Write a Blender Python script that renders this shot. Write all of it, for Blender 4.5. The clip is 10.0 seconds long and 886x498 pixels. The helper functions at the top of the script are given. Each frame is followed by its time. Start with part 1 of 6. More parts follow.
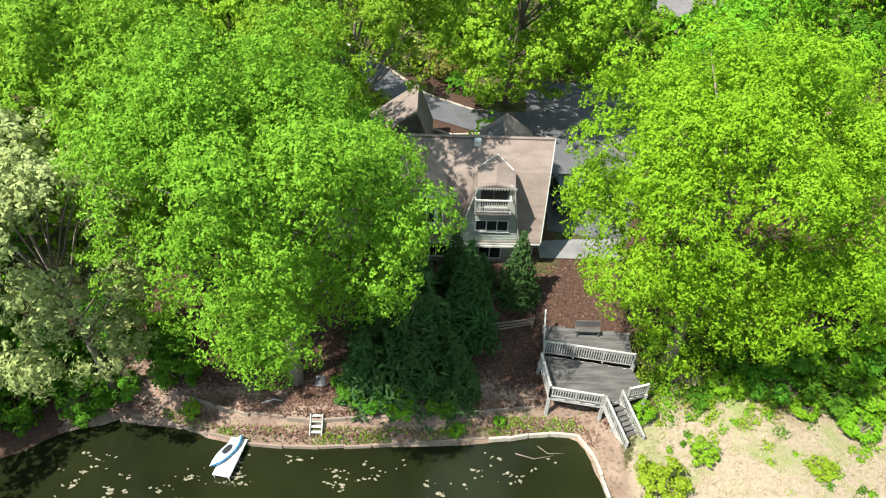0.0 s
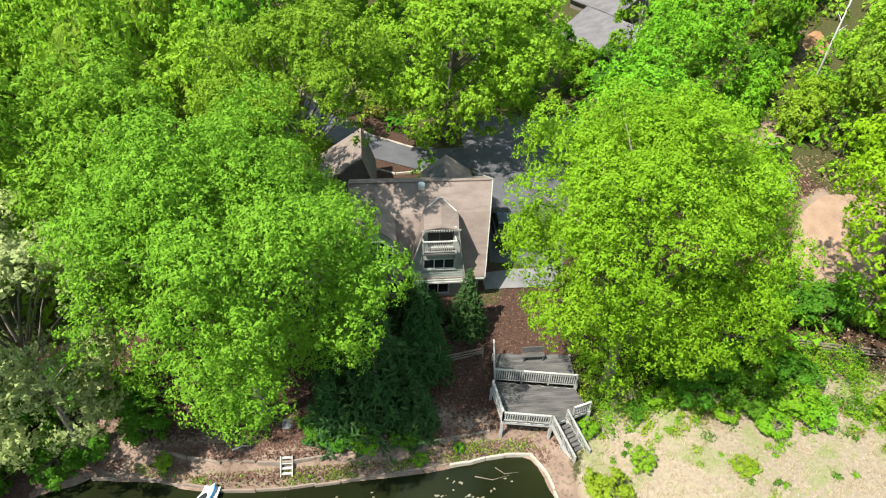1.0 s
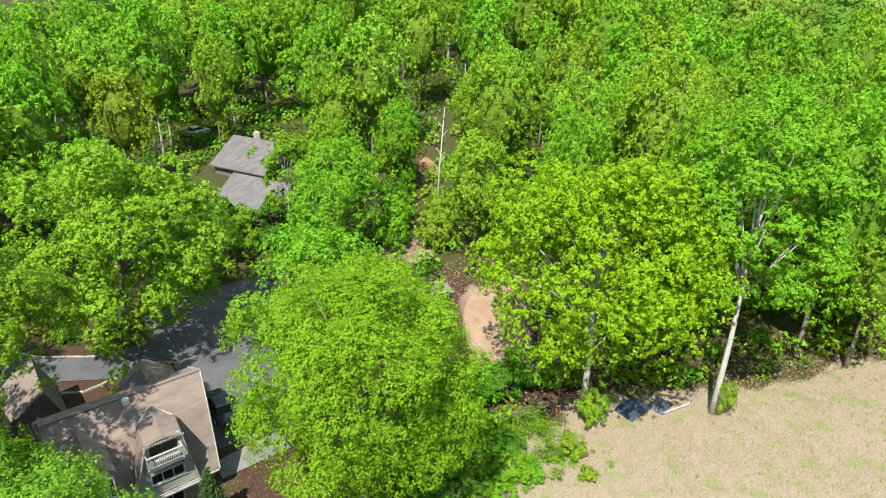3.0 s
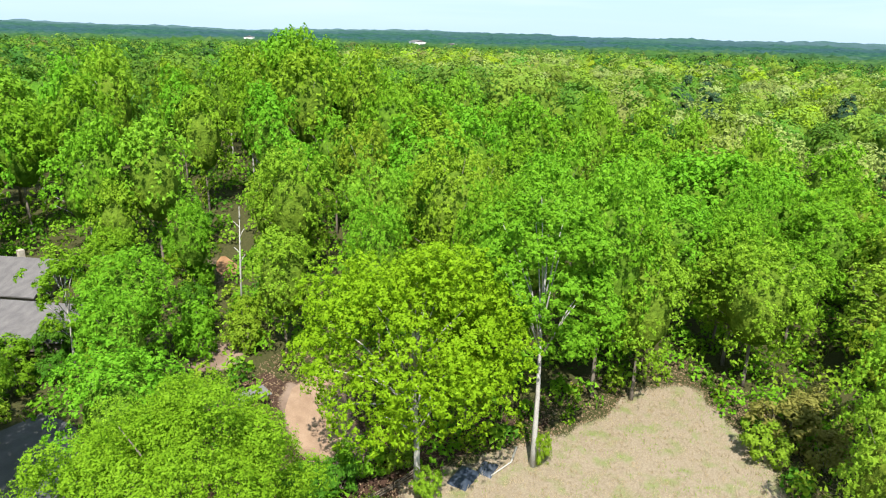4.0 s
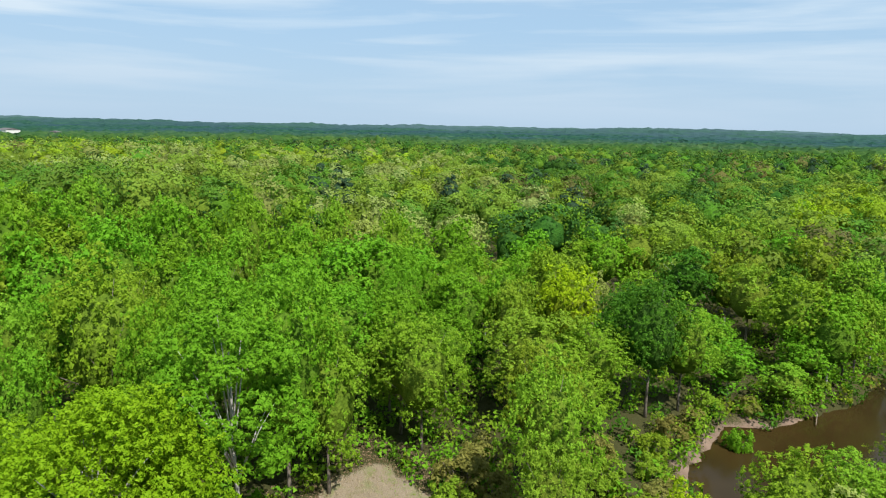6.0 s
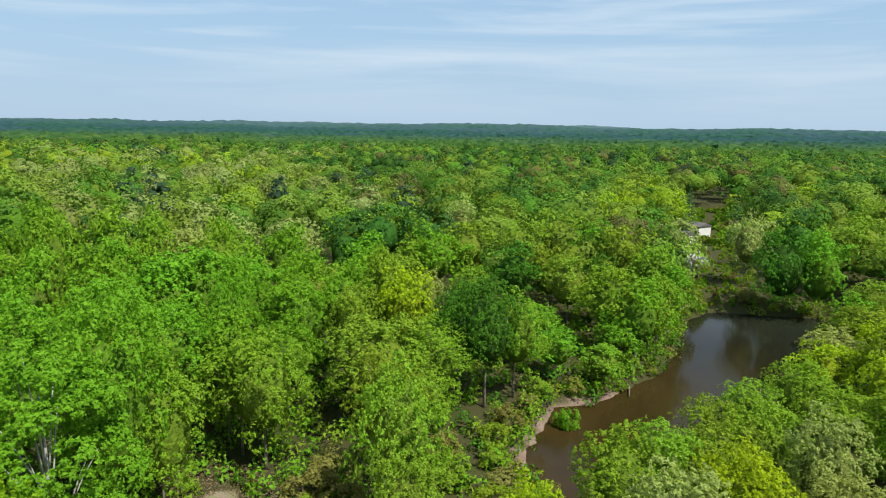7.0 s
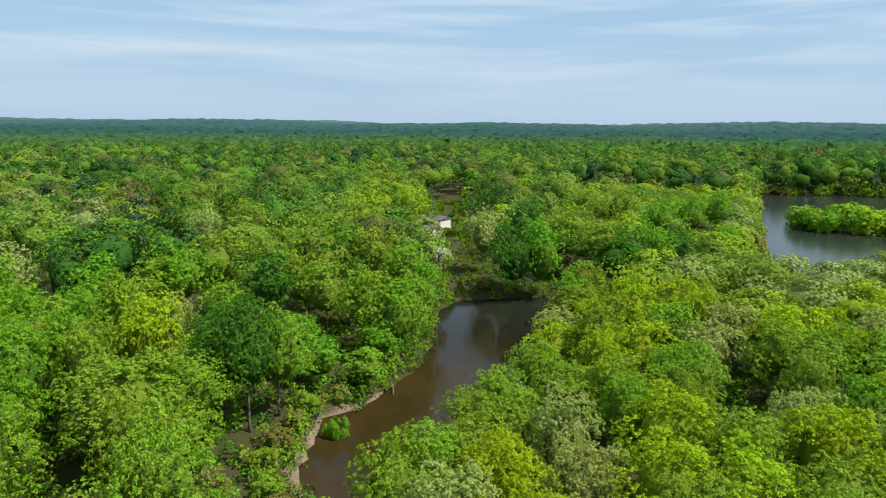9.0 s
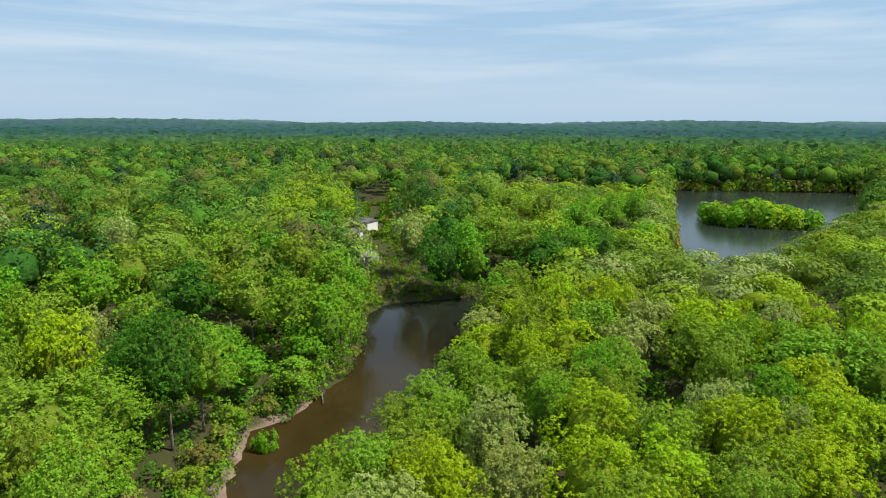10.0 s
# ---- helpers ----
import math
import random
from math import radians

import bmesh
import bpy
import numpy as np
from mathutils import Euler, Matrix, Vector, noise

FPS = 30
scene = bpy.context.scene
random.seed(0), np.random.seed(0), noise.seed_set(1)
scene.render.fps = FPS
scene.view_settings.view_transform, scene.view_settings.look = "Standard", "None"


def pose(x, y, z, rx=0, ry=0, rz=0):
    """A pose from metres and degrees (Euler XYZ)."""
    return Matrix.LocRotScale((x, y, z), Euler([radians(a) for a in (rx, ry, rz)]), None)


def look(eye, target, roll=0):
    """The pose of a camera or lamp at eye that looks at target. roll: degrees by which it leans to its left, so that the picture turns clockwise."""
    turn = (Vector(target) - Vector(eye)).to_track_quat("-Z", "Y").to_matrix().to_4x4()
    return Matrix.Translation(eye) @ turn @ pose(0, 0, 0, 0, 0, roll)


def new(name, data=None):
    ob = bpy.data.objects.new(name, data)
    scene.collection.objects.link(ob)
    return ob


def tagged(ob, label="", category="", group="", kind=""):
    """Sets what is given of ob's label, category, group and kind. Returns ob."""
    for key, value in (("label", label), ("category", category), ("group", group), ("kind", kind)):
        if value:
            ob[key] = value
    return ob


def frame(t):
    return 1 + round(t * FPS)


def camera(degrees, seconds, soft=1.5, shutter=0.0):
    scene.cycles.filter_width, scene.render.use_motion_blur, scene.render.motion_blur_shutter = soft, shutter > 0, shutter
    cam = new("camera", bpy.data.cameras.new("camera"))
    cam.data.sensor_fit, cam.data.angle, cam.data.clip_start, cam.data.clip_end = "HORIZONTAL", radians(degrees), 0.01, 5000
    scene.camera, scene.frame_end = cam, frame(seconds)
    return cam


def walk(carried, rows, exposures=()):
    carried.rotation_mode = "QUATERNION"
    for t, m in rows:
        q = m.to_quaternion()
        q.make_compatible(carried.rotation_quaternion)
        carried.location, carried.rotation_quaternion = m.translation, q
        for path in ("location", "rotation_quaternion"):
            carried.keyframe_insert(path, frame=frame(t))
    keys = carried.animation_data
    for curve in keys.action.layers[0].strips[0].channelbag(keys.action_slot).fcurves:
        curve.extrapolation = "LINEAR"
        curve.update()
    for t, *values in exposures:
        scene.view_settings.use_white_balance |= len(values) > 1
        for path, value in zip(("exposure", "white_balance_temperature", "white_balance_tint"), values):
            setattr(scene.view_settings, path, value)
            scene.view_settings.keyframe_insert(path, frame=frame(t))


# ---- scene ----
cam = camera(69.1, 10.0, soft=1.15)
METRES, EYE, TILT, LEAN, TURN = 20.0, 31.0, -38.7, -1.67, 0.0
ROWS = [
    (0.0, 0.0, 0.0, 0.0, 0.0, 0.0, 0.0),
    (0.5, -0.0127, -0.0738, 0.0472, -1.63, 0.11, 1.05),
    (1.0, -0.0295, -0.1447, 0.0922, -5.18, 0.83, 3.59),
    (1.5, -0.05, -0.2066, 0.132, -10.26, 2.39, 7.4),
    (2.0, -0.0709, -0.2606, 0.165, -16.49, 4.03, 12.11),
    (2.5, -0.0918, -0.3113, 0.1969, -23.67, 4.97, 17.26),
    (4.0, -0.1751, -0.4028, 0.2958, -50.93, 3.52, 31.19),
    (4.5, -0.2078, -0.4071, 0.3377, -60.47, 1.4, 34.16),
    (5.0, -0.2292, -0.4088, 0.3798, -69.66, -1.76, 36.15),
    (5.5, -0.2397, -0.4113, 0.4246, -78.89, -5.92, 37.3),
    (7.0, -0.2178, -0.4263, 0.5446, -107.57, -23.23, 36.16),
    (7.5, -0.1993, -0.4376, 0.5775, -115.58, -28.01, 34.53),
    (8.0, -0.1816, -0.4482, 0.6076, -122.19, -31.81, 32.72),
    (8.5, -0.1707, -0.4635, 0.6315, -127.8, -34.87, 30.8),
    (9.0, -0.1723, -0.4859, 0.6515, -132.77, -37.44, 28.9),
    (9.5, -0.1728, -0.5058, 0.6712, -136.73, -39.35, 27.16),
    (10.0, -0.1752, -0.5234, 0.6863, -139.35, -40.57, 25.95),
]
walk(cam, [(t, pose(0, 0, EYE, TILT, LEAN, TURN) @ pose(METRES * x, METRES * y, METRES * z, 90 + pitch, roll, yaw)) for t, x, y, z, yaw, pitch, roll in ROWS], exposures=[(0.0, 1.47), (1.2, 1.30), (2.5, 1.18), (4.5, 1.00), (5.5, 0.64), (7.5, 0.48), (10.0, 0.47)])
SUN_TO = Vector((-0.56, -0.36, 1.0)).normalized()

# ---------------------------------------------------------------- world and sun
world = bpy.data.worlds.new("sky")
scene.world = world
world.use_nodes = True
wn, wl = world.node_tree.nodes, world.node_tree.links
wn.clear()
w_out = wn.new("ShaderNodeOutputWorld")
w_bg = wn.new("ShaderNodeBackground")
w_sky = wn.new("ShaderNodeTexSky")
w_sky.sky_type = "NISHITA"
w_sky.sun_disc = False
w_sky.sun_elevation = math.asin(SUN_TO.z)
w_sky.sun_rotation = math.atan2(SUN_TO.x, SUN_TO.y)
w_sky.air_density = 1.0
w_sky.dust_density = 0.0
w_sky.ozone_density = 1.6
w_co = wn.new("ShaderNodeTexCoord")
w_map = wn.new("ShaderNodeMapping")
w_map.inputs["Scale"].default_value = (1.1, 1.1, 15.0)
w_map.inputs["Rotation"].default_value = (0.03, -0.02, 0.4)
w_noise = wn.new("ShaderNodeTexNoise")
w_noise.inputs["Scale"].default_value = 1.7
w_noise.inputs["Detail"].default_value = 7.0
w_noise.inputs["Roughness"].default_value = 0.52
w_noise.inputs["Distortion"].default_value = 0.35
w_ramp = wn.new("ShaderNodeValToRGB")
w_ramp.color_ramp.elements[0].position = 0.41
w_ramp.color_ramp.elements[0].color = (0.05, 0.05, 0.05, 1)
w_ramp.color_ramp.elements[1].position = 0.62
w_ramp.color_ramp.elements[1].color = (1.0, 1.0, 1.0, 1)
w_mix = wn.new("ShaderNodeMix")
w_mix.data_type = "RGBA"
w_mix.inputs[7].default_value = (7.7, 9.2, 10.5, 1)
wl.new(w_co.outputs["Generated"], w_map.inputs["Vector"])
wl.new(w_map.outputs["Vector"], w_noise.inputs["Vector"])
wl.new(w_noise.outputs["Fac"], w_ramp.inputs["Fac"])
wl.new(w_ramp.outputs["Color"], w_mix.inputs[0])
w_blue = wn.new("ShaderNodeMix")
w_blue.data_type = "RGBA"
w_blue.inputs[0].default_value = 0.75
w_blue.inputs[7].default_value = (4.9, 7.5, 10.3, 1)
wl.new(w_sky.outputs["Color"], w_blue.inputs[6])
wl.new(w_blue.outputs[2], w_mix.inputs[6])
w_sep = wn.new("ShaderNodeSeparateXYZ")
w_low = wn.new("ShaderNodeMapRange")
w_low.inputs["From Min"].default_value, w_low.inputs["From Max"].default_value = 0.0, 0.15
w_low.inputs["To Min"].default_value, w_low.inputs["To Max"].default_value = 0.92, 0.0
w_haze = wn.new("ShaderNodeMix")
w_haze.data_type = "RGBA"
w_haze.inputs[7].default_value = (5.2, 7.0, 8.9, 1)
wl.new(w_co.outputs["Generated"], w_sep.inputs["Vector"])
wl.new(w_sep.outputs["Z"], w_low.inputs["Value"])
wl.new(w_low.outputs["Result"], w_haze.inputs[0])
wl.new(w_mix.outputs[2], w_haze.inputs[6])
wl.new(w_haze.outputs[2], w_bg.inputs["Color"])
w_bg.inputs["Strength"].default_value = 0.062
wl.new(w_bg.outputs["Background"], w_out.inputs["Surface"])

sun = new("sun", bpy.data.lights.new("sun", "SUN"))
sun.data.energy = 4.6
sun.data.angle = radians(0.6)
sun.data.color = (1.0, 0.955, 0.88)
sun.matrix_world = look(SUN_TO * 100, (0, 0, 0))


# ---------------------------------------------------------------- materials
class Mat:
    """A node material with a few shorthands."""

    def __init__(self, name):
        self.m = bpy.data.materials.new(name)
        self.m.use_nodes = True
        self.n, self.l = self.m.node_tree.nodes, self.m.node_tree.links
        self.bsdf = self.n["Principled BSDF"]
        self.out = self.n["Material Output"]

    def noise(self, scale, detail=4.0, rough=0.55, coord="Object", stretch=(1, 1, 1)):
        co, mp, t = self.n.new("ShaderNodeTexCoord"), self.n.new("ShaderNodeMapping"), self.n.new("ShaderNodeTexNoise")
        mp.inputs["Scale"].default_value = stretch
        t.inputs["Scale"].default_value, t.inputs["Detail"].default_value, t.inputs["Roughness"].default_value = scale, detail, rough
        self.l.new(co.outputs[coord], mp.inputs["Vector"])
        self.l.new(mp.outputs["Vector"], t.inputs["Vector"])
        return t.outputs["Fac"]

    def ramp(self, fac, *stops):
        r = self.n.new("ShaderNodeValToRGB")
        el = r.color_ramp.elements
        while len(el) < len(stops):
            el.new(0.5)
        for e, (p, c) in zip(el, stops):
            e.position, e.color = p, (*c, 1)
        self.l.new(fac, r.inputs["Fac"])
        return r.outputs["Color"]

    def mix(self, fac, a, b, mode="MIX"):
        x = self.n.new("ShaderNodeMix")
        x.data_type, x.blend_type = "RGBA", mode
        for i, v in ((0, fac), (6, a), (7, b)):
            if isinstance(v, (int, float)):
                x.inputs[i].default_value = v
            elif isinstance(v, tuple):
                x.inputs[i].default_value = (*v, 1)
            else:
                self.l.new(v, x.inputs[i])
        return x.outputs[2]

    def bump(self, fac, strength=0.4, distance=0.05):
        b = self.n.new("ShaderNodeBump")
        b.inputs["Strength"].default_value, b.inputs["Distance"].default_value = strength, distance
        self.l.new(fac, b.inputs["Height"])
        self.l.new(b.outputs["Normal"], self.bsdf.inputs["Normal"])

    def base(self, colour, rough=0.8, metal=0.0):
        if isinstance(colour, tuple):
            self.bsdf.inputs["Base Color"].default_value = (*colour, 1)
        else:
            self.l.new(colour, self.bsdf.inputs["Base Color"])
        self.bsdf.inputs["Roughness"].default_value, self.bsdf.inputs["Metallic"].default_value = rough, metal
        return self.m


def worn(name, a, b, scale=3.0, fine=40.0, rough=0.8, bump=0.25, stretch=(1, 1, 1), metal=0.0):
    """Two tones mixed by broad stains, and a fine grain."""
    k = Mat(name)
    broad = k.ramp(k.noise(scale, 5, 0.6, stretch=stretch), (0.35, a), (0.68, b))
    grain = k.noise(fine, 3, 0.6, stretch=stretch)
    col = k.mix(0.35, broad, k.ramp(grain, (0.3, tuple(0.55 * v for v in a)), (0.7, tuple(min(0.9, 1.3 * v) for v in b))))
    k.bump(grain, bump, 0.02)
    return k.base(col, rough, metal)


def leafage(name, dark, mid, light, through_light=0.46, gloss=0.55, mass=False, stand=False):
    """Leaves: three tones drawn leaf by leaf and tree by tree, lit through from behind."""
    k = Mat(name)
    geo, info = k.n.new("ShaderNodeNewGeometry"), k.n.new("ShaderNodeObjectInfo")
    pick = geo.outputs["Random Per Island"]
    if stand:
        tone = k.n.new("ShaderNodeAttribute")
        tone.attribute_name = "tone"
        tree = tone.outputs["Fac"]
        pick = k.mix(0.80, pick, tree)
    else:
        tree = info.outputs["Random"]
        pick = k.mix(0.40, pick, tree)
    if mass:
        fine = k.noise(0.9, 4, 0.7)
        pick = k.mix(0.7, pick, k.ramp(fine, (0.36, (0, 0, 0)), (0.64, (1, 1, 1))))
        k.bump(fine, 0.8, 0.8)
    col = k.ramp(pick, (0.05, dark), (0.5, mid), (0.95, light))
    patch = k.noise(0.35, 3, 0.5, coord="Object")
    col = k.mix(k.ramp(patch, (0.35, (0, 0, 0)), (0.7, (0.45, 0.45, 0.45))), col, light)
    hue = k.n.new("ShaderNodeHueSaturation")
    m1 = k.n.new("ShaderNodeMapRange")
    m1.inputs["To Min"].default_value, m1.inputs["To Max"].default_value = 0.487, 0.517
    k.l.new(tree, m1.inputs["Value"])
    k.l.new(m1.outputs["Result"], hue.inputs["Hue"])
    k.l.new(col, hue.inputs["Color"])
    col = hue.outputs["Color"]
    k.base(col, gloss)
    k.bsdf.inputs["Specular IOR Level"].default_value = 0.0 if mass else 0.05
    tr = k.n.new("ShaderNodeBsdfTranslucent")
    k.l.new(k.mix(0.5, col, light), tr.inputs["Color"])
    add = k.n.new("ShaderNodeMixShader")
    add.inputs[0].default_value = through_light
    k.l.new(k.bsdf.outputs["BSDF"], add.inputs[1])
    k.l.new(tr.outputs["BSDF"], add.inputs[2])
    k.l.new(add.outputs["Shader"], k.out.inputs["Surface"])
    return k.m


TONES = {
    "leaf_fresh": ((0.106, 0.214, 0.010), (0.170, 0.306, 0.017), (0.250, 0.405, 0.030)),
    "leaf_green": ((0.080, 0.196, 0.008), (0.130, 0.292, 0.013), (0.192, 0.378, 0.022)),
    "leaf_deep": ((0.034, 0.110, 0.008), (0.062, 0.165, 0.012), (0.100, 0.225, 0.019)),
    "leaf_olive": ((0.118, 0.200, 0.012), (0.184, 0.285, 0.018), (0.255, 0.360, 0.030)),
    "leaf_gold": ((0.164, 0.272, 0.005), (0.262, 0.390, 0.008), (0.350, 0.475, 0.016)),
    "leaf_pale": ((0.17, 0.23, 0.035), (0.27, 0.34, 0.065), (0.37, 0.43, 0.12)),
    "leaf_pine": ((0.030, 0.066, 0.026), (0.050, 0.102, 0.038), (0.080, 0.140, 0.050)),
    "leaf_rust": ((0.120, 0.125, 0.024), (0.190, 0.185, 0.040), (0.26, 0.245, 0.065)),
}
LEAVES = [leafage(n, *t, 0.2 if n == "leaf_pine" else 0.34) for n, t in TONES.items()]
# crown cores: leaf tones darkened to stand in for the crown's own shade
SHADED_CORES = [leafage(n + "_mass", *(tuple(0.56 * v + 0.004 * i for i, v in enumerate(c)) for c in t), 0.10, 0.8, True, True) for n, t in TONES.items()]
# far crowns: leaf tones dimmed and blued, distance haze put into the colour
HAZED_LEAVES = [leafage(n + "_stand", *(tuple((0.82 if n in ("leaf_olive", "leaf_gold", "leaf_pale") else 0.60) * v + 0.005 * i for i, v in enumerate(c)) for c in t), 0.2 if n == "leaf_pine" else 0.28, 0.55, False, True) for n, t in TONES.items()]
LEAF_FRESH, LEAF_GREEN, LEAF_DEEP, LEAF_OLIVE, LEAF_GOLD, LEAF_PALE, LEAF_PINE, LEAF_RUST = LEAVES
LEAF_LIME = leafage("leaf_lime", (0.115, 0.205, 0.004), (0.190, 0.305, 0.007), (0.268, 0.388, 0.014), 0.36)
LEAF_BLOOM = leafage("leaf_bloom", (0.18, 0.242, 0.060), (0.275, 0.332, 0.110), (0.39, 0.43, 0.185), 0.36)
LEAF_MAPLE = leafage("leaf_maple", (0.094, 0.212, 0.007), (0.152, 0.306, 0.012), (0.228, 0.408, 0.024), 0.36)
LEAF_SPRUCE = leafage("leaf_spruce", (0.018, 0.042, 0.013), (0.032, 0.070, 0.020), (0.055, 0.104, 0.028), 0.2)
LEAF_OAK = leafage("leaf_oak", (0.079, 0.178, 0.010), (0.130, 0.254, 0.016), (0.201, 0.346, 0.029), 0.35)
BLOSSOM = leafage("blossom", (0.52, 0.53, 0.46), (0.66, 0.66, 0.60), (0.78, 0.78, 0.74), 0.3)
FRESH, GREEN, DEEP, OLIVE, GOLD, PALE, PINE, RUST = range(8)
BARK = worn("bark", (0.11, 0.09, 0.07), (0.24, 0.20, 0.16), 2.0, 22.0, 0.95, 0.8, (1, 1, 0.25))
BARK_PALE = worn("pale_bark", (0.26, 0.25, 0.225), (0.46, 0.44, 0.40), 1.6, 18.0, 0.9, 0.6, (1, 1, 0.35))


def ground_material():
    """Leaf litter, straw, grass and bare soil, by the cover that the sheet carries."""
    k = Mat("ground")
    at = k.n.new("ShaderNodeAttribute")
    at.attribute_name = "cover"
    sep = k.n.new("ShaderNodeSeparateColor")
    k.l.new(at.outputs["Color"], sep.inputs["Color"])
    n1, n2, n3 = k.noise(0.5, 6, 0.6), k.noise(5.0, 5, 0.65), k.noise(28.0, 3, 0.6)
    litter = k.mix(k.ramp(n2, (0.35, (0, 0, 0)), (0.65, (1, 1, 1))), (0.030, 0.018, 0.013), (0.070, 0.040, 0.028))
    litter = k.mix(k.ramp(n3, (0.5, (0, 0, 0)), (0.75, (0.8, 0.8, 0.8))), litter, (0.125, 0.080, 0.058))
    straw = k.mix(k.ramp(n2, (0.3, (0, 0, 0)), (0.7, (1, 1, 1))), (0.190, 0.150, 0.103), (0.31, 0.260, 0.188))
    straw = k.mix(k.ramp(n3, (0.45, (0, 0, 0)), (0.8, (0.7, 0.7, 0.7))), straw, (0.17, 0.125, 0.085))
    grass = k.mix(k.ramp(n3, (0.3, (0, 0, 0)), (0.7, (1, 1, 1))), (0.07, 0.12, 0.022), (0.19, 0.25, 0.06))
    soil = k.mix(k.ramp(n1, (0.3, (0, 0, 0)), (0.7, (1, 1, 1))), (0.140, 0.096, 0.071), (0.245, 0.178, 0.134))
    floor = k.mix(k.ramp(n2, (0.3, (0, 0, 0)), (0.7, (1, 1, 1))), (0.028, 0.036, 0.011), (0.075, 0.068, 0.028))

    def edge(channel):
        a = k.n.new("ShaderNodeMath")
        a.operation = "MULTIPLY_ADD"
        k.l.new(n2, a.inputs[0])
        a.inputs[1].default_value = 0.9
        a.inputs[2].default_value = -0.45
        b = k.n.new("ShaderNodeMath")
        b.operation = "ADD"
        k.l.new(a.outputs[0], b.inputs[0])
        k.l.new(sep.outputs[channel], b.inputs[1])
        return k.ramp(b.outputs[0], (0.38, (0, 0, 0)), (0.62, (1, 1, 1)))

    col = k.mix(edge("Red"), floor, litter)
    col = k.mix(edge("Green"), col, straw)
    tuft = k.ramp(n1, (0.50, (0, 0, 0)), (0.68, (0.65, 0.65, 0.65)))
    col = k.mix(k.mix(1.0, edge("Green"), tuft, "MULTIPLY"), col, grass)
    col = k.mix(edge("Blue"), col, soil)
    k.bump(n2, 0.7, 0.12)
    k.bsdf.inputs["Specular IOR Level"].default_value = 0.08
    return k.base(col, 0.95)


GROUND = ground_material()


def water_material():
    k = Mat("water")
    geo = k.n.new("ShaderNodeNewGeometry")
    sep = k.n.new("ShaderNodeSeparateXYZ")
    k.l.new(geo.outputs["Position"], sep.inputs["Vector"])
    mr = k.n.new("ShaderNodeMapRange")
    mr.inputs["From Min"].default_value, mr.inputs["From Max"].default_value = 30, 60
    k.l.new(sep.outputs["X"], mr.inputs["Value"])
    m3 = k.n.new("ShaderNodeMapRange")
    m3.inputs["From Min"].default_value, m3.inputs["From Max"].default_value = -98, -52
    k.l.new(sep.outputs["Y"], m3.inputs["Value"])
    m2 = k.n.new("ShaderNodeMapRange")
    m2.inputs["From Min"].default_value, m2.inputs["From Max"].default_value = -150, -90
    k.l.new(sep.outputs["Y"], m2.inputs["Value"])
    silt = k.mix(k.ramp(k.noise(0.06, 3), (0.3, (0, 0, 0)), (0.7, (1, 1, 1))), (0.024, 0.016, 0.005), (0.044, 0.028, 0.009))
    pond = k.mix(k.ramp(k.noise(0.15, 4), (0.3, (0, 0, 0)), (0.7, (1, 1, 1))), (0.006, 0.008, 0.003), (0.014, 0.017, 0.006))
    lake = (0.020, 0.026, 0.022)
    silt = k.mix(m3.outputs["Result"], (0.012, 0.011, 0.006), silt)
    col = k.mix(m2.outputs["Result"], lake, k.mix(mr.outputs["Result"], pond, silt))
    k.bump(k.noise(1.6, 3, 0.5, stretch=(1, 0.6, 1)), 0.06, 0.05)
    k.base(col, 0.05)
    k.l.new(k.mix(m2.outputs["Result"], (0.16, 0.16, 0.16), (0.11, 0.11, 0.11)), k.bsdf.inputs["Roughness"])
    k.l.new(k.mix(m2.outputs["Result"], (0.5, 0.5, 0.5), k.mix(mr.outputs["Result"], (0.22, 0.22, 0.22), (0.20, 0.20, 0.20))), k.bsdf.inputs["Specular IOR Level"])
    k.bsdf.inputs["IOR"].default_value = 1.33
    return k.m


WATER = water_material()
ASPHALT = worn("asphalt", (0.046, 0.046, 0.049), (0.090, 0.090, 0.095), 0.5, 30.0, 0.9, 0.2)
CONCRETE = worn("concrete", (0.10, 0.098, 0.095), (0.19, 0.184, 0.177), 0.8, 25.0, 0.9, 0.2)
STONE_PALE = worn("pale_stone", (0.27, 0.23, 0.175), (0.47, 0.42, 0.34), 2.0, 18.0, 0.9, 0.5)
SHINGLE = worn("brown_shingle", (0.120, 0.090, 0.073), (0.205, 0.162, 0.135), 0.7, 14.0, 0.92, 0.7, (1, 2.6, 2.6))
SHINGLE_GREY = worn("grey_shingle", (0.075, 0.070, 0.072), (0.140, 0.130, 0.128), 0.5, 14.0, 0.92, 0.5, (1, 2.6, 2.6))
SIDING = worn("sage_siding", (0.235, 0.26, 0.225), (0.33, 0.355, 0.31), 0.9, 20.0, 0.85, 0.3, (1, 1, 3))
SIDING_DARK = worn("brown_siding", (0.10, 0.085, 0.07), (0.17, 0.145, 0.12), 0.9, 20.0, 0.88, 0.3, (1, 1, 3))
WHITE = worn("white_paint", (0.58, 0.56, 0.51), (0.78, 0.77, 0.72), 2.5, 30.0, 0.7, 0.2)
# dark grey boards with broad paler blotches
GREY_WOOD = worn("blotched_grey_wood", (0.026, 0.025, 0.024), (0.125, 0.118, 0.107), 0.7, 24.0, 0.92, 0.45, (1, 5, 5))
RAIL_WOOD = worn("bleached_rail", (0.22, 0.215, 0.195), (0.40, 0.39, 0.355), 1.4, 24.0, 0.9, 0.3)
TIMBER = worn("split_timber", (0.10, 0.078, 0.058), (0.22, 0.18, 0.14), 1.2, 20.0, 0.95, 0.6)
BANK_TIMBER = worn("muddy_timber", (0.15, 0.112, 0.084), (0.27, 0.215, 0.165), 1.2, 20.0, 0.95, 0.6)
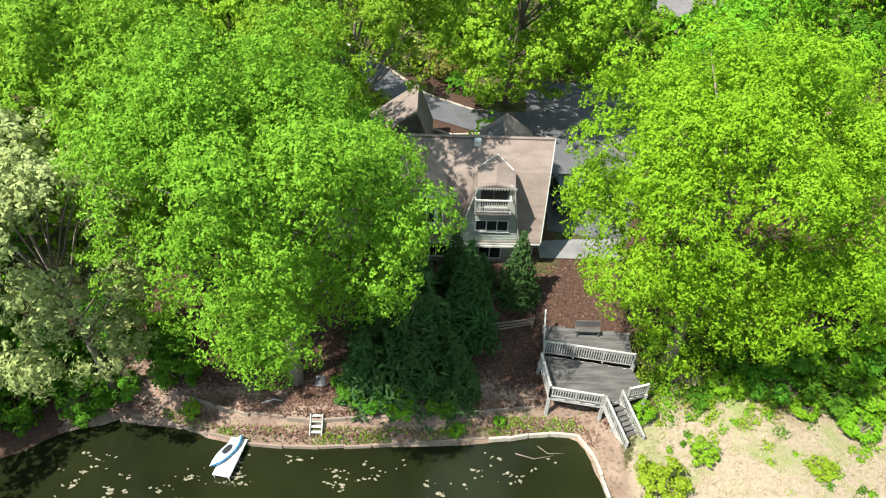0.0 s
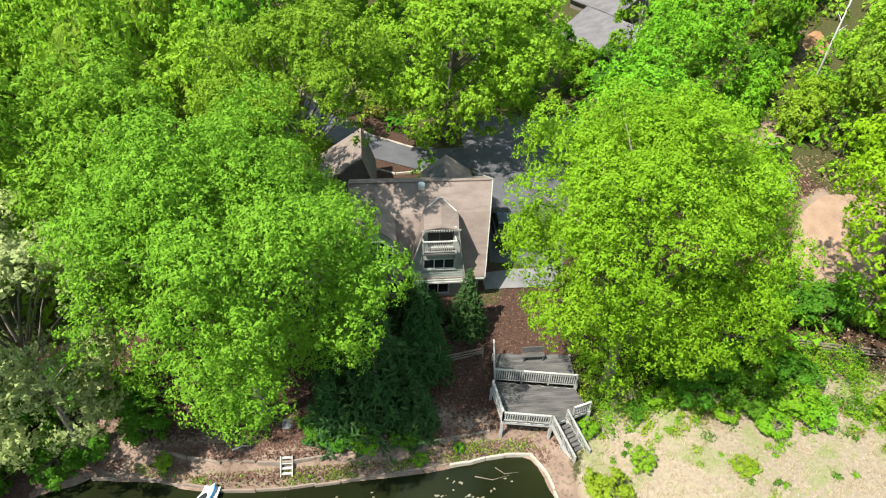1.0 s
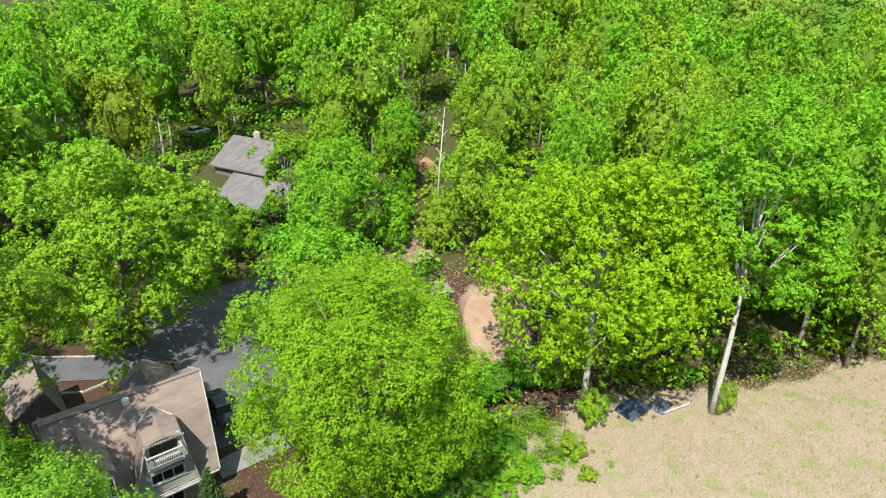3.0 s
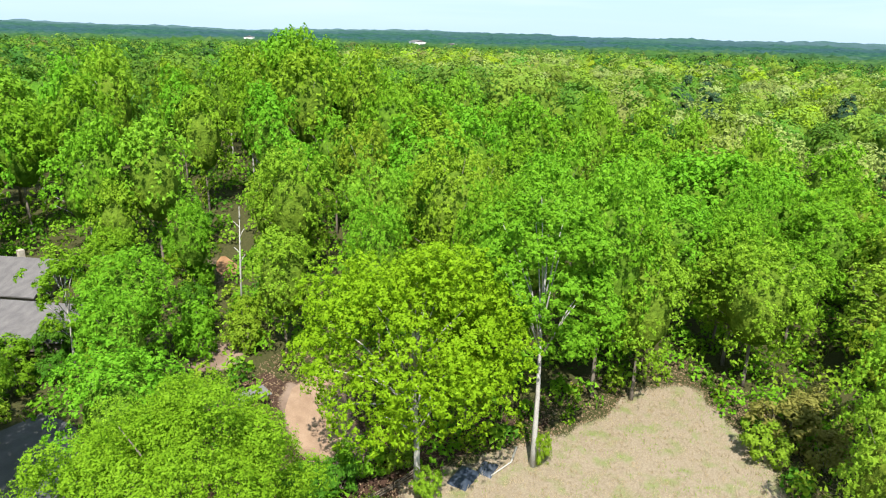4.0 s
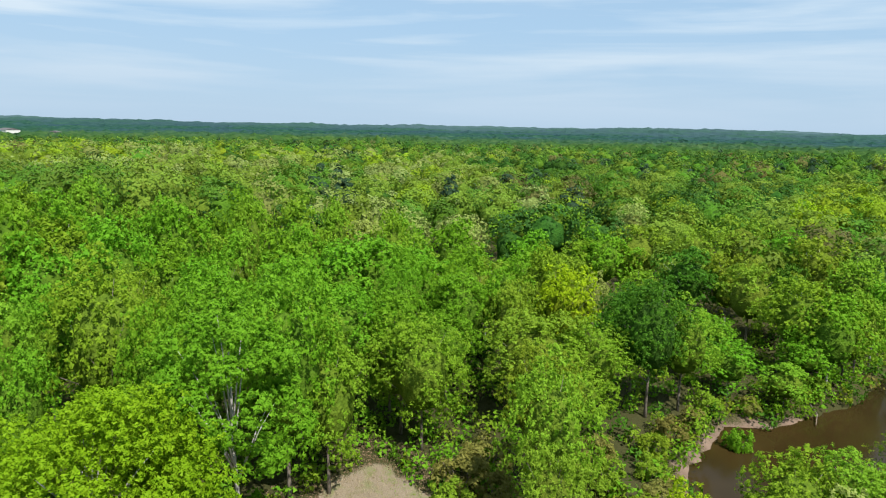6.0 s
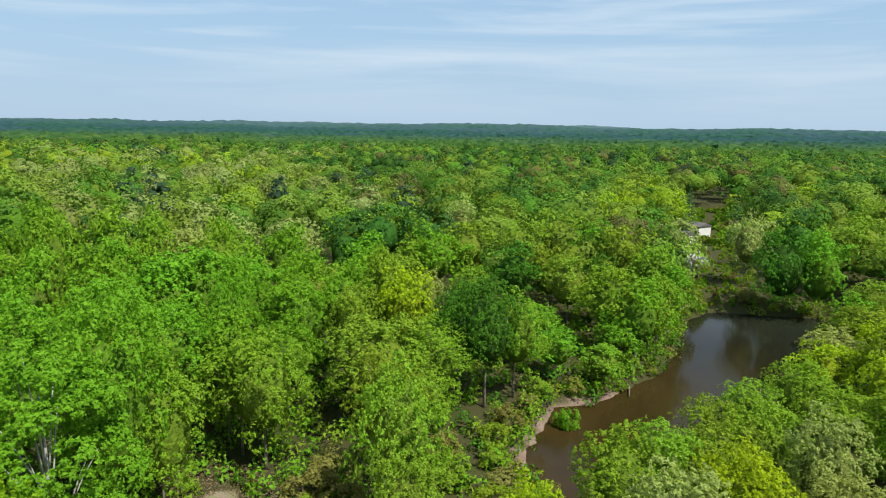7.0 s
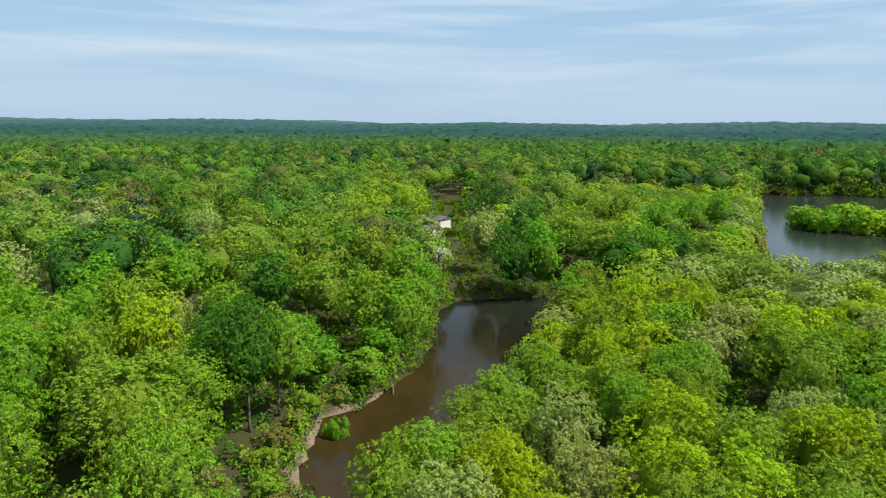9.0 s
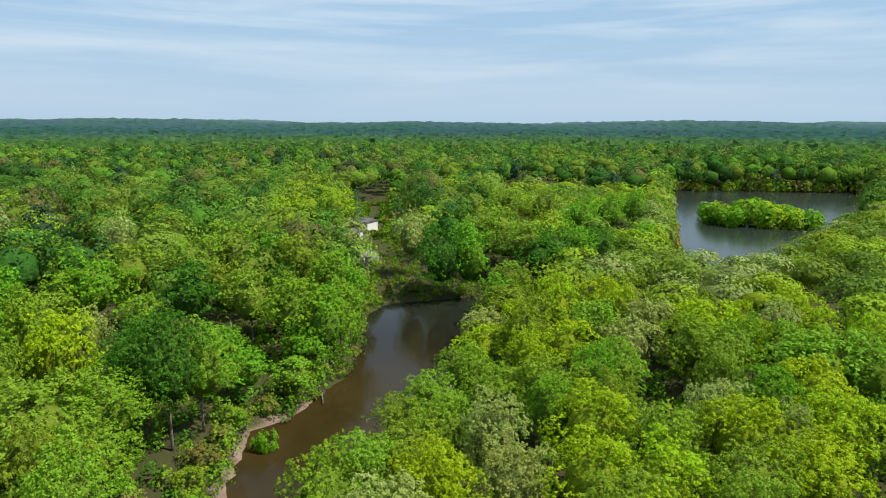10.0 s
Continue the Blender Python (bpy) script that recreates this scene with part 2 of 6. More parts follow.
DARK = worn("near_black", (0.012, 0.013, 0.014), (0.022, 0.023, 0.025), 1.0, 60.0, 0.5, 0.1)
METAL = worn("pale_metal", (0.66, 0.67, 0.68), (0.78, 0.79, 0.80), 3.0, 40.0, 0.4, 0.05, metal=0.3)


def glass_material():
    k = Mat("window_glass")
    k.base((0.02, 0.024, 0.026), 0.06)
    k.bsdf.inputs["IOR"].default_value = 1.5
    return k.m


GLASS = glass_material()


def paint(name, colour, rough=0.35):
    k = Mat(name)
    g = k.noise(9.0, 3)
    return k.base(k.mix(k.ramp(g, (0.3, (0, 0, 0)), (0.8, (0.4, 0.4, 0.4))), colour, tuple(0.7 * v for v in colour)), rough)


KAYAK_BLUE = paint("kayak_blue", (0.03, 0.15, 0.30))
KAYAK_PALE = paint("kayak_pale", (0.66, 0.77, 0.83))
CAR_WHITE = paint("car_white", (0.68, 0.70, 0.71), 0.25)
CAR_DARK = paint("car_dark", (0.05, 0.06, 0.08), 0.25)
RUBBER = paint("rubber", (0.02, 0.02, 0.02), 0.8)
TARP = paint("blue_tarp", (0.022, 0.035, 0.058), 0.8)
TARP_TEAL = paint("teal_tarp", (0.02, 0.24, 0.20), 0.5)


# ---------------------------------------------------------------- mesh helpers
def mesh_from(name, verts, faces, mats, slots=None, smooth=False):
    """A mesh from arrays: verts (n, 3), faces (m, 3 or 4)."""
    verts, faces = np.asarray(verts, np.float32), np.asarray(faces, np.int32)
    me = bpy.data.meshes.new(name)
    k = faces.shape[1]
    me.vertices.add(len(verts))
    me.vertices.foreach_set("co", verts.ravel())
    me.loops.add(faces.size)
    me.loops.foreach_set("vertex_index", faces.ravel())
    me.polygons.add(len(faces))
    me.polygons.foreach_set("loop_start", np.arange(0, faces.size, k, dtype=np.int32))
    me.polygons.foreach_set("loop_total", np.full(len(faces), k, np.int32))
    for m in mats:
        me.materials.append(m)
    if slots is not None:
        me.polygons.foreach_set("material_index", np.asarray(slots, np.int32))
    me.polygons.foreach_set("use_smooth", np.full(len(faces), smooth))
    me.update(calc_edges=True)
    return me


def part(name, bm, material, parent=None, label="", smooth=False):
    """Links a bmesh as one object, under a thing if one is given."""
    me = bpy.data.meshes.new(name)
    bmesh.ops.recalc_face_normals(bm, faces=bm.faces)
    for f in bm.faces:
        f.smooth = smooth
    bm.to_mesh(me)
    bm.free()
    me.materials.append(material)
    ob = new(name, me)
    if parent is not None:
        ob.parent = parent
    return tagged(ob, label)


def hexa(bm, pts):
    """A block from its eight corners: the four of the base, then the four above them."""
    v = [bm.verts.new(p) for p in pts]
    for q in ((0, 3, 2, 1), (4, 5, 6, 7), (0, 1, 5, 4), (1, 2, 6, 5), (2, 3, 7, 6), (3, 0, 4, 7)):
        bm.faces.new([v[i] for i in q])
    return bm


def box(lo, hi, bm=None):
    bm = bm or bmesh.new()
    (a, b, c), (d, e, f) = lo, hi
    return hexa(bm, [(a, b, c), (d, b, c), (d, e, c), (a, e, c), (a, b, f), (d, b, f), (d, e, f), (a, e, f)])


def slab(quad, thick, bm=None):
    """A plate under four corners, thickened downwards."""
    bm = bm or bmesh.new()
    q = [Vector(p) for p in quad]
    return hexa(bm, [p - Vector((0, 0, thick)) for p in q] + q)


def bar(a, b, w, h=None, bm=None):
    """A squared bar from a to b."""
    bm = bm or bmesh.new()
    a, b, h = Vector(a), Vector(b), h or w
    d = (b - a).normalized()
    side = d.cross(Vector((0, 0, 1)))
    side = side.normalized() if side.length > 0.05 else Vector((1, 0, 0))
    up = side.cross(d).normalized()
    s, u = side * w / 2, up * h / 2
    return hexa(bm, [a - s - u, a + s - u, a + s + u, a - s + u, b - s - u, b + s - u, b + s + u, b - s + u])


def tube(pts, radii, sides=7, bm=None):
    """A tapered round limb through the points."""
    bm = bm or bmesh.new()
    rings = []
    for i, p in enumerate(pts):
        p = Vector(p)
        d = (Vector(pts[min(i + 1, len(pts) - 1)]) - Vector(pts[max(i - 1, 0)])).normalized()
        s = d.cross(Vector((0.31, 0.95, 0.05)))
        s = s.normalized() if s.length > 0.01 else Vector((1, 0, 0))
        u = d.cross(s)
        rings.append([bm.verts.new(p + (s * math.cos(a) + u * math.sin(a)) * radii[i]) for a in (2 * math.pi * j / sides for j in range(sides))])
    for r0, r1 in zip(rings, rings[1:]):
        for j in range(sides):
            bm.faces.new((r0[j], r0[(j + 1) % sides], r1[(j + 1) % sides], r1[j]))
    bm.faces.new(rings[0][::-1])
    bm.faces.new(rings[-1])
    return bm


def thing(name, label, category, group="", kind="", at=(0, 0, 0)):
    ob = new(name)
    ob.location = at
    ob.empty_display_size = 0.3
    return tagged(ob, label, category, group, kind)


# ---------------------------------------------------------------- lie of the land
POND = [(-160, -34), (-110, 10), (-60, 14), (-40, 15), (-27, 18), (-22.8, 19.9), (-20.6, 21.5), (-17.5, 22.6), (-14.6, 22.2), (-10, 21.0), (-6, 20.8), (0, 21.2), (6.9, 21.9),
        (8.5, 21.8), (9.2, 20.5), (9.6, 18), (9.5, 10), (8, -4), (-10, -24), (-80, -44)]
INLET = [(63, -29), (72, -31.5), (80, -38), (86, -42), (85.5, -50), (90, -57), (95, -67), (109, -81), (125, -94), (129.5, -104), (124, -115), (119, -126), (110, -126), (90, -100), (77, -80), (66, -64), (58, -50), (54, -40), (56, -32)]
LAKE = [(82, -164), (110, -222), (121, -242), (194, -374), (237, -440), (198, -487), (131, -541), (100, -500), (86, -400), (72, -300), (66, -240), (64, -200), (70, -174)]
GLADE = [(133, -105), (158, -117), (222, -161), (285, -207), (279, -222), (217, -175), (154, -128), (130, -112)]
FIELD = [(11, 22.5), (11, 8), (20, 0), (44, -4), (57, -3), (69, 8), (66, 12), (57, 14.5), (48, 18.5), (42, 22.5), (36, 24.5), (24, 24), (15, 24)]
TERRACE = [(36.0, 36.0, 6.5), (39.5, 39.0, 6.0)]  # bare ground behind the maple
# corridor kept free of trees to fit the camera's view of the clay
CLAY_VIEW_GAP = [(37, 47), (43, 50), (57, 69), (60, 88), (55, 90), (50, 73), (40, 56)]
YARD = [(32.5, 30), (35.5, 29.5), (42, 38), (38.5, 43), (34, 40)]
# treeless area fitted to the camera's sight lines towards the inlet
INLET_VIEW_GAP = [(39, -13), (56, -18), (62, -22), (69, -26), (63, -28), (55, -37), (48, -34), (43, -24)]
LITTER = [(-26, 19), (-12, 20), (9, 20), (12, 27), (40, 24), (50, 19), (52, 21), (44, 28), (38, 46), (16, 40), (8, 33), (4, 55), (-4, 60), (-16, 66), (-20, 56), (-8, 44), (-12, 34), (-24, 30)]


def inside_distance(poly, x, y):
    """Signed distance to a polygon's edge, above 0 outside."""
    best, odd = np.full(x.shape, 1e9), np.zeros(x.shape, bool)
    for (ax, ay), (bx, by) in zip(poly, poly[1:] + poly[:1]):
        ex, ey = bx - ax, by - ay
        t = np.clip(((x - ax) * ex + (y - ay) * ey) / (ex * ex + ey * ey), 0, 1)
        best = np.minimum(best, np.hypot(x - ax - t * ex, y - ay - t * ey))
        cross = (ay > y) != (by > y)
        odd ^= cross & (x < ex * (y - ay) / (ey if abs(ey) > 1e-9 else 1e-9) + ax)
    return np.where(odd, -best, best)


def ease(v, a, b):
    t = np.clip((v - a) / (b - a), 0, 1)
    return t * t * (3 - 2 * t)


def wave(x, y, size):
    """An uneven edge for the borders of ground covers."""
    return size * (np.sin(x * 0.9 + 1.7 * np.sin(y * 0.55)) + np.sin(y * 1.1 + 1.3 * np.sin(x * 0.7)) + 0.7 * np.sin(2.3 * x - 1.9 * y))


def ripple(x, y, s, seed=0.0):
    return (np.sin(x / s + 1.3 * seed) * np.cos(y / s * 1.17 + seed) + 0.6 * np.sin(x / s * 2.3 - y / s * 1.7 + 2 * seed) + 0.4 * np.cos(y / s * 3.1 + x / s * 2.6)) / 2


def land(x, y):
    """Height of the ground."""
    x, y = np.asarray(x, float), np.asarray(y, float)
    r = np.hypot(x, y)
    d = np.minimum(np.minimum(inside_distance(POND, x, y), inside_distance(INLET, x, y)), inside_distance(LAKE, x, y))
    up = 2.6 + 0.5 * ease(y, 26, 31) + 1.7 * ease(y, 35, 41) + 1.6 * ease(y, 58, 90) - 0.5 * ease(x, 25, 60) * ease(y, 40, 20)
    up = up + 2.5 * ease(r, 80, 200) * (0.6 + ripple(x, y, 90)) + 0.25 * ripple(x, y, 7) * ease(r, 25, 60)
    up = up + 9 * np.exp(-((x - 85) ** 2 + (y - 92) ** 2) / (2 * 28.0 ** 2))
    hills = ease(r, 1700, 3800) * (33 + 20 * ripple(x, y, 900, 2.0) + 12 * ripple(x, y, 330, 1.0))
    bank = 0.42 * ease(d, 0.0, 0.4) + 0.12 * ease(d, 0.4, 1.0) + 0.52 * ease(d, 1.15, 1.45)
    rise = np.clip(up - 1.06, 0.2, None) * ease(d, 2.4, 9.5)
    out = bank + rise + hills
    return np.where(d > 0, out, -1.6 * ease(-d, 0, 2.5) - 0.05)


def land_at(x, y):
    return float(land(np.array([x]), np.array([y]))[0])


def stretched(lo, hi, step, grow, reach):
    mid = list(np.arange(lo, hi + step / 2, step))
    s, p, up = step, mid[-1], []
    while p < reach:
        s *= grow
        p += s
        up.append(min(p, reach))
    s, p, down = step, mid[0], []
    while p > -reach:
        s *= grow
        p -= s
        down.append(max(p, -reach))
    return np.array(down[::-1] + mid + up)


def build_ground():
    xs, ys = stretched(-30, 46, 0.9, 1.06, 4900), stretched(2, 66, 0.9, 1.06, 4900)
    xs = np.unique(np.concatenate([xs[xs <= 46], np.arange(49, 246, 3.0), xs[xs > 246]]))
    ys = np.unique(np.concatenate([ys[ys >= 2], np.arange(-1, -140, -3.0), np.arange(-144, -560, -8.0), ys[ys < -560]]))
    gx, gy = np.meshgrid(xs, ys)
    z = land(gx, gy)
    nx, ny = len(xs), len(ys)
    idx = np.arange(nx * ny).reshape(ny, nx)
    quads = np.stack([idx[:-1, :-1], idx[:-1, 1:], idx[1:, 1:], idx[1:, :-1]], -1).reshape(-1, 4)
    me = mesh_from("ground", np.stack([gx, gy, z], -1).reshape(-1, 3), quads, [GROUND], smooth=True)
    cover = np.zeros((nx * ny, 4), np.float32)
    d_pond = np.minimum(inside_distance(POND, gx, gy), 99)
    d_in = inside_distance(INLET, gx, gy)
    cover[:, 0] = ease(-inside_distance(LITTER, gx, gy) + wave(gx, gy, 0.8), -1.5, 1.5).ravel()
    cover[:, 1] = ease(-inside_distance(FIELD, gx, gy) + wave(gx, gy, 0.55), -1.0, 1.2).ravel()
    soil = ease(-inside_distance(YARD, gx, gy) + wave(gx, gy, 0.35), -0.8, 0.8)
    soil = np.maximum(soil, 0.8 * ease(d_in + wave(gx, gy, 0.5), 3.2, 1.0) * (gx < 90) * (gx > 64) * (gy > -56))
    soil = np.maximum(soil, 0.62 * ease(d_pond + wave(gx, gy, 0.4), 5.0, 2.0) * (gx > -21) * (gx < 11) * (gy > 15))
    soil = np.maximum(soil, 0.6 * ease(np.hypot(gx - 52, (gy - 69) * 0.7) + wave(gx, gy, 0.4), 4, 1.5))
    soil = np.maximum(soil, ease(np.hypot(gx - 37.5, gy - 53), 4, 2))
    cover[:, 2] = soil.ravel()
    cover[:, 3] = 1
    at = me.color_attributes.new("cover", "FLOAT_COLOR", "POINT")
    at.data.foreach_set("color", cover.ravel())
    ob = new("ground", me)
    tagged(ob, "leaf-littered sloping ground with straw grass and bare soil", "ground", kind="structure")


build_ground()
bm = bmesh.new()
bm.faces.new([bm.verts.new(p) for p in ((-400, -700, 0), (500, -700, 0), (500, 60, 0), (-400, 60, 0))])
tagged(part("water", bm, WATER), "still dark pond water with brown silt", "water", kind="structure")


# ---------------------------------------------------------------- trees
def leaf_quads(rng, centres, normals, size, wide=0.40):
    """Lozenge leaves: one folded quad at each centre, tilted about its normal."""
    n = len(centres)
    normals = normals / np.linalg.norm(normals, axis=1, keepdims=True)
    t = rng.normal(size=(n, 3))
    t -= normals * np.sum(t * normals, 1, keepdims=True)
    t /= np.linalg.norm(t, axis=1, keepdims=True)
    b = np.cross(normals, t)
    s = (size * rng.uniform(0.65, 1.35, n))[:, None]
    v = np.stack([centres - t * s * 0.62, centres + b * s * wide + normals * s * 0.06, centres + t * s * 0.62, centres - b * s * wide + normals * s * 0.06], 1)
    return v.reshape(-1, 3)


def leaf_tris(rng, centres, normals, size, wide=0.5):
    """Three-cornered leaf sprays, for trees farther off."""
    n = len(centres)
    normals = normals / np.linalg.norm(normals, axis=1, keepdims=True)
    t = rng.normal(size=(n, 3))
    t -= normals * np.sum(t * normals, 1, keepdims=True)
    t /= np.linalg.norm(t, axis=1, keepdims=True)
    b = np.cross(normals, t)
    s = (size * rng.uniform(0.65, 1.35, n))[:, None]
    return np.stack([centres - t * s * 0.42 - b * s * wide, centres - t * s * 0.42 + b * s * wide, centres + t * s * 0.75], 1).reshape(-1, 3)


def tris_of(n, start=0):
    return (np.arange(n * 3).reshape(n, 3) + start).astype(np.int32)


def ball_dirs(rng, n, up=0.0):
    d = rng.normal(size=(n, 3))
    d[:, 2] += up
    return d / np.linalg.norm(d, axis=1, keepdims=True)


def crown_points(rng, radius, low, high, clumps, leaves, clump_size=0.30, flat=0.72, top=0.9, holes=0.0, dome=False, tuft=1, tuft_size=0.3):
    """Leaf centres and normals of a lobed crown between two heights; a lobe is a clump of leaves on a limb."""
    mid, half = (low + high) / 2, (high - low) / 2
    d = ball_dirs(rng, clumps, 0.62 if dome else 0.45)
    wob = 1 + 0.20 * np.sin(d[:, 0] * 5 + rng.uniform(0, 6)) * np.cos(d[:, 1] * 4 + rng.uniform(0, 6))
    r = (rng.uniform(0.64, 0.86, clumps) if dome else rng.uniform(0.30, 0.92, clumps) ** 0.6) * wob
    shape = np.where(d[:, 2] > 0, 1.0, 0.95)
    c = np.stack([d[:, 0] * r * radius * shape, d[:, 1] * r * radius * shape, mid + d[:, 2] * r * half * top], 1)
    rc = radius * clump_size * rng.uniform(0.65, 1.25, clumps)
    w = rc ** 2 * rng.uniform(1 - holes, 1.0, clumps)
    tufts = leaves // tuft
    pick = rng.choice(clumps, tufts, p=w / w.sum())
    out = (c - np.array([0, 0, mid - 0.25 * half])) / np.array([radius, radius, half])
    out /= np.linalg.norm(out, axis=1, keepdims=True) + 1e-6
    e = ball_dirs(rng, tufts) + (0.45 if dome else 0.60) * out[pick] + np.array([0, 0, 0.30])
    e /= np.linalg.norm(e, axis=1, keepdims=True)
    p = c[pick] + e * rc[pick][:, None] * rng.uniform(0.60, 1.12, tufts)[:, None] * np.array([1, 1, flat])
    nrm = 0.85 * e + 0.25 * out[pick] + np.array([0, 0, 0.15])
    if tuft > 1:
        # each tuft is a small puff of leaves that spread from a twig's end
        p, nrm = np.repeat(p, tuft, 0), np.repeat(nrm, tuft, 0)
        f = ball_dirs(rng, len(p)) + 0.7 * nrm
        f /= np.linalg.norm(f, axis=1, keepdims=True)
        p = p + f * tuft_size * rng.uniform(0.35, 1.0, (len(p), 1)) * np.repeat(rng.uniform(0.7, 1.35, tufts), tuft)[:, None]
        nrm = 0.75 * f + 0.35 * nrm
    nrm = nrm + 0.55 * ball_dirs(rng, len(p))
    return p, nrm, c, rc


def quads_of(n, start=0):
    return (np.arange(n * 4).reshape(n, 4) + start).astype(np.int32)


def trunk_mesh(rng, height, girth, clumps, limbs, lean=(0, 0), sides=6):
    bm = bmesh.new()
    pts = [Vector((lean[0] * (i / 6) ** 1.2 + 0.12 * math.sin(2.1 * i + girth * 9) * i / 6, lean[1] * (i / 6) ** 1.2 + 0.12 * math.cos(1.7 * i) * i / 6, -0.5 + (height + 0.5) * i / 6)) for i in range(7)]
    tube(pts, [girth * (1.25 if i == 0 else 1 - 0.13 * i) for i in range(7)], sides, bm)
    order = rng.permutation(len(clumps))[:limbs]
    for i in order:
        c = Vector(clumps[i])
        z0 = min(height * 0.92, max(height * 0.35, c.z * 0.62))
        f = z0 / height
        a = pts[min(5, int(f * 6))].lerp(pts[min(6, int(f * 6) + 1)], f * 6 - int(f * 6))
        m = a.lerp(c, 0.55) + Vector((0, 0, 0.06 * (c - a).length))
        tube([a, m, c], [girth * 0.34, girth * 0.18, girth * 0.05], 5, bm)
    me = bpy.data.meshes.new("trunk")
    for f in bm.faces:
        f.smooth = True
    bm.to_mesh(me)
    bm.free()
    return me


def core_soup():
    """A coarse ball as loose triangles."""
    bm = bmesh.new()
    bmesh.ops.create_icosphere(bm, subdivisions=2, radius=1.0)
    v = np.array([[q.co[:] for q in f.verts] for f in bm.faces]).reshape(-1, 3)
    bm.free()
    return v


CORE = 80


def tree_meshes(seed, radius, low, high, clumps, leaves, leaf, mat, bark, girth, limbs, clump_size=0.30, flat=0.72, holes=0.0, lean=(0, 0), up=1.0, tri=False, wide=0.5, core=None, tuft=1, tuft_size=0.3):
    rng = np.random.default_rng(seed)
    p, nrm, c, rc = crown_points(rng, radius, low, high, clumps, leaves, clump_size, flat, holes=holes, dome=core is not None, tuft=tuft, tuft_size=tuft_size)
    p[:, 0] += lean[0] * up
    p[:, 1] += lean[1] * up
    c = c + np.array([lean[0] * up, lean[1] * up, 0])
    if core is not None:
        # a heart in leaf tones darkened for inner shade, then the leaves of the dome
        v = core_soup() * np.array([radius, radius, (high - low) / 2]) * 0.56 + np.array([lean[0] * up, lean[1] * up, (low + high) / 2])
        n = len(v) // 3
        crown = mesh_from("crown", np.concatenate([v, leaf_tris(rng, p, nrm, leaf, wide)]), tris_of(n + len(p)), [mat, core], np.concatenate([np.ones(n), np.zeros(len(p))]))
    elif tri:
        crown = mesh_from("crown", leaf_tris(rng, p, nrm, leaf, wide), tris_of(len(p)), [mat])
    else:
        crown = mesh_from("crown", leaf_quads(rng, p, nrm, leaf), quads_of(len(p)), [mat])
    trunk = trunk_mesh(rng, low + (high - low) * 0.72, girth, c, limbs, lean)
    trunk.materials.append(bark)
    return trunk, crown


def plant_tree(name, label, meshes, x, y, turn=0.0, size=1.0, group="", category="tree", tall=1.0, z=None):
    """A tree as a thing: its trunk with limbs and its crown."""
    ob = thing(name, label, category, group, at=(x, y, land_at(x, y) if z is None else z))
    ob.rotation_euler = (0, 0, turn)
    ob.scale = (size, size, size * tall)
    for n, me in zip(("trunk", "crown"), meshes):
        new(n, me).parent = ob
    return ob


# trees that stand alone
HERO = [
    # name, label, x, y, radius, low, high, clumps, leaves, leaf, material, bark, girth, lean
    ("oak_tree", "broad oak with fresh bright green leaves above the shore", -7.7, 24.7, 7.2, 4.6, 21.4, 300, 72000, 0.180, LEAF_OAK, BARK, 0.42, (0.4, -0.8)),
    ("oak_tree", "tall oak with fresh green leaves behind the house's west end", -6.9, 38.0, 5.9, 8.0, 19.0, 140, 20000, 0.23, LEAF_OAK, BARK, 0.32, (2.6, -1.8)),
    ("oak_tree", "leafy green oak over the wooded shore", -15.0, 31.0, 6.6, 4.0, 19.0, 180, 18000, 0.27, LEAF_OAK, BARK, 0.34, (0, 0)),
    ("maple_tree", "round maple with bright green leaves beside the deck", 14.1, 25.4, 7.4, 3.0, 20.4, 280, 64000, 0.180, LEAF_MAPLE, BARK, 0.38, (0, 0)),
    ("maple_tree", "spreading light green maple over the driveway", 6.4, 53.6, 7.8, 1.4, 19.0, 230, 27000, 0.30, LEAF_FRESH, BARK, 0.32, (0.6, -3.6)),
    ("maple_tree", "low dense maple with drooping green branches by the driveway", 15.5, 62.5, 5.4, 1.6, 9.5, 80, 6000, 0.42, LEAF_DEEP, BARK, 0.25, (0, 0)),
    ("maple_tree", "broad yellow-green maple at the edge of the clearing", 35.2, 23.8, 9.5, 4.2, 21.8, 380, 33000, 0.30, LEAF_LIME, BARK_PALE, 0.34, (0.4, 1.2)),
    ("sycamore_tree", "tall thin sycamore with pale bark and sparse leaves", 44.4, 17.0, 6.8, 7.5, 27.5, 130, 13000, 0.36, LEAF_GREEN, BARK_PALE, 0.30, (2.6, 1.5)),
    ("flowering_tree", "pale flowering tree leaning over the pond", -18.0, 23.8, 5.6, 3.2, 17.6, 130, 17000, 0.25, LEAF_BLOOM, BARK, 0.24, (-0.3, -0.6)),
    ("sycamore_tree", "slender sparse green tree before the grey-roofed house", 27.6, 63.6, 3.8, 2.5, 13.5, 60, 2600, 0.34, LEAF_GREEN, BARK_PALE, 0.16, (0.4, 0)),
    ("dogwood_tree", "small white blossoming tree at the end of the inlet", 150.0, -112.0, 3.4, 0.8, 7.5, 60, 2600, 0.42, BLOSSOM, BARK, 0.12, (0, 0)),
]
for i, (name, label, x, y, rad, low, high, clumps, leaves, leaf, mat, bark, girth, lean) in enumerate(HERO):
    ms = tree_meshes(100 + i, rad, low, high, int(clumps * 0.6), int(leaves * 2.3), leaf * 0.74, mat, bark, girth, 11 if name == "sycamore_tree" else 22, clump_size=0.205, flat=0.9, lean=lean, holes=0.25, tri=True, wide=0.36, tuft=13, tuft_size=0.34)
    plant_tree(name, label, ms, x, y)


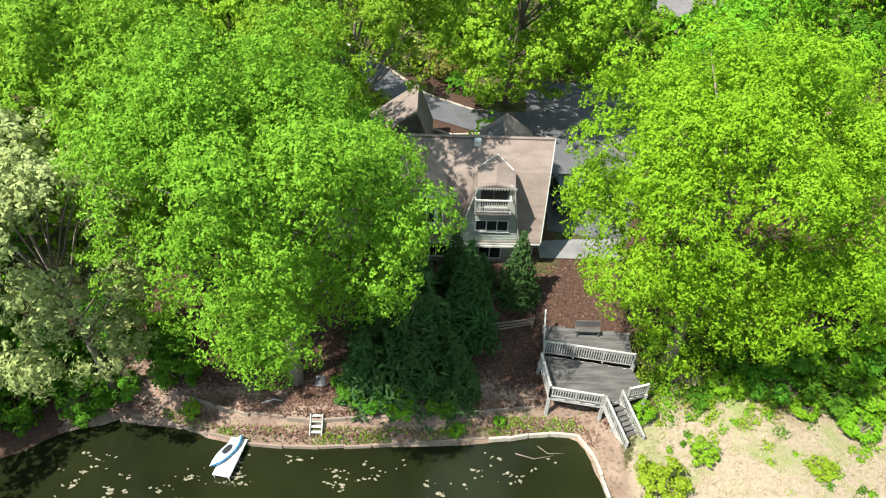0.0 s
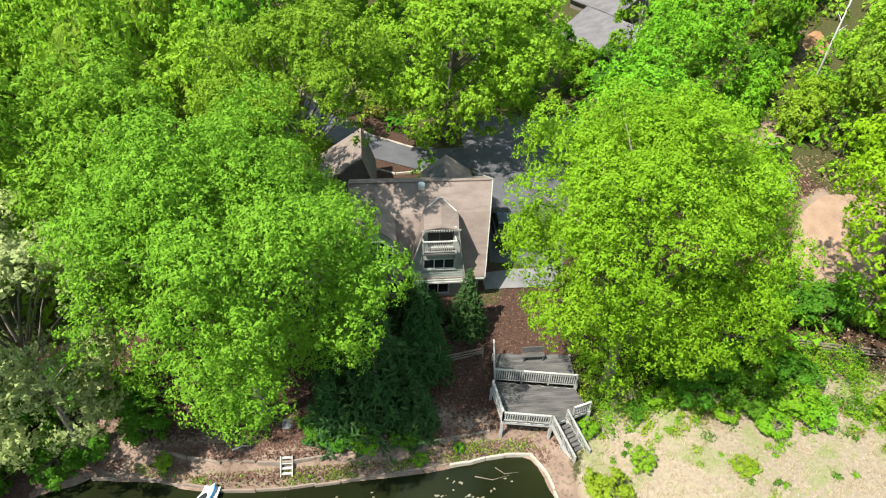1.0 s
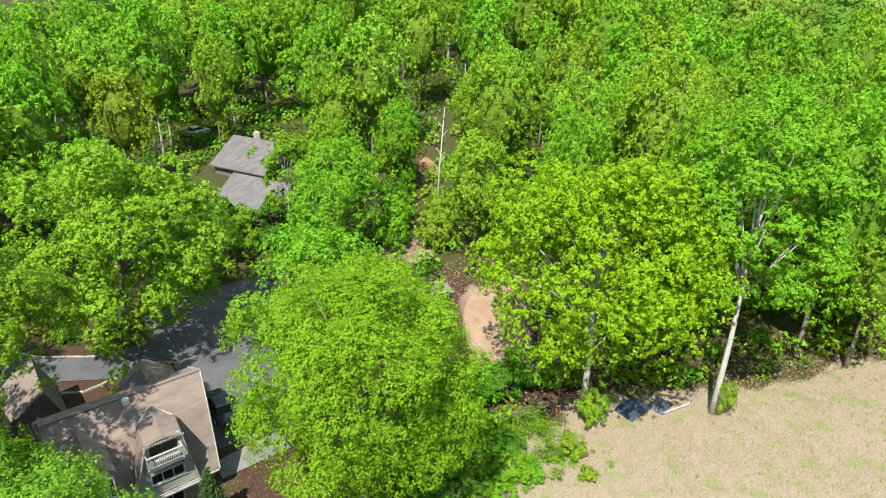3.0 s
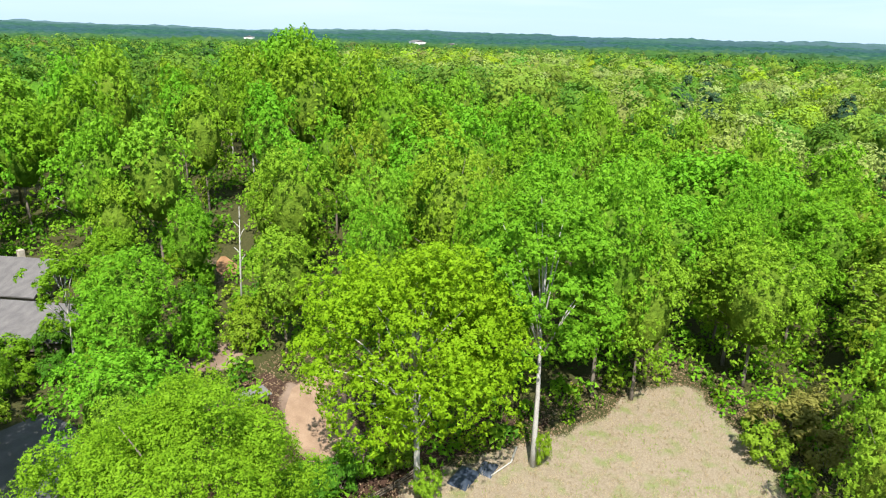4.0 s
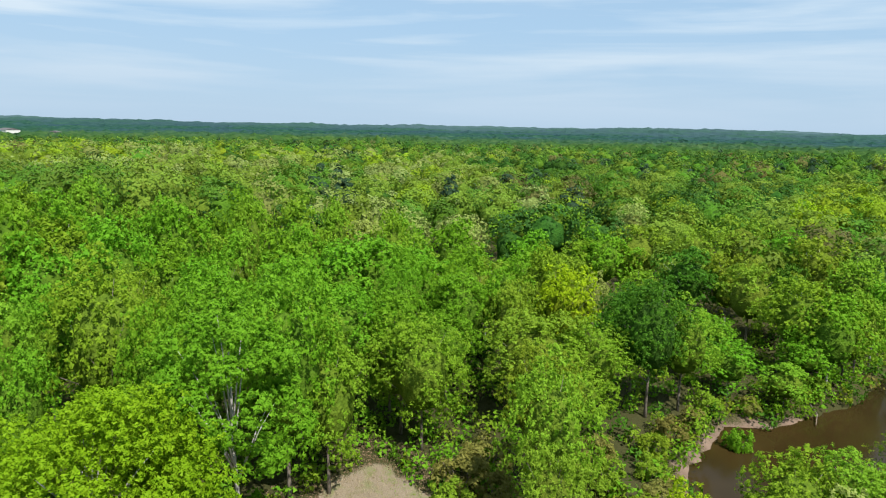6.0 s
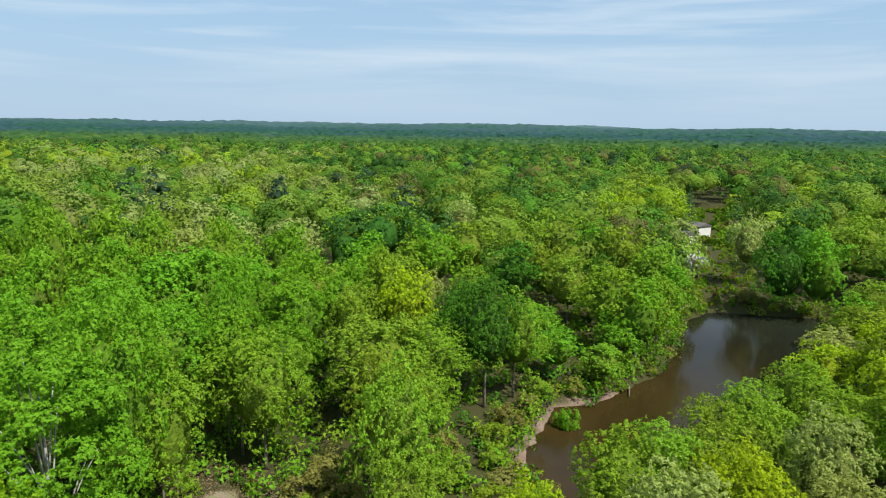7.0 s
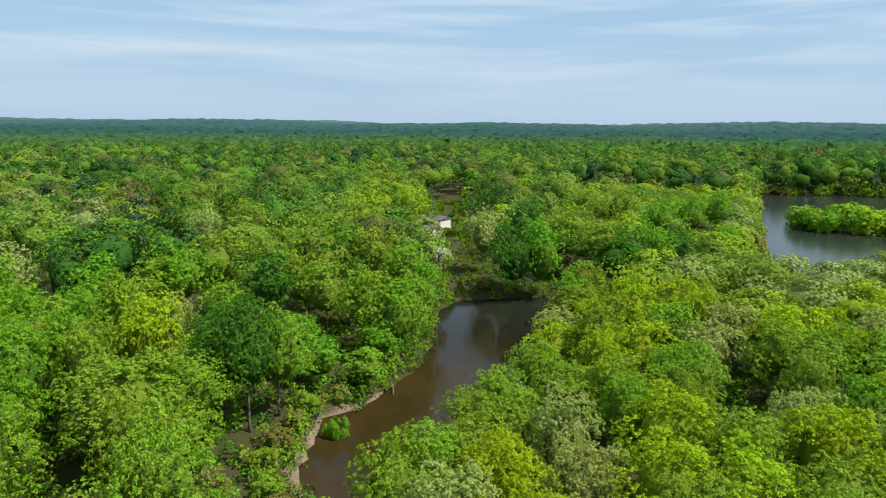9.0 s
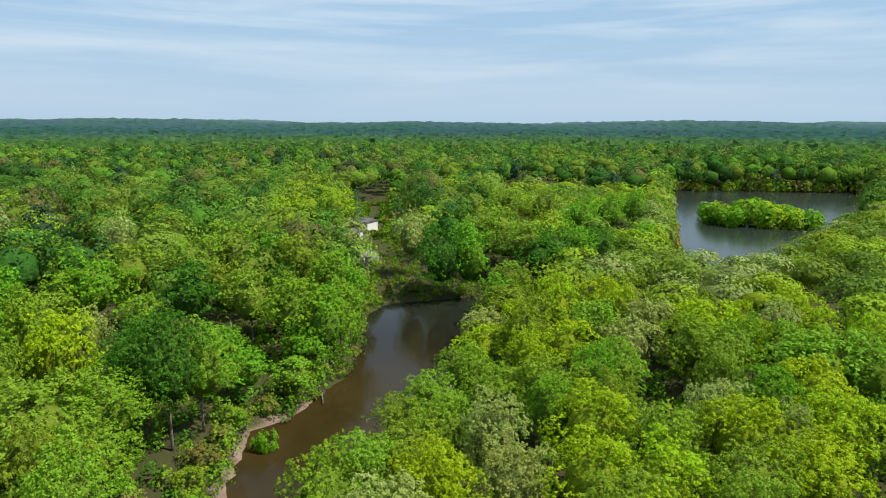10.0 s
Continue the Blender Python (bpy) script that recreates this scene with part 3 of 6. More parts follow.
def conifer_meshes(seed, height, radius, tiers, sprays, size, mat):
    """A spruce: drooping whorls of needle sprays round a straight trunk."""
    rng = np.random.default_rng(seed)
    ps, ns = [], []
    for i in range(tiers):
        f = i / (tiers - 1)
        z, r = height * (0.08 + 0.90 * f), radius * (1 - f) ** 0.85 + 0.12
        arms = max(4, int(9 * (1 - f) + 4))
        for a in np.arange(arms) * 2 * np.pi / arms + rng.uniform(0, 6):
            n = max(3, int(sprays * (0.25 + (1 - f))))
            u = rng.uniform(0.15, 1.0, n) ** 0.7
            reach = r * rng.uniform(0.75, 1.12)
            w = rng.normal(size=n) * 0.16 * reach * u
            ps.append(np.stack([np.cos(a) * u * reach - np.sin(a) * w, np.sin(a) * u * reach + np.cos(a) * w, z - 0.30 * u ** 1.5 * reach + rng.normal(size=n) * 0.06], 1))
            ns.append(np.stack([np.cos(a) * 0.4 + rng.normal(size=n) * 0.35, np.sin(a) * 0.4 + rng.normal(size=n) * 0.35, np.full(n, 0.9)], 1))
    p, nrm = np.concatenate(ps), np.concatenate(ns)
    crown = mesh_from("crown", leaf_quads(rng, p, nrm, size * 1.25, 0.16), quads_of(len(p)), [mat])
    bm = tube([(0, 0, -0.4), (0.03, 0, height * 0.5), (0, 0, height)], [radius * 0.06 + 0.06, radius * 0.04 + 0.03, 0.02], 7)
    me = bpy.data.meshes.new("trunk")
    bm.to_mesh(me)
    bm.free()
    me.materials.append(BARK)
    return me, crown


CONIFERS = [(-0.9, 25.3, 10.2, 3.4, 28, 26, 0.34), (-2.6, 27.6, 8.6, 2.6, 24, 22, 0.34), (2.2, 27.6, 7.6, 2.1, 22, 20, 0.34), (5.5, 30.2, 5.4, 1.45, 18, 18, 0.30), (-3.6, 24.2, 5.0, 1.9, 16, 16, 0.34), (1.6, 23.9, 4.6, 1.7, 15, 15, 0.34), (1.5, 30.9, 4.6, 1.4, 16, 16, 0.30), (-1.2, 30.6, 5.2, 1.7, 17, 17, 0.32), (3.3, 31.2, 2.6, 1.0, 10, 12, 0.28)]
for i, (x, y, h, r, tiers, sprays, s) in enumerate(CONIFERS):
    plant_tree("spruce_tree", "dark green spruce in the shade below the house", conifer_meshes(40 + i, h, r, tiers, sprays, s, LEAF_SPRUCE), x, y, turn=i, group="spruces below the house", category="spruce")

# forest trees: a few grown shapes, planted many times
KIND_LABEL = {FRESH: "bright green", GREEN: "green", DEEP: "deep green", OLIVE: "olive green", GOLD: "yellow-green", PALE: "pale blossoming", PINE: "dark green", RUST: "rusty budding"}
SHAPES, NEAR = {}, {}
for mi in (FRESH, GREEN, DEEP, OLIVE, GOLD, PALE):
    for v in range(2):
        SHAPES[mi, v] = tree_meshes(300 + 10 * mi + v, 5.9, 1.6 + v, 18.2, 46, 2700, 0.43, LEAVES[mi], BARK if v else BARK_PALE, 0.24, 7, clump_size=0.30, flat=0.95, holes=0.2, tri=True, wide=0.44, core=SHADED_CORES[mi], tuft=5, tuft_size=0.5)
        NEAR[mi, v] = tree_meshes(340 + 10 * mi + v, 5.9, 1.6 + v, 18.2, 58, 7200, 0.27, LEAVES[mi], BARK, 0.24, 9, clump_size=0.275, flat=0.95, holes=0.2, tri=True, wide=0.42, core=SHADED_CORES[mi], tuft=9, tuft_size=0.42)
SHAPES[PINE, 0] = conifer_meshes(360, 17.0, 4.0, 16, 5, 1.1, LEAF_PINE)
SHAPES[PINE, 1] = conifer_meshes(361, 19.0, 3.6, 18, 5, 1.1, LEAF_PINE)

# trees of the woods that stand out: x, y, height of the top, radius of the crown, leaf
EAST_BANK = [(97, -63, 18, 6, GREEN), (101, -60, 20, 7, FRESH), (114, -57, 20, 6.5, OLIVE), (125, -49, 21, 7, DEEP), (105, -46, 13, 5, GREEN), (120, -38, 17, 4.6, FRESH), (120, -29, 16, 3.8, PALE), (124, -22, 19, 7, OLIVE), (137, -30, 20, 6.5, FRESH), (129, -15, 19, 6.5, GREEN), (126, -6, 18, 6, GREEN), (80, -12, 19.5, 8, OLIVE), (83, -21, 17, 6.5, FRESH), (75, -17, 14, 5.5, FRESH)]
EAST_WOOD = [(143, -44, 23, 8, OLIVE), (137, -34, 23, 7.5, GREEN), (171, -31, 24, 9, FRESH), (163, -17, 24, 8.5, FRESH), (144, -5, 22, 5.5, PALE), (156, -73, 24, 8, OLIVE), (144, -58, 23, 7, OLIVE), (137, -74, 23, 7, GREEN), (129, -78, 23, 7.5, OLIVE), (116, -78, 21, 6, FRESH), (191, -108, 24, 8, GOLD), (201, -137, 24, 7.5, GOLD), (188, -69, 24, 8, OLIVE), (180, -52, 24, 6, PALE), (174, -27, 23, 4, PALE)]
HILL_WOOD = [(160, 12, 24, 7, PALE), (143, 19, 23, 7.5, PALE), (112, 14, 24, 8, GREEN), (105, 20, 24, 8, GREEN), (110, 5, 22, 7, GREEN), (91, 23, 24, 8, GREEN), (70, 18, 23, 7, FRESH), (73, 3, 20.5, 6, FRESH), (80, 14, 23, 7, GREEN), (81, 8, 21.5, 6, GREEN)]
GAP_SIDE = [(192, -139, 26, 4, PINE), (207, -150, 26, 4, PINE), (186, -154, 25, 4, PINE), (139, -121, 24, 6.5, PALE), (121, -116, 23, 7.5, DEEP), (117, -123, 22, 7, GREEN), (129, -147, 24, 8, OLIVE), (112, -141, 22, 7, OLIVE), (104, -143, 21, 7, DEEP), (105, -155, 21, 7, GREEN)]
# the DEEP tree at (127, -131) has shade put into its leaf colour
LAKE_POINT = [(132, -196, 23, 8, GREEN), (131, -213, 23, 8, GREEN), (136, -239, 22, 7, GREEN), (155, -203, 24, 8, OLIVE), (164, -192, 24, 8, OLIVE), (129, -141, 22, 7, OLIVE), (127, -131, 20, 6.5, DEEP), (104, -137, 18, 7, DEEP), (104, -165, 19, 7, DEEP), (105, -193, 16, 6, GREEN)]
SOUTH_WOOD = [(43, -52, 18, 4.5, PALE), (36, -47, 16, 4.4, PALE), (36, -62, 18, 6, GOLD), (28, -64, 18, 5.5, FRESH), (27, -75, 18, 4.2, PALE), (19, -77, 17, 3, PALE), (25, -88, 17, 4.5, GREEN), (25, -104, 18, 7.5, FRESH), (19, -109, 18, 6.5, FRESH), (46, -112, 17, 6.5, GOLD), (52, -97, 16, 5.5, PALE), (62, -100, 16, 6, FRESH), (49, -70, 16, 6, FRESH), (55, -66, 14, 5.5, FRESH), (78, -93, 11, 5, PALE)]
SOUTH_SHORE = [(85, -103, 14.2, 6, OLIVE), (23, -73, 18.2, 5.5, GOLD), (15, -82, 18.2, 6, GOLD), (25, -58, 17.2, 5.5, GOLD), (18, -64, 17.2, 5.5, OLIVE), (14, -70, 17.2, 6, GOLD), (30, -53, 17.2, 5.5, GOLD), (50, -50, 16.2, 5, FRESH), (48, -43, 16.2, 5, OLIVE), (48, -37, 16.2, 5, FRESH), (48, -32, 15.7, 5, FRESH), (40, -40, 17.2, 5, GOLD), (73, -129, 15, 6, OLIVE), (67, -142, 14, 6, PALE), (61, -179, 14, 6.5, FRESH)]
NEAR_SHORE = [(60, -57, 14, 5, FRESH), (56, -49, 14, 4.6, OLIVE), (66, -70, 13.5, 5, FRESH), (73, -81, 13, 5, GOLD), (80, -90, 12.5, 5, PALE), (87, -101, 12.5, 5, OLIVE), (95, -112, 13, 5.5, GREEN), (103, -123, 14, 5.5, OLIVE)]
BANK_FRONT = [(89, -52, 9, 4.5, FRESH), (97, -59, 12, 5, GREEN), (101, -68, 14, 5, FRESH), (93, -45, 11, 5, GREEN), (100, -40, 13, 5.5, DEEP), (106, -73, 16, 5, FRESH), (111, -79, 17, 5, GREEN), (108, -33, 13, 5.5, GREEN)]
# added at and beyond the view's left edge to shade the shore
POND_WEST = [(-27.5, 20.5, 13.5, 5.2, DEEP), (-33, 20, 17, 6, GREEN), (-37, 27, 20, 7, FRESH), (-29, 30, 19, 6, GREEN)]
FIELD_SIDE = [(60, 17, 29, 6.5, GREEN), (78, 21, 27, 6.5, GREEN), (62, 13, 21, 5.5, FRESH), (77, 6, 19, 6, FRESH), (88, -0, 17, 5.5, GREEN), (67, 28, 27, 7, GREEN), (75, 41, 26, 5, OLIVE)]
STANDING = EAST_BANK + EAST_WOOD + HILL_WOOD + GAP_SIDE + LAKE_POINT + SOUTH_WOOD + SOUTH_SHORE + NEAR_SHORE + BANK_FRONT + POND_WEST + FIELD_SIDE
PINE_GROVES = [(283, -23, 20), (217, 43, 11), (221, -10, 13), (200, -24, 10), (204, -41, 9), (456, -106, 26), (493, -360, 40), (354, -104, 18), (560, 120, 40), (175, -136, 12)]


def away_from_standing(x, y, gap):
    """Which spots keep clear of the trees that stand out."""
    ok = np.ones(len(x), bool)
    for tx, ty, _, tr, _ in STANDING:
        ok &= np.hypot(x - tx, y - ty) > tr * 0.6 + gap
    return ok


def south_side(x, y):
    """The low bright wood between the pond, the inlet and the lake."""
    return y < -18 and y > -330 and x < 62 + 0.73 * max(0.0, -37 - y)


def kind_at(x, y, rng):
    """Which leaf a forest tree has: stands of one kind with others strewn in."""
    r, b = math.hypot(x, y), math.degrees(math.atan2(x, y))
    s = 0.16 * ripple(x, y, 38, 0.7)
    u = min(0.999, max(0.0, rng.uniform() + s))
    for px, py, pr in PINE_GROVES:
        if math.hypot(x - px, y - py) < pr and u < 0.85:
            return PINE
    if south_side(x, y):
        return PALE if u < 0.14 else GOLD if u < 0.58 else OLIVE if u < 0.78 else FRESH if u < 0.96 else GREEN
    if b < 62 and r < 270 or b < 92 and r < 146:
        return OLIVE if u < 0.04 else FRESH if u < 0.42 else GREEN
    if 46 < b < 94 and r < 620:
        return PALE if u < 0.27 else OLIVE if u < 0.66 else GOLD if u < 0.80 else RUST if u < 0.81 else GREEN if u < 0.94 else DEEP
    # far leaf kinds are picked darker and bluer to imitate haze
    if r > 400:
        return DEEP if u < 0.36 else GREEN if u < 0.66 else OLIVE if u < 0.84 else PINE if u < 0.90 else RUST if u < 0.94 else FRESH
    return DEEP if u < 0.20 else GREEN if u < 0.44 else FRESH if u < 0.60 else OLIVE if u < 0.86 else GOLD if u < 0.94 else PALE if u < 0.96 else RUST


def height_at(x, y, rng):
    """How tall a forest tree grows."""
    if south_side(x, y):
        return rng.uniform(13.0, 16.0) if y > -110 else rng.uniform(11.5, 14.0)
    if math.degrees(math.atan2(x, y)) < 80 and x > 20 and math.hypot(x, y) < 270:
        return rng.uniform(18.0, 26.0)
    return rng.uniform(15.0, 23.5)


DRIVE = [(8.2, 33.5), (8.4, 45), (3.0, 49.0), (-2.5, 52.5), (-8, 59.5), (-14, 66), (-24, 74), (-22, 77), (-12, 69.5), (-6, 62.8), (-1.2, 55.6), (4.2, 52.4), (9, 56), (16, 58.5), (22, 56), (21, 50), (14, 44), (12.6, 36), (12, 33.5)]


def clear_of(x, y, margin):
    """How far a spot is from water, clearings, view gaps, drive and houses, less a margin."""
    d = inside_distance(POND, x, y) - 3
    for poly, extra in ((INLET, 2.6), (LAKE, 0.8), (FIELD, 3.2), (GLADE, 5.2), (CLAY_VIEW_GAP, 0.6), (INLET_VIEW_GAP, 1.5), (DRIVE, 3.5), (YARD, 3.5)):
        d = np.minimum(d, inside_distance(poly, x, y) - extra)
    for a, b, c, e in ((-8, 29, 10, 45), (20, 60, 37.5, 90), (11, 63, 20, 71), (-26, 16, 24, 33)):
        d = np.minimum(d, np.maximum(np.maximum(a - x, x - c), np.maximum(b - y, y - e)) - 2.0)
    return d - margin


def forest_spots(rng, r0, r1, gap, a0=10, a1=172, centre=(-3.0, 0.0)):
    """Jittered spots in the part of a ring between two bearings, east of north."""
    n = int(r1 / gap) + 1
    g = np.arange(-n, n + 1) * gap
    gx, gy = np.meshgrid(g, g)
    gx = gx + (np.arange(gx.shape[0]) % 2)[:, None] * gap / 2
    gx, gy = (gx + rng.uniform(-0.36, 0.36, gx.shape) * gap).ravel(), (gy + rng.uniform(-0.36, 0.36, gy.shape) * gap).ravel()
    r, b = np.hypot(gx, gy), np.degrees(np.arctan2(gx, gy))
    b = np.where(b < -120, b + 360, b)
    ok = (r >= r0) & (r < r1) & (b > a0) & (b < a1)
    x, y = gx[ok] + centre[0], gy[ok] + centre[1]
    return x, y


def plant_forest():
    rng = np.random.default_rng(7)
    x, y = forest_spots(rng, 22, 142, 9.5, -50, 178)
    ok = (clear_of(x, y, 0.0) > 0) & away_from_standing(x, y, 2.8)
    x, y = np.append(x[ok], [34.6, 40.5]), np.append(y[ok], [66.4, 74.0])
    edge = np.clip(0.70 + 0.05 * clear_of(x, y, 0.0), 0.70, 1.0)
    trees = []
    for px, py, pe in zip(x, y, edge):
        k = kind_at(px, py, rng)
        trees.append((px, py, height_at(px, py, rng) * (pe if not south_side(px, py) else 1.0), rng.uniform(4.2, 6.8) * pe * (0.86 if south_side(px, py) else 1.0) * (0.55 if k == PINE else 1.0), OLIVE if k == RUST else k))
    trees += [(px, py, top - land_at(px, py), pr, k) for px, py, top, pr, k in STANDING]
    trees.sort(key=lambda q: math.hypot(q[0] - 10, q[1] + 8))
    open_ground = TERRACE + [(27.0, 30.0, 4.0), (36.0, -8.0, 4.0)]
    rest = []
    for i, (px, py, high, wide, k) in enumerate(trees):
        turn, v, pz = rng.uniform(0, 6.28), int(rng.integers(2)), land_at(px, py)
        if any(math.hypot(px - qx, py - qy) < qr for qx, qy, qr in open_ground):
            continue
        base, tip = (3.8, 18.0) if k == PINE else (5.9, 17.8)
        size, tall = wide / base, high / tip * base / wide
        if i < 330:
            plant_tree("forest_tree", f"{KIND_LABEL[k]} {'pine' if k == PINE else 'woodland tree'} in the forest", (NEAR if i < 112 and k != PINE else SHAPES)[k, v], px, py, turn, size, "forest trees", tall=tall, z=pz)
        else:
            rest.append((px, py, pz, size, tall, turn, k, v))
    vs, fs, ss, base = [], [], [], 0
    for px, py, pz, size, tall, turn, k, v in rest:
        me = SHAPES[k, v][1]
        co = np.empty(len(me.vertices) * 3, np.float32)
        me.vertices.foreach_get("co", co)
        k_ = 4 if k == PINE else 3
        keep = rng.random(len(co) // (3 * k_)) < 0.7
        if k != PINE:
            keep[:CORE] = True
        co = co.reshape(-1, k_, 3)[:, :3][keep].reshape(-1, 3)
        c, s = math.cos(turn) * size, math.sin(turn) * size
        vs.append(np.stack([co[:, 0] * c - co[:, 1] * s + px, co[:, 0] * s + co[:, 1] * c + py, co[:, 2] * size * tall + pz], 1))
        n = len(co) // 3
        fs.append(tris_of(n, base))
        ss.append(np.where((np.arange(n) < CORE) & (k != PINE), k + len(LEAVES), k))
        base += 3 * n
    if vs:
        ob = new("woodland", mesh_from("woodland", np.concatenate(vs), np.concatenate(fs), LEAVES + SHADED_CORES, np.concatenate(ss)))
        tagged(ob, "dense mixed green woodland beyond the pond", "woodland", kind="stuff")


plant_forest()


def far_woods(name, label, seed, r0, r1, gap, lobes, leaves, leaf, rad, heart, fine):
    """Crowns of the woods farther off, as one mass of leaves."""
    rng = np.random.default_rng(seed)
    x, y = forest_spots(rng, r0, r1, gap)
    # a closed row of crowns round the lake and the end of the inlet
    for poly in (LAKE, INLET):
        for (ax, ay), (bx, by) in zip(poly, poly[1:] + poly[:1]):
            length = math.hypot(bx - ax, by - ay)
            m = max(1, int(length / 6.5))
            f, off = rng.uniform(0, 1, m), rng.uniform(3.2, 7.5, m)
            px, py = ax + (bx - ax) * f + (by - ay) / length * off, ay + (by - ay) * f - (bx - ax) / length * off
            rr = np.hypot(px, py)
            k = (rr >= r0) & (rr < r1)
            x, y = np.append(x, px[k]), np.append(y, py[k])
            px, py = ax + (bx - ax) * f - (by - ay) / length * off, ay + (by - ay) * f + (bx - ax) / length * off
            x, y = np.append(x, px[k]), np.append(y, py[k])
    ok = (clear_of(x, y, 1.0) > 0) & away_from_standing(x, y, 4.0)
    x, y = x[ok], y[ok]
    z = land(x, y)
    n = len(x)
    kinds = np.array([kind_at(a, b, rng) for a, b in zip(x, y)])
    pale = rng.uniform(size=n)
    kinds = np.where((pale < 0.004), OLIVE, kinds)
    pine = kinds == PINE
    high = np.array([height_at(a, b, rng) for a, b in zip(x, y)]) * np.where(pine, 1.06, 1.0)
    r = rad * rng.uniform(0.75, 1.25, n) * np.where(pine, 0.8, 1.0)
    low = rng.uniform(3.5, 7.0, n) * np.where(pine, 0.4, 1.0)
    low = np.where(np.minimum(inside_distance(LAKE, x, y), inside_distance(INLET, x, y)) < 10, 0.1, low)
    half = (high - low) / 2
    mid = np.stack([x, y, z + low + half], 1)
    # a core whose leaf tones are darkened to imitate inner shade
    bm = bmesh.new()
    bmesh.ops.create_icosphere(bm, subdivisions=fine, radius=1.0)
    unit = np.array([v.co[:] for v in bm.verts])
    tri = np.array([[v.index for v in f.verts] for f in bm.faces])
    bm.free()
    u = len(unit)
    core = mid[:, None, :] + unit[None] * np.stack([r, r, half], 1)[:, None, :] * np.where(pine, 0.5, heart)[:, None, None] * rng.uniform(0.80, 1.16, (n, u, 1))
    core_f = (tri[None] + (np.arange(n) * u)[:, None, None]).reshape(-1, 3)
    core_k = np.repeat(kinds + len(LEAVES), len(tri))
    # lobes on the crown, and leaves on the lobes
    who = np.repeat(np.arange(n), lobes)
    d = ball_dirs(rng, len(who), 0.28)
    taper = np.where(pine[who], np.clip(1.0 - 0.75 * np.clip(d[:, 2], 0, 1), 0.2, 1), 1.0)
    lc = mid[who] + d * np.stack([r[who] * taper, r[who] * taper, half[who]], 1) * rng.uniform(0.66, 0.84, (len(who), 1))
    lr = r[who] * rng.uniform(0.26, 0.42, len(who)) * np.where(pine[who], 0.8, 1.0)
    pick = np.repeat(np.arange(len(who)), leaves)
    m = len(pick)
    e = ball_dirs(rng, m) + 0.8 * d[pick] + np.array([0, 0, 0.3])
    e /= np.linalg.norm(e, axis=1, keepdims=True)
    p = lc[pick] + e * (lr[pick] * rng.uniform(0.75, 1.1, m))[:, None] * np.array([1, 1, 0.85])
    round_ = (p - mid[who][pick]) / np.stack([r, r, half], 1)[who][pick]
    spray = leaf_tris(rng, p, 0.75 * round_ + 0.6 * e + 0.45 * ball_dirs(rng, m), leaf)
    me = mesh_from(name, np.concatenate([core.reshape(-1, 3), spray]), np.concatenate([core_f, tris_of(m, n * u)]), HAZED_LEAVES + SHADED_CORES, np.concatenate([core_k, kinds[who][pick]]), smooth=True)
    tone = rng.uniform(0, 1, n)
    at = me.attributes.new("tone", "FLOAT", "POINT")
    at.data.foreach_set("value", np.concatenate([np.repeat(tone, u), np.repeat(tone[who][pick], 3)]).astype(np.float32))
    tagged(new(name, me), label, "woodland", kind="stuff")


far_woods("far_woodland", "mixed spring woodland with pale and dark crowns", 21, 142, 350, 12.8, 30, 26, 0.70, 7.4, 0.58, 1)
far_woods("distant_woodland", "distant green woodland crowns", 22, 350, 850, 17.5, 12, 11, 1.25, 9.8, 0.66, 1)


def island_and_shores():
    rng = np.random.default_rng(31)
    vs, ks = [], []
    for i in range(70):
        u, w = rng.uniform(-1, 1), rng.normal() * 0.35
        x, y = 119 + u * 24 + w * 6, -326 + u * 11 - w * 16
        h, r = rng.uniform(7, 12) * (1 - 0.35 * abs(u)), rng.uniform(3, 4.6)
        k = int(rng.choice([GREEN, OLIVE, GOLD, GREEN]))
        e = ball_dirs(rng, 110, 0.25)
        p = np.array([x, y, h - r * 0.9]) + e * r * rng.uniform(0.8, 1.1, (110, 1)) * np.array([1, 1, 1.2])
        p[:, 2] = np.maximum(p[:, 2], 0.3)
        vs.append(leaf_quads(rng, p, e + 0.5 * ball_dirs(rng, 110), 1.5))
        ks.append(np.full(110, k))
    n = sum(len(v) for v in vs) // 4
    ob = new("island_trees", mesh_from("island_trees", np.concatenate(vs), quads_of(n), LEAVES, np.concatenate(ks)))
    tagged(ob, "low green trees crowding a lake island", "island", kind="stuff")


island_and_shores()


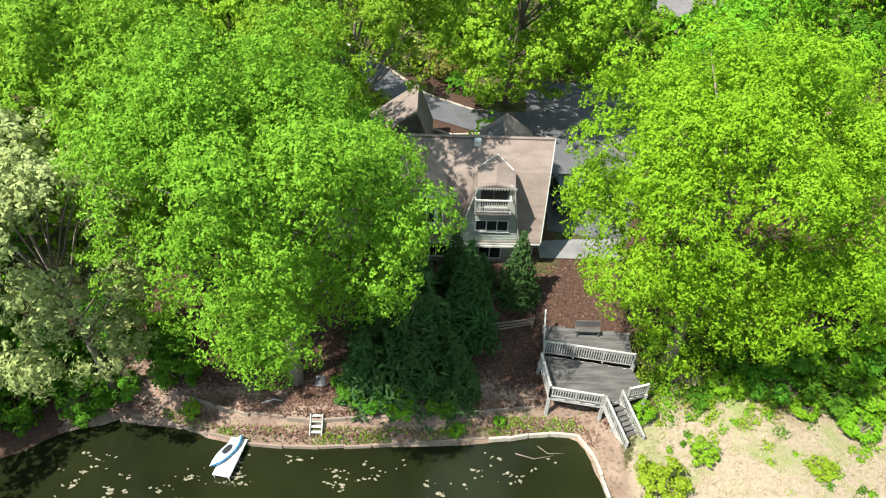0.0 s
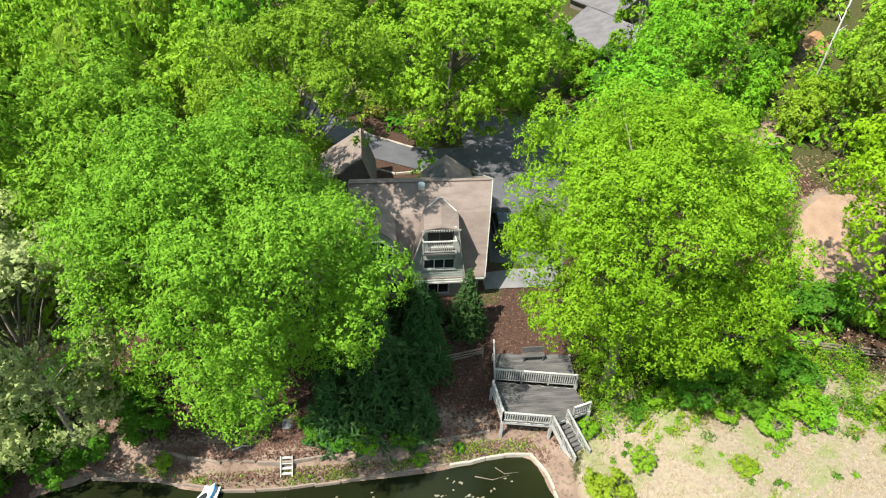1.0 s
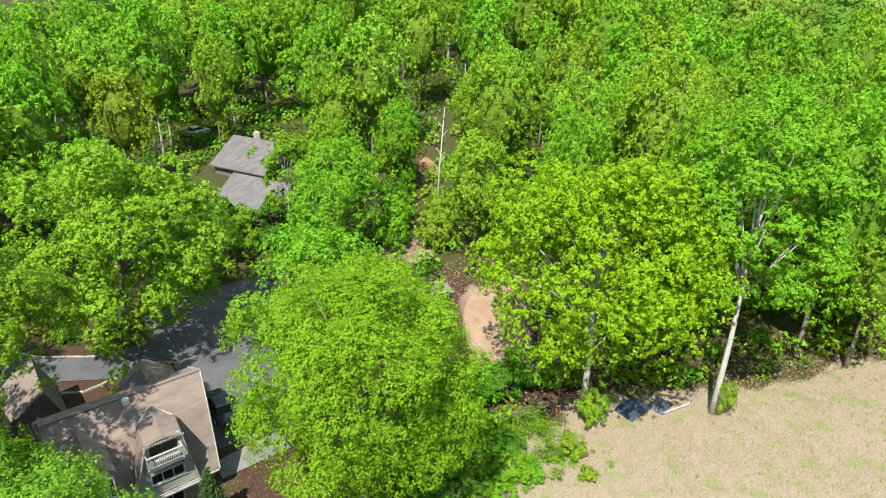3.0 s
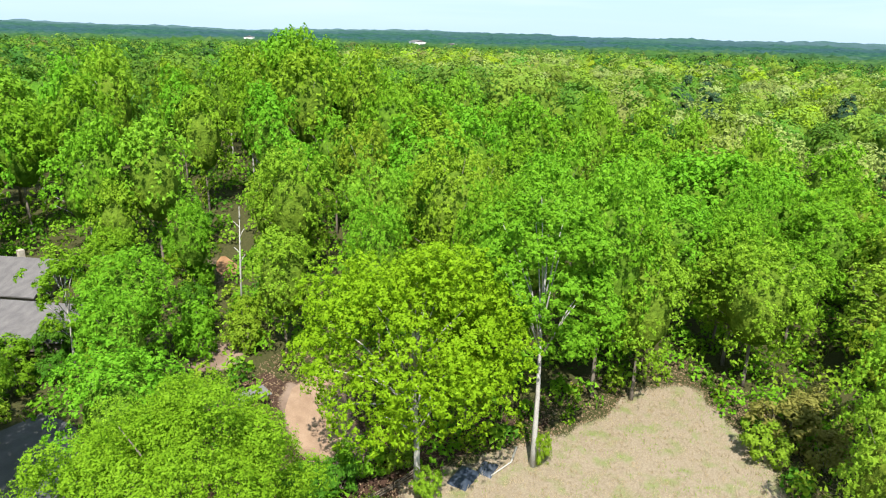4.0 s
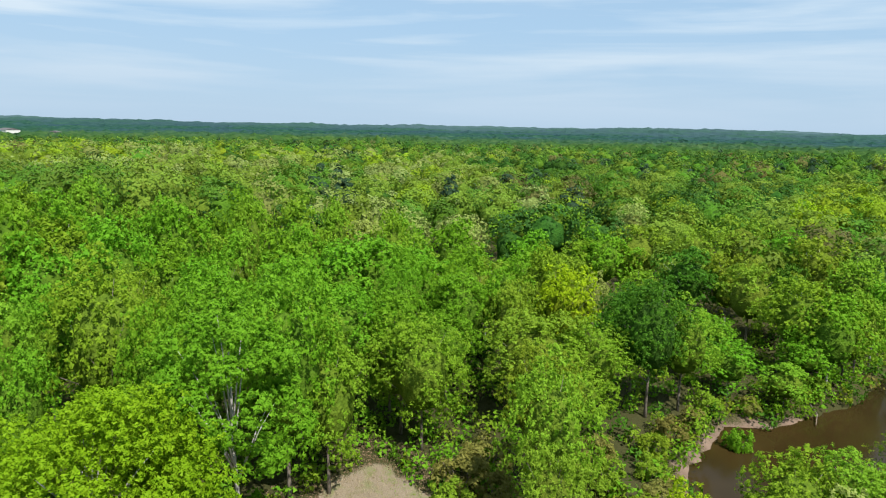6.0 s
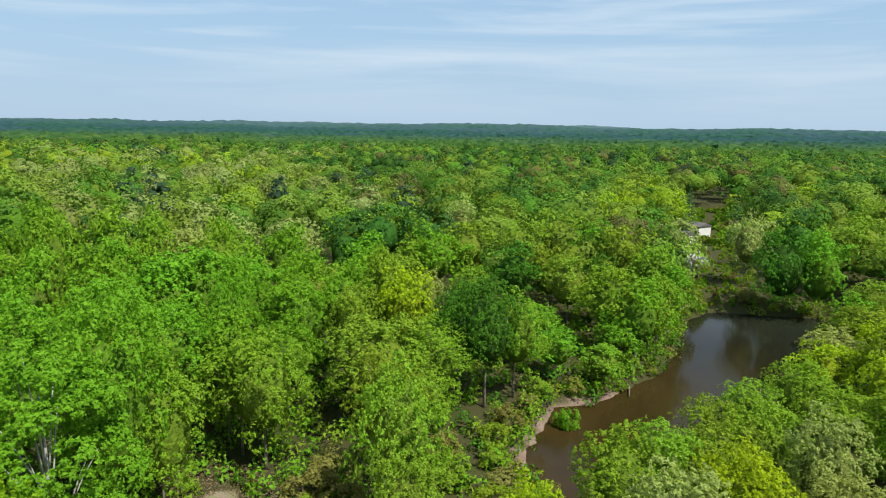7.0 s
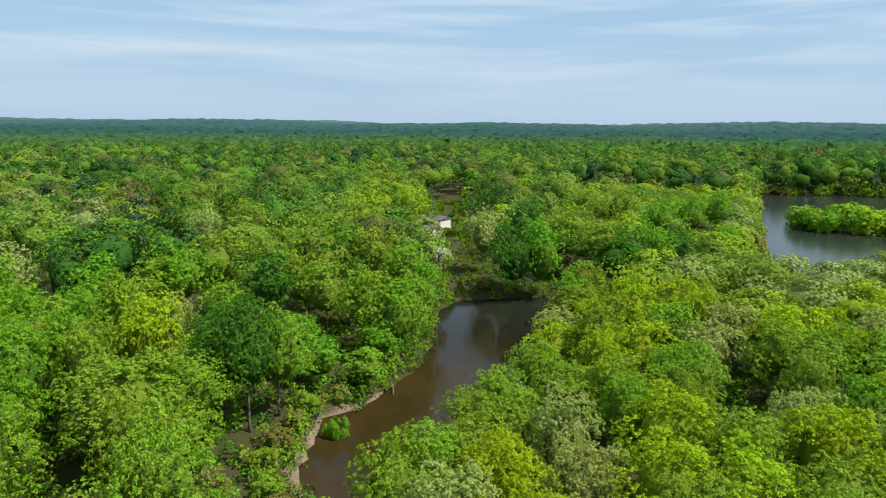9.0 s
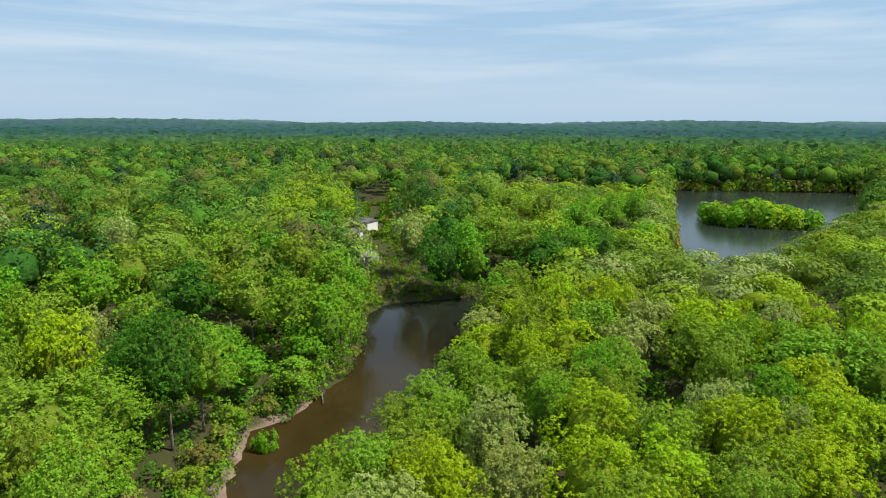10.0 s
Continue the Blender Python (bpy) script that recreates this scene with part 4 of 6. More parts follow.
def far_canopy():
    """The woods towards the horizon: an uneven sheet of treetops with haze in its colours."""
    k = Mat("far_canopy")
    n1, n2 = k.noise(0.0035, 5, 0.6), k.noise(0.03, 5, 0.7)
    # teal treetop tones, with distance haze painted into them
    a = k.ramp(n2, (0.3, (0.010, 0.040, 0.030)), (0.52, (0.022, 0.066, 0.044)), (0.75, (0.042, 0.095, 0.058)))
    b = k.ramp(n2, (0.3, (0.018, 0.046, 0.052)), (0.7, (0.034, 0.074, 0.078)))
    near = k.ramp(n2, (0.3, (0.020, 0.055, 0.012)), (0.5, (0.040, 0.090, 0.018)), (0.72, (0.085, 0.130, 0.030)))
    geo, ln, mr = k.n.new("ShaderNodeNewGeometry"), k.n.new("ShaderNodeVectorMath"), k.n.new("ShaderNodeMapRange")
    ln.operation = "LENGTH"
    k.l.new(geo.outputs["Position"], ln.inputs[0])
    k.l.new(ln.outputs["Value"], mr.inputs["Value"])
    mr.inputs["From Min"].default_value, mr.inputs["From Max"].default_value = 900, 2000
    # past 2400 m the colour fades to blue-grey as painted haze
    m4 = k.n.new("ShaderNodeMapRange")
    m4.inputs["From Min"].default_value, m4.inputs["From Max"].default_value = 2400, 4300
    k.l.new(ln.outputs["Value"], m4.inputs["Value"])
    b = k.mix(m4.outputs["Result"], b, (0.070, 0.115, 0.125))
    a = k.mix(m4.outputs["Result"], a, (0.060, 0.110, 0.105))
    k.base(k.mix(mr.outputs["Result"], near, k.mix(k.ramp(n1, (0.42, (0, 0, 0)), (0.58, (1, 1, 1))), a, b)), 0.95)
    k.bump(n2, 0.4, 2.0)
    k.bsdf.inputs["Specular IOR Level"].default_value = 0.0
    rng = np.random.default_rng(5)
    rs = [700.0]
    while rs[-1] < 4850:
        rs.append(rs[-1] * 1.021)
    rs, bs = np.array(rs), np.radians(np.arange(4, 180, 0.40))
    r, b = np.meshgrid(rs, bs, indexing="ij")
    r = r * (1 + rng.uniform(-0.006, 0.006, r.shape))
    x, y = r * np.sin(b), r * np.cos(b)
    z = land(x, y) + 15.5 + rng.normal(size=r.shape) * 2.4 + 2.5 * ripple(x, y, 60, 4) - 16 * ease(r, 790, 705)
    nr, nb = r.shape
    idx = np.arange(nr * nb).reshape(nr, nb)
    q = np.stack([idx[:-1, :-1], idx[:-1, 1:], idx[1:, 1:], idx[1:, :-1]], -1).reshape(-1, 4)[:, ::-1]
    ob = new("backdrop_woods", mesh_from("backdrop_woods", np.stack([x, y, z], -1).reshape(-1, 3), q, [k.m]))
    tagged(ob, "wooded hills along the horizon, coloured blue-green to imitate haze", "backdrop", kind="structure")


far_canopy()


# ---------------------------------------------------------------- shrubs and undergrowth
SHRUBS = {}
for mi in (FRESH, GREEN, DEEP, OLIVE, RUST, PALE):
    rng_s = np.random.default_rng(500 + mi)
    sp, sn, sc, sr = crown_points(rng_s, 1.5, 0.0, 2.1, 60, 2300, 0.20, 0.95, 1.0, 0.2)
    sp[:, 2] = np.abs(sp[:, 2]) + 0.02
    SHRUBS[mi] = (mesh_from("foliage", leaf_tris(rng_s, sp, sn, 0.16, 0.34), tris_of(len(sp)), [LEAVES[mi]]),)
    bm = bmesh.new()
    for c in sc[:7]:
        tube([(c[0] * 0.1, c[1] * 0.1, -0.25), (c[0] * 0.5, c[1] * 0.5, c[2] * 0.5), tuple(c)], [0.045, 0.03, 0.012], 5, bm)
    me = bpy.data.meshes.new("stem")
    bm.to_mesh(me)
    bm.free()
    me.materials.append(BARK)
    SHRUBS[mi] += (me,)


def plant_shrub(x, y, r, h, mi, turn, label, group=""):
    ob = thing("shrub", label, "shrub", group, at=(x, y, land_at(x, y)))
    ob.rotation_euler, ob.scale = (0, 0, turn), (r / 1.5, r / 1.5, h / 2.1)
    for n, me in zip(("foliage", "stem"), SHRUBS[mi]):
        new(n, me).parent = ob


for i, (x, y, r, h, mi, label) in enumerate((
    # DEEP below the fence: darker leaves stand in for shade on these shrubs
    (17.7, 25.3, 1.7, 2.2, DEEP, "deep green shrub below the rail fence"), (20.2, 24.8, 1.9, 2.0, DEEP, "deep green shrub below the rail fence"),
    (23.0, 24.6, 2.0, 2.1, GREEN, "leafy green shrub below the rail fence"), (22.0, 22.6, 1.8, 1.8, DEEP, "leafy deep green shrub at the edge of the straw field"),
    (24.6, 22.0, 1.7, 1.9, GREEN, "leafy green shrub at the edge of the straw field"), (25.8, 21.0, 1.3, 1.6, GREEN, "green shrub at the edge of the straw field"),
    (22.8, 20.6, 1.3, 1.2, GREEN, "low green shrub in the straw field"), (18.8, 23.2, 1.5, 1.5, DEEP, "deep green shrub at the edge of the straw field"),
    (26.2, 24.0, 1.6, 1.8, DEEP, "deep green shrub below the rail fence"),
    (30.4, 20.6, 1.1, 1.7, OLIVE, "lone olive green shrub in the straw field"), (29.4, 18.4, 0.8, 1.0, OLIVE, "small olive green shrub in dry straw"),
    (28.0, 30.0, 2.4, 3.6, DEEP, "tall deep green shrub behind the fence"), (30.6, 29.0, 2.2, 3.4, DEEP, "tall deep green shrub behind the fence"),
    (33.6, 28.8, 2.5, 3.6, GREEN, "tall green shrub behind the fence"), (25.4, 30.4, 2.3, 3.2, DEEP, "tall deep green shrub behind the fence"),
    (36.4, 27.4, 2.0, 2.8, OLIVE, "olive green shrub behind the fence"), (22.4, 30.6, 2.2, 3.0, DEEP, "deep green shrub under the maple"),
    (12.0, 18.0, 1.5, 1.7, OLIVE, "round olive green shrub on the pond bank"), (14.5, 19.5, 0.85, 1.3, FRESH, "small bright green shrub on the pond bank"),
    (16.6, 23.4, 1.1, 1.2, GREEN, "green shrub in the maple's shade"),
    (15.2, 22.9, 0.8, 0.9, DEEP, "deep green shrub in the maple's shade"),
    (20.4, 21.8, 1.0, 0.9, GREEN, "green shrub in dry straw"), 
    (12.1, 22.4, 0.75, 1.2, GREEN, "small green shrub under the deck rail"),
    (19.8, 18.2, 0.8, 0.5, OLIVE, "low olive shrub in dry straw"),
    (34.2, 22.2, 1.4, 3.4, FRESH, "leafy young growth round the maple's trunk"),
    (45.2, 16.4, 1.0, 3.2, FRESH, "leafy vine growth at the sycamore's foot"),
    (-13.2, 22.6, 0.55, 1.0, FRESH, "small bright shrub on the shore"), (1.6, 21.7, 0.5, 0.6, GREEN, "low green shrub along the shore edging"),
    (4.1, 22.3, 0.4, 0.5, GREEN, "low green shrub along the shore edging"), (-3.2, 23.1, 1.1, 0.9, DEEP, "deep green shrub on the terraced bank"),
    (-4.4, 23.8, 1.2, 1.2, DEEP, "deep green shrub on the terraced bank"), (-1.6, 22.8, 1.2, 0.9, GREEN, "green shrub on the terraced bank"), (0.8, 22.9, 1.0, 0.9, DEEP, "deep green shrub on the terraced bank"),
    (-2.9, 61.0, 1.9, 3.6, PALE, "pale grey-green shrub beside the drive"), (0.6, 59.6, 1.8, 2.6, RUST, "rusty brown shrub beside the drive"),
    (-5.4, 66.0, 2.0, 4.0, OLIVE, "olive shrub beside the drive"), (-8.5, 57.0, 2.0, 4.4, GREEN, "green shrub inside the drive's bend"),
    # DEEP along the west shore: leaf colour imitates the deep shade there
    (-20.5, 24.2, 1.9, 2.6, DEEP, "dark shrub in the shade of the shore"), (-24.6, 23.4, 2.0, 2.8, DEEP, "dark shrub in the shade of the shore"), (-22.4, 25.4, 2.1, 3.0, DEEP, "deep green shrub above the shaded shore"), (-25.8, 26.0, 2.2, 3.2, DEEP, "dark shrub above the shaded shore"), (-19.4, 27.6, 2.0, 2.8, DEEP, "dark shrub under the pale tree"), (-14.4, 24.6, 1.6, 2.2, DEEP, "dark shrub under the oak"), (-16.0, 26.4, 1.8, 2.6, DEEP, "deep green shrub under the oak"),
    (24.0, 69.0, 2.2, 3.4, GREEN, "green shrub before the grey-roofed house"), (27.4, 66.4, 2.4, 4.2, DEEP, "tall deep green shrub before the grey-roofed house"), (31.4, 66.8, 2.3, 4.0, GREEN, "tall green shrub before the grey-roofed house"), (29.4, 61.8, 2.0, 3.0, OLIVE, "olive shrub beside the teal tarpaulin"), (33.6, 70.4, 2.2, 4.0, DEEP, "tall deep green shrub before the grey-roofed house"), (22.0, 63.6, 2.2, 3.4, GREEN, "green shrub at the edge of the apron"), (25.0, 62.6, 2.0, 3.0, DEEP, "deep green shrub at the edge of the apron"),
    (-17.6, 23.6, 1.2, 1.6, DEEP, "dark shrub at the water's edge"), (-19, 22.6, 1.6, 2.2, DEEP, "dark shrub in the shade of the shore"), (-22.5, 21.6, 1.7, 2.4, DEEP, "dark shrub in the shade of the shore"),
    (62.6, -2.2, 3.4, 4.6, RUST, "tangled brown and olive thicket by the clearing"), (59.6, -6.2, 2.5, 3.8, RUST, "tangled brown and green thicket by the clearing"),
    (66.4, -5.0, 3.2, 4.8, RUST, "tangled brown and olive thicket by the clearing"), (58.4, -1.2, 2.6, 3.4, OLIVE, "tangled olive thicket by the clearing"), (62.0, -11.6, 2.6, 3.8, OLIVE, "olive thicket near the inlet"),
    (66.0, -14.0, 2.6, 4.0, RUST, "brown thicket near the inlet"), (64.0, -19.0, 2.6, 3.6, OLIVE, "olive thicket near the inlet"), (69.0, -19.0, 2.6, 4.0, RUST, "brown thicket near the inlet"),
    (39.5, 58.0, 2.6, 5.0, GREEN, "tall green shrub among the woodland trees"),
    (42.0, 62.6, 2.5, 4.6, DEEP, "tall deep green shrub among the woodland trees"),
    (46.4, 66.6, 2.4, 4.4, GREEN, "tall green shrub beside the orange clay"),
    (43.4, 54.2, 2.5, 4.6, FRESH, "tall bright green shrub among the woodland trees"),
    (47.0, 58.4, 2.3, 3.2, GREEN, "leafy green shrub among the woodland trees"),
    (49.4, 75.6, 2.6, 4.6, GREEN, "tall green shrub beside the orange clay"),
    (54.6, 77.0, 2.6, 4.8, DEEP, "tall deep green shrub beyond the orange clay"),
    (57.2, 82.6, 2.5, 4.4, GREEN, "tall green shrub beyond the orange clay"),
    (55.6, 64.6, 2.5, 4.4, GREEN, "tall green shrub beside the orange clay"),
    (40.6, 51.4, 2.4, 4.0, OLIVE, "olive shrub among the woodland trees"),
    (36.0, 54.4, 2.5, 4.6, GREEN, "tall green shrub among the woodland trees"),
    (47.4, 71.8, 2.2, 3.6, FRESH, "bright green shrub beside the orange clay"),
    (44.0, -17.0, 2.6, 4.4, GREEN, "green thicket beside the inlet"), (48.0, -18.6, 2.8, 4.6, OLIVE, "olive thicket beside the inlet"), (52.5, -20.0, 2.6, 4.0, RUST, "brown thicket beside the inlet"), (57.0, -21.5, 2.6, 3.6, OLIVE, "olive thicket beside the inlet"), (61.5, -24.5, 2.4, 3.0, RUST, "brown thicket beside the inlet"), (46.5, -22.6, 2.8, 4.8, OLIVE, "olive thicket beside the inlet"), (50.5, -24.6, 2.8, 4.4, GREEN, "green thicket beside the inlet"), (55.0, -25.6, 2.6, 3.6, OLIVE, "olive thicket beside the inlet"), (48.4, -28.6, 2.8, 5.0, OLIVE, "olive thicket beside the inlet"), (52.6, -29.6, 2.6, 4.0, GREEN, "green thicket beside the inlet"), (57.6, -28.6, 2.4, 3.0, RUST, "brown thicket beside the inlet"), (51.0, -34.0, 2.8, 4.6, OLIVE, "olive thicket beside the inlet"), (41.8, -14.6, 2.6, 4.6, GREEN, "green thicket beside the inlet"),
    (68.0, -25.5, 2.2, 3.0, OLIVE, "olive shrub at the muddy inlet"), (73.0, -27.0, 2.4, 3.6, OLIVE, "olive shrub at the muddy inlet"), (77.5, -31.0, 2.4, 3.6, RUST, "brown shrub at the muddy inlet"),
    (83.0, -36.0, 2.2, 3.0, RUST, "brown shrub at the muddy inlet"), (88.0, -40.0, 2.4, 3.2, OLIVE, "olive shrub at the muddy inlet"), (88.5, -46.5, 2.0, 2.4, RUST, "brown shrub at the muddy inlet"),
    (91.5, -53.0, 2.4, 3.4, RUST, "brown leaning shrub at the water's edge"), (79.2, -41.4, 2.3, 4.6, GREEN, "round green shrub standing in the inlet"),
    (95.0, -60.0, 2.4, 3.6, OLIVE, "olive shrub at the water's edge"), (134.0, -101.0, 3.0, 4.0, OLIVE, "pale shrub on the far bank"), (130.0, -114.0, 3.2, 3.4, RUST, "rusty shrub on the far bank"),
)):
    plant_shrub(x, y, r, h, mi, i * 1.7, label, "shrubs")


def undergrowth():
    """Low growth between the forest's trunks, past counting."""
    rng = np.random.default_rng(77)
    x, y = forest_spots(rng, 26, 185, 4.1, -50, 178)
    near = (np.hypot(x, y) < 125) | (inside_distance(INLET, x, y) < 22)
    x, y = x[near], y[near]
    d = clear_of(x, y, 0.0)
    ok = (d > -2.4) | ((inside_distance(CLAY_VIEW_GAP, x, y) < 1) & (np.hypot(x - 52.5, y - 69) > 3.4))
    x, y, d = x[ok], y[ok], d[ok]
    z = land(x, y)
    ok = z > 0.3
    for qx, qy, qr in TERRACE:
        ok &= np.hypot(x - qx, y - qy) > qr - 1.2
    x, y, z = x[ok], y[ok], z[ok]
    n = len(x)
    kinds = rng.choice([GREEN, DEEP, OLIVE, GREEN, FRESH], n)
    r, h = rng.uniform(1.2, 2.3, n), rng.uniform(1.2, 3.4, n)
    pick = np.repeat(np.arange(n), 85)
    m = len(pick)
    e = ball_dirs(rng, m, 0.5)
    e[:, 2] = np.abs(e[:, 2])
    p = np.stack([x[pick], y[pick], z[pick]], 1) + e * np.stack([r[pick], r[pick], h[pick]], 1) * rng.uniform(0.7, 1.12, (m, 1))
    ob = new("undergrowth", mesh_from("undergrowth", leaf_tris(rng, p, e + 0.7 * ball_dirs(rng, m), 0.42), tris_of(m), LEAVES, kinds[pick]))
    tagged(ob, "green undergrowth between the forest trunks", "undergrowth", kind="stuff")


undergrowth()


def shore_growth():
    """Bushes crowding the banks of the inlet and the lake."""
    rng = np.random.default_rng(79)
    xs, ys = [], []
    for poly, gap in ((INLET, 1.8), (LAKE, 1.1), (FIELD, 0.9), (GLADE, 0.7)):
        for (ax, ay), (bx, by) in zip(poly, poly[1:] + poly[:1]):
            n = max(1, int(math.hypot(bx - ax, by - ay) / gap))
            f = rng.uniform(0, 1, n)
            xs.append(ax + (bx - ax) * f + rng.normal(size=n) * 2.2)
            ys.append(ay + (by - ay) * f + rng.normal(size=n) * 2.2)
    gx, gy = rng.uniform(126, 216, 700), rng.uniform(-160, -100, 700)
    inside = inside_distance(GLADE, gx, gy) < 1.0
    xs.append(gx[inside])
    ys.append(gy[inside])
    x, y = np.concatenate(xs), np.concatenate(ys)
    d = np.minimum(np.minimum(inside_distance(INLET, x, y), inside_distance(LAKE, x, y)), inside_distance(FIELD, x, y))
    field = inside_distance(FIELD, x, y) < 8
    ok_f = ~field | ((d > 0.7) & (x > 24) & ((x > 40) | (y < 20)))
    ok = (d > 0.3) & ~((x > 64) & (x < 84) & (y > -46) & (d < 1.5)) & ok_f
    x, y, field = x[ok], y[ok], field[ok]
    z, n = land(x, y), int(ok.sum())
    big = (1 + 1.4 * (y < -150)) * np.where(field, 0.5, 1.0) * np.where(inside_distance(GLADE, x, y) < 3.0, 0.22, 1.0)
    r, h = rng.uniform(1.3, 2.6, n) * big, rng.uniform(1.4, 4.0, n) * big
    kinds = rng.choice([GREEN, DEEP, OLIVE, OLIVE, RUST, GREEN], n)
    pick = np.repeat(np.arange(n), 95)
    m = len(pick)
    e = ball_dirs(rng, m, 0.4)
    e[:, 2] = np.abs(e[:, 2])
    p = np.stack([x[pick], y[pick], z[pick]], 1) + e * np.stack([r[pick], r[pick], h[pick]], 1) * rng.uniform(0.7, 1.15, (m, 1))
    me = mesh_from("shore_growth", np.concatenate([leaf_tris(rng, p[a], e[a] + 0.8 * ball_dirs(rng, int(a.sum())), w) for a, w in ((field[pick], 0.24), (~field[pick] & (y[pick] > -150), 0.42), (y[pick] <= -150, 1.6))]), tris_of(m), LEAVES, np.concatenate([kinds[pick][field[pick]], kinds[pick][~field[pick] & (y[pick] > -150)], kinds[pick][y[pick] <= -150]]))
    tagged(new("shore_growth", me), "tangled bushes along the water's edge", "undergrowth", kind="stuff")


shore_growth()


def straw_tufts():
    """Dry stalks and green tufts in the field."""
    rng = np.random.default_rng(78)
    n = 9000
    x, y = rng.uniform(10, 68, n), rng.uniform(-3, 24, n)
    ok = inside_distance(FIELD, x, y) < -0.2
    x, y = x[ok], y[ok]
    z = land(x, y)
    green = ripple(x, y, 2.2, 1.0) + 0.4 * rng.normal(size=len(x)) > 0.55
    vs, ks = [], []
    for i in range(len(x)):
        k = 5
        a = rng.uniform(0, 6.28, k)
        h = rng.uniform(0.12, 0.38, k) * (0.8 if green[i] else 1.0)
        s = np.stack([np.cos(a), np.sin(a)], 1) * rng.uniform(0.05, 0.3, (k, 1))
        b = np.array([x[i], y[i]]) + rng.normal(size=(k, 2)) * 0.14
        w = np.stack([-np.sin(a), np.cos(a)], 1) * 0.017
        v = np.empty((k, 3, 3))
        v[:, 0, :2], v[:, 1, :2], v[:, 2, :2] = b - w, b + w, b + s
        v[:, 0, 2] = v[:, 1, 2] = z[i] - 0.02
        v[:, 2, 2] = z[i] + h
        vs.append(v.reshape(-1, 3))
        ks.append(np.full(k, 0 if green[i] else 1))
    n = sum(len(v) for v in vs) // 3
    straw = leafage("straw", (0.22, 0.17, 0.08), (0.36, 0.29, 0.17), (0.50, 0.43, 0.28), 0.25, 0.8)
    ob = new("dry_grass", mesh_from("dry_grass", np.concatenate(vs), tris_of(n), [LEAF_FRESH, straw], np.concatenate(ks)))
    tagged(ob, "dry straw stalks and green tufts in the field", "grass", kind="stuff")


straw_tufts()


def weeds():
    """Leafy weeds and brambles between the fence, the maple and the straw."""
    rng = np.random.default_rng(81)
    n = 1200
    x, y = rng.uniform(12.5, 32, n), rng.uniform(15, 27.5, n)
    thick = ease(y + 0.10 * x, 21.8, 26.0) + 0.35 * ripple(x, y, 1.9, 2.0)
    ok = (rng.uniform(size=n) < 0.03 + 0.85 * thick) & (inside_distance(POND, x, y) > 3)
    x, y, thick = x[ok], y[ok], np.clip(thick[ok], 0, 1)
    m, per = len(x), 60
    r, h = rng.uniform(0.25, 0.7, m) * (0.6 + 0.6 * thick), rng.uniform(0.3, 1.1, m) * (0.3 + 1.1 * thick)
    kinds = rng.choice([FRESH, GREEN, OLIVE, DEEP, RUST], m, p=[0.12, 0.40, 0.18, 0.26, 0.04])
    pick = np.repeat(np.arange(m), per)
    e = ball_dirs(rng, len(pick), 0.5)
    e[:, 2] = np.abs(e[:, 2])
    p = np.stack([x[pick], y[pick], land(x, y)[pick]], 1) + e * np.stack([r[pick], r[pick], h[pick]], 1) * rng.uniform(0.4, 1.2, (len(pick), 1))
    ob = new("weeds", mesh_from("weeds", leaf_tris(rng, p, e + 0.8 * ball_dirs(rng, len(pick)), 0.12, 0.4), tris_of(len(pick)), LEAVES, kinds[pick]))
    tagged(ob, "leafy weeds and brambles along the straw field", "weeds", kind="stuff")


weeds()


# ---------------------------------------------------------------- drive and paving
def ribbon(name, label, category, path, mat, lift=0.05, across=6, kind="structure"):
    """A paved strip laid on the ground along (x, y, half width)."""
    pts = []
    for (x0, y0, w0), (x1, y1, w1) in zip(path, path[1:]):
        for f in np.linspace(0, 1, 9)[:-1]:
            pts.append((x0 + (x1 - x0) * f, y0 + (y1 - y0) * f, w0 + (w1 - w0) * f))
    pts.append(path[-1])
    bm, rows = bmesh.new(), []
    for i, (x, y, w) in enumerate(pts):
        a, b = pts[max(0, i - 2)], pts[min(len(pts) - 1, i + 2)]
        d = Vector((b[0] - a[0], b[1] - a[1])).normalized()
        side = Vector((-d.y, d.x))
        row = []
        for j in range(across + 1):
            u = (2 * j / across - 1) * w
            px, py = x + side.x * u, y + side.y * u
            row.append(bm.verts.new((px, py, land_at(px, py) + lift)))
        rows.append(row)
    for r0, r1 in zip(rows, rows[1:]):
        for j in range(across):
            bm.faces.new((r0[j], r0[j + 1], r1[j + 1], r1[j]))
    return tagged(part(name, bm, mat, smooth=True), label, category, kind=kind)


ribbon("road", "dark grey asphalt parking apron beside the house", "driveway", [(11.0, 36.2, 2.8), (12.0, 42, 3.6), (13.0, 46, 4.6), (14.0, 50, 6.0), (15.0, 54, 6.8), (15.2, 58.5, 6.2)], ASPHALT, 0.06)
ribbon("road", "narrow asphalt drive curving behind the house", "driveway", [(13.5, 51.6, 2.2), (8.0, 50.4, 1.9), (4.0, 50.2, 1.75), (-1.8, 53.8, 1.7), (-7.2, 60.8, 1.7), (-13.0, 67.6, 1.7), (-24, 75.5, 1.7)], ASPHALT, 0.075)
ribbon("pavement", "pale grey paved terrace beside the house", "paving", [(7.4, 34.8, 0.9), (10.0, 34.9, 1.0), (13.6, 34.9, 1.1)], CONCRETE, 0.10, 3)
ribbon("pavement", "pale concrete pad among the trees", "paving", [(33.0, 44.6, 1.1), (36.4, 43.6, 1.1)], CONCRETE, 0.10, 3)


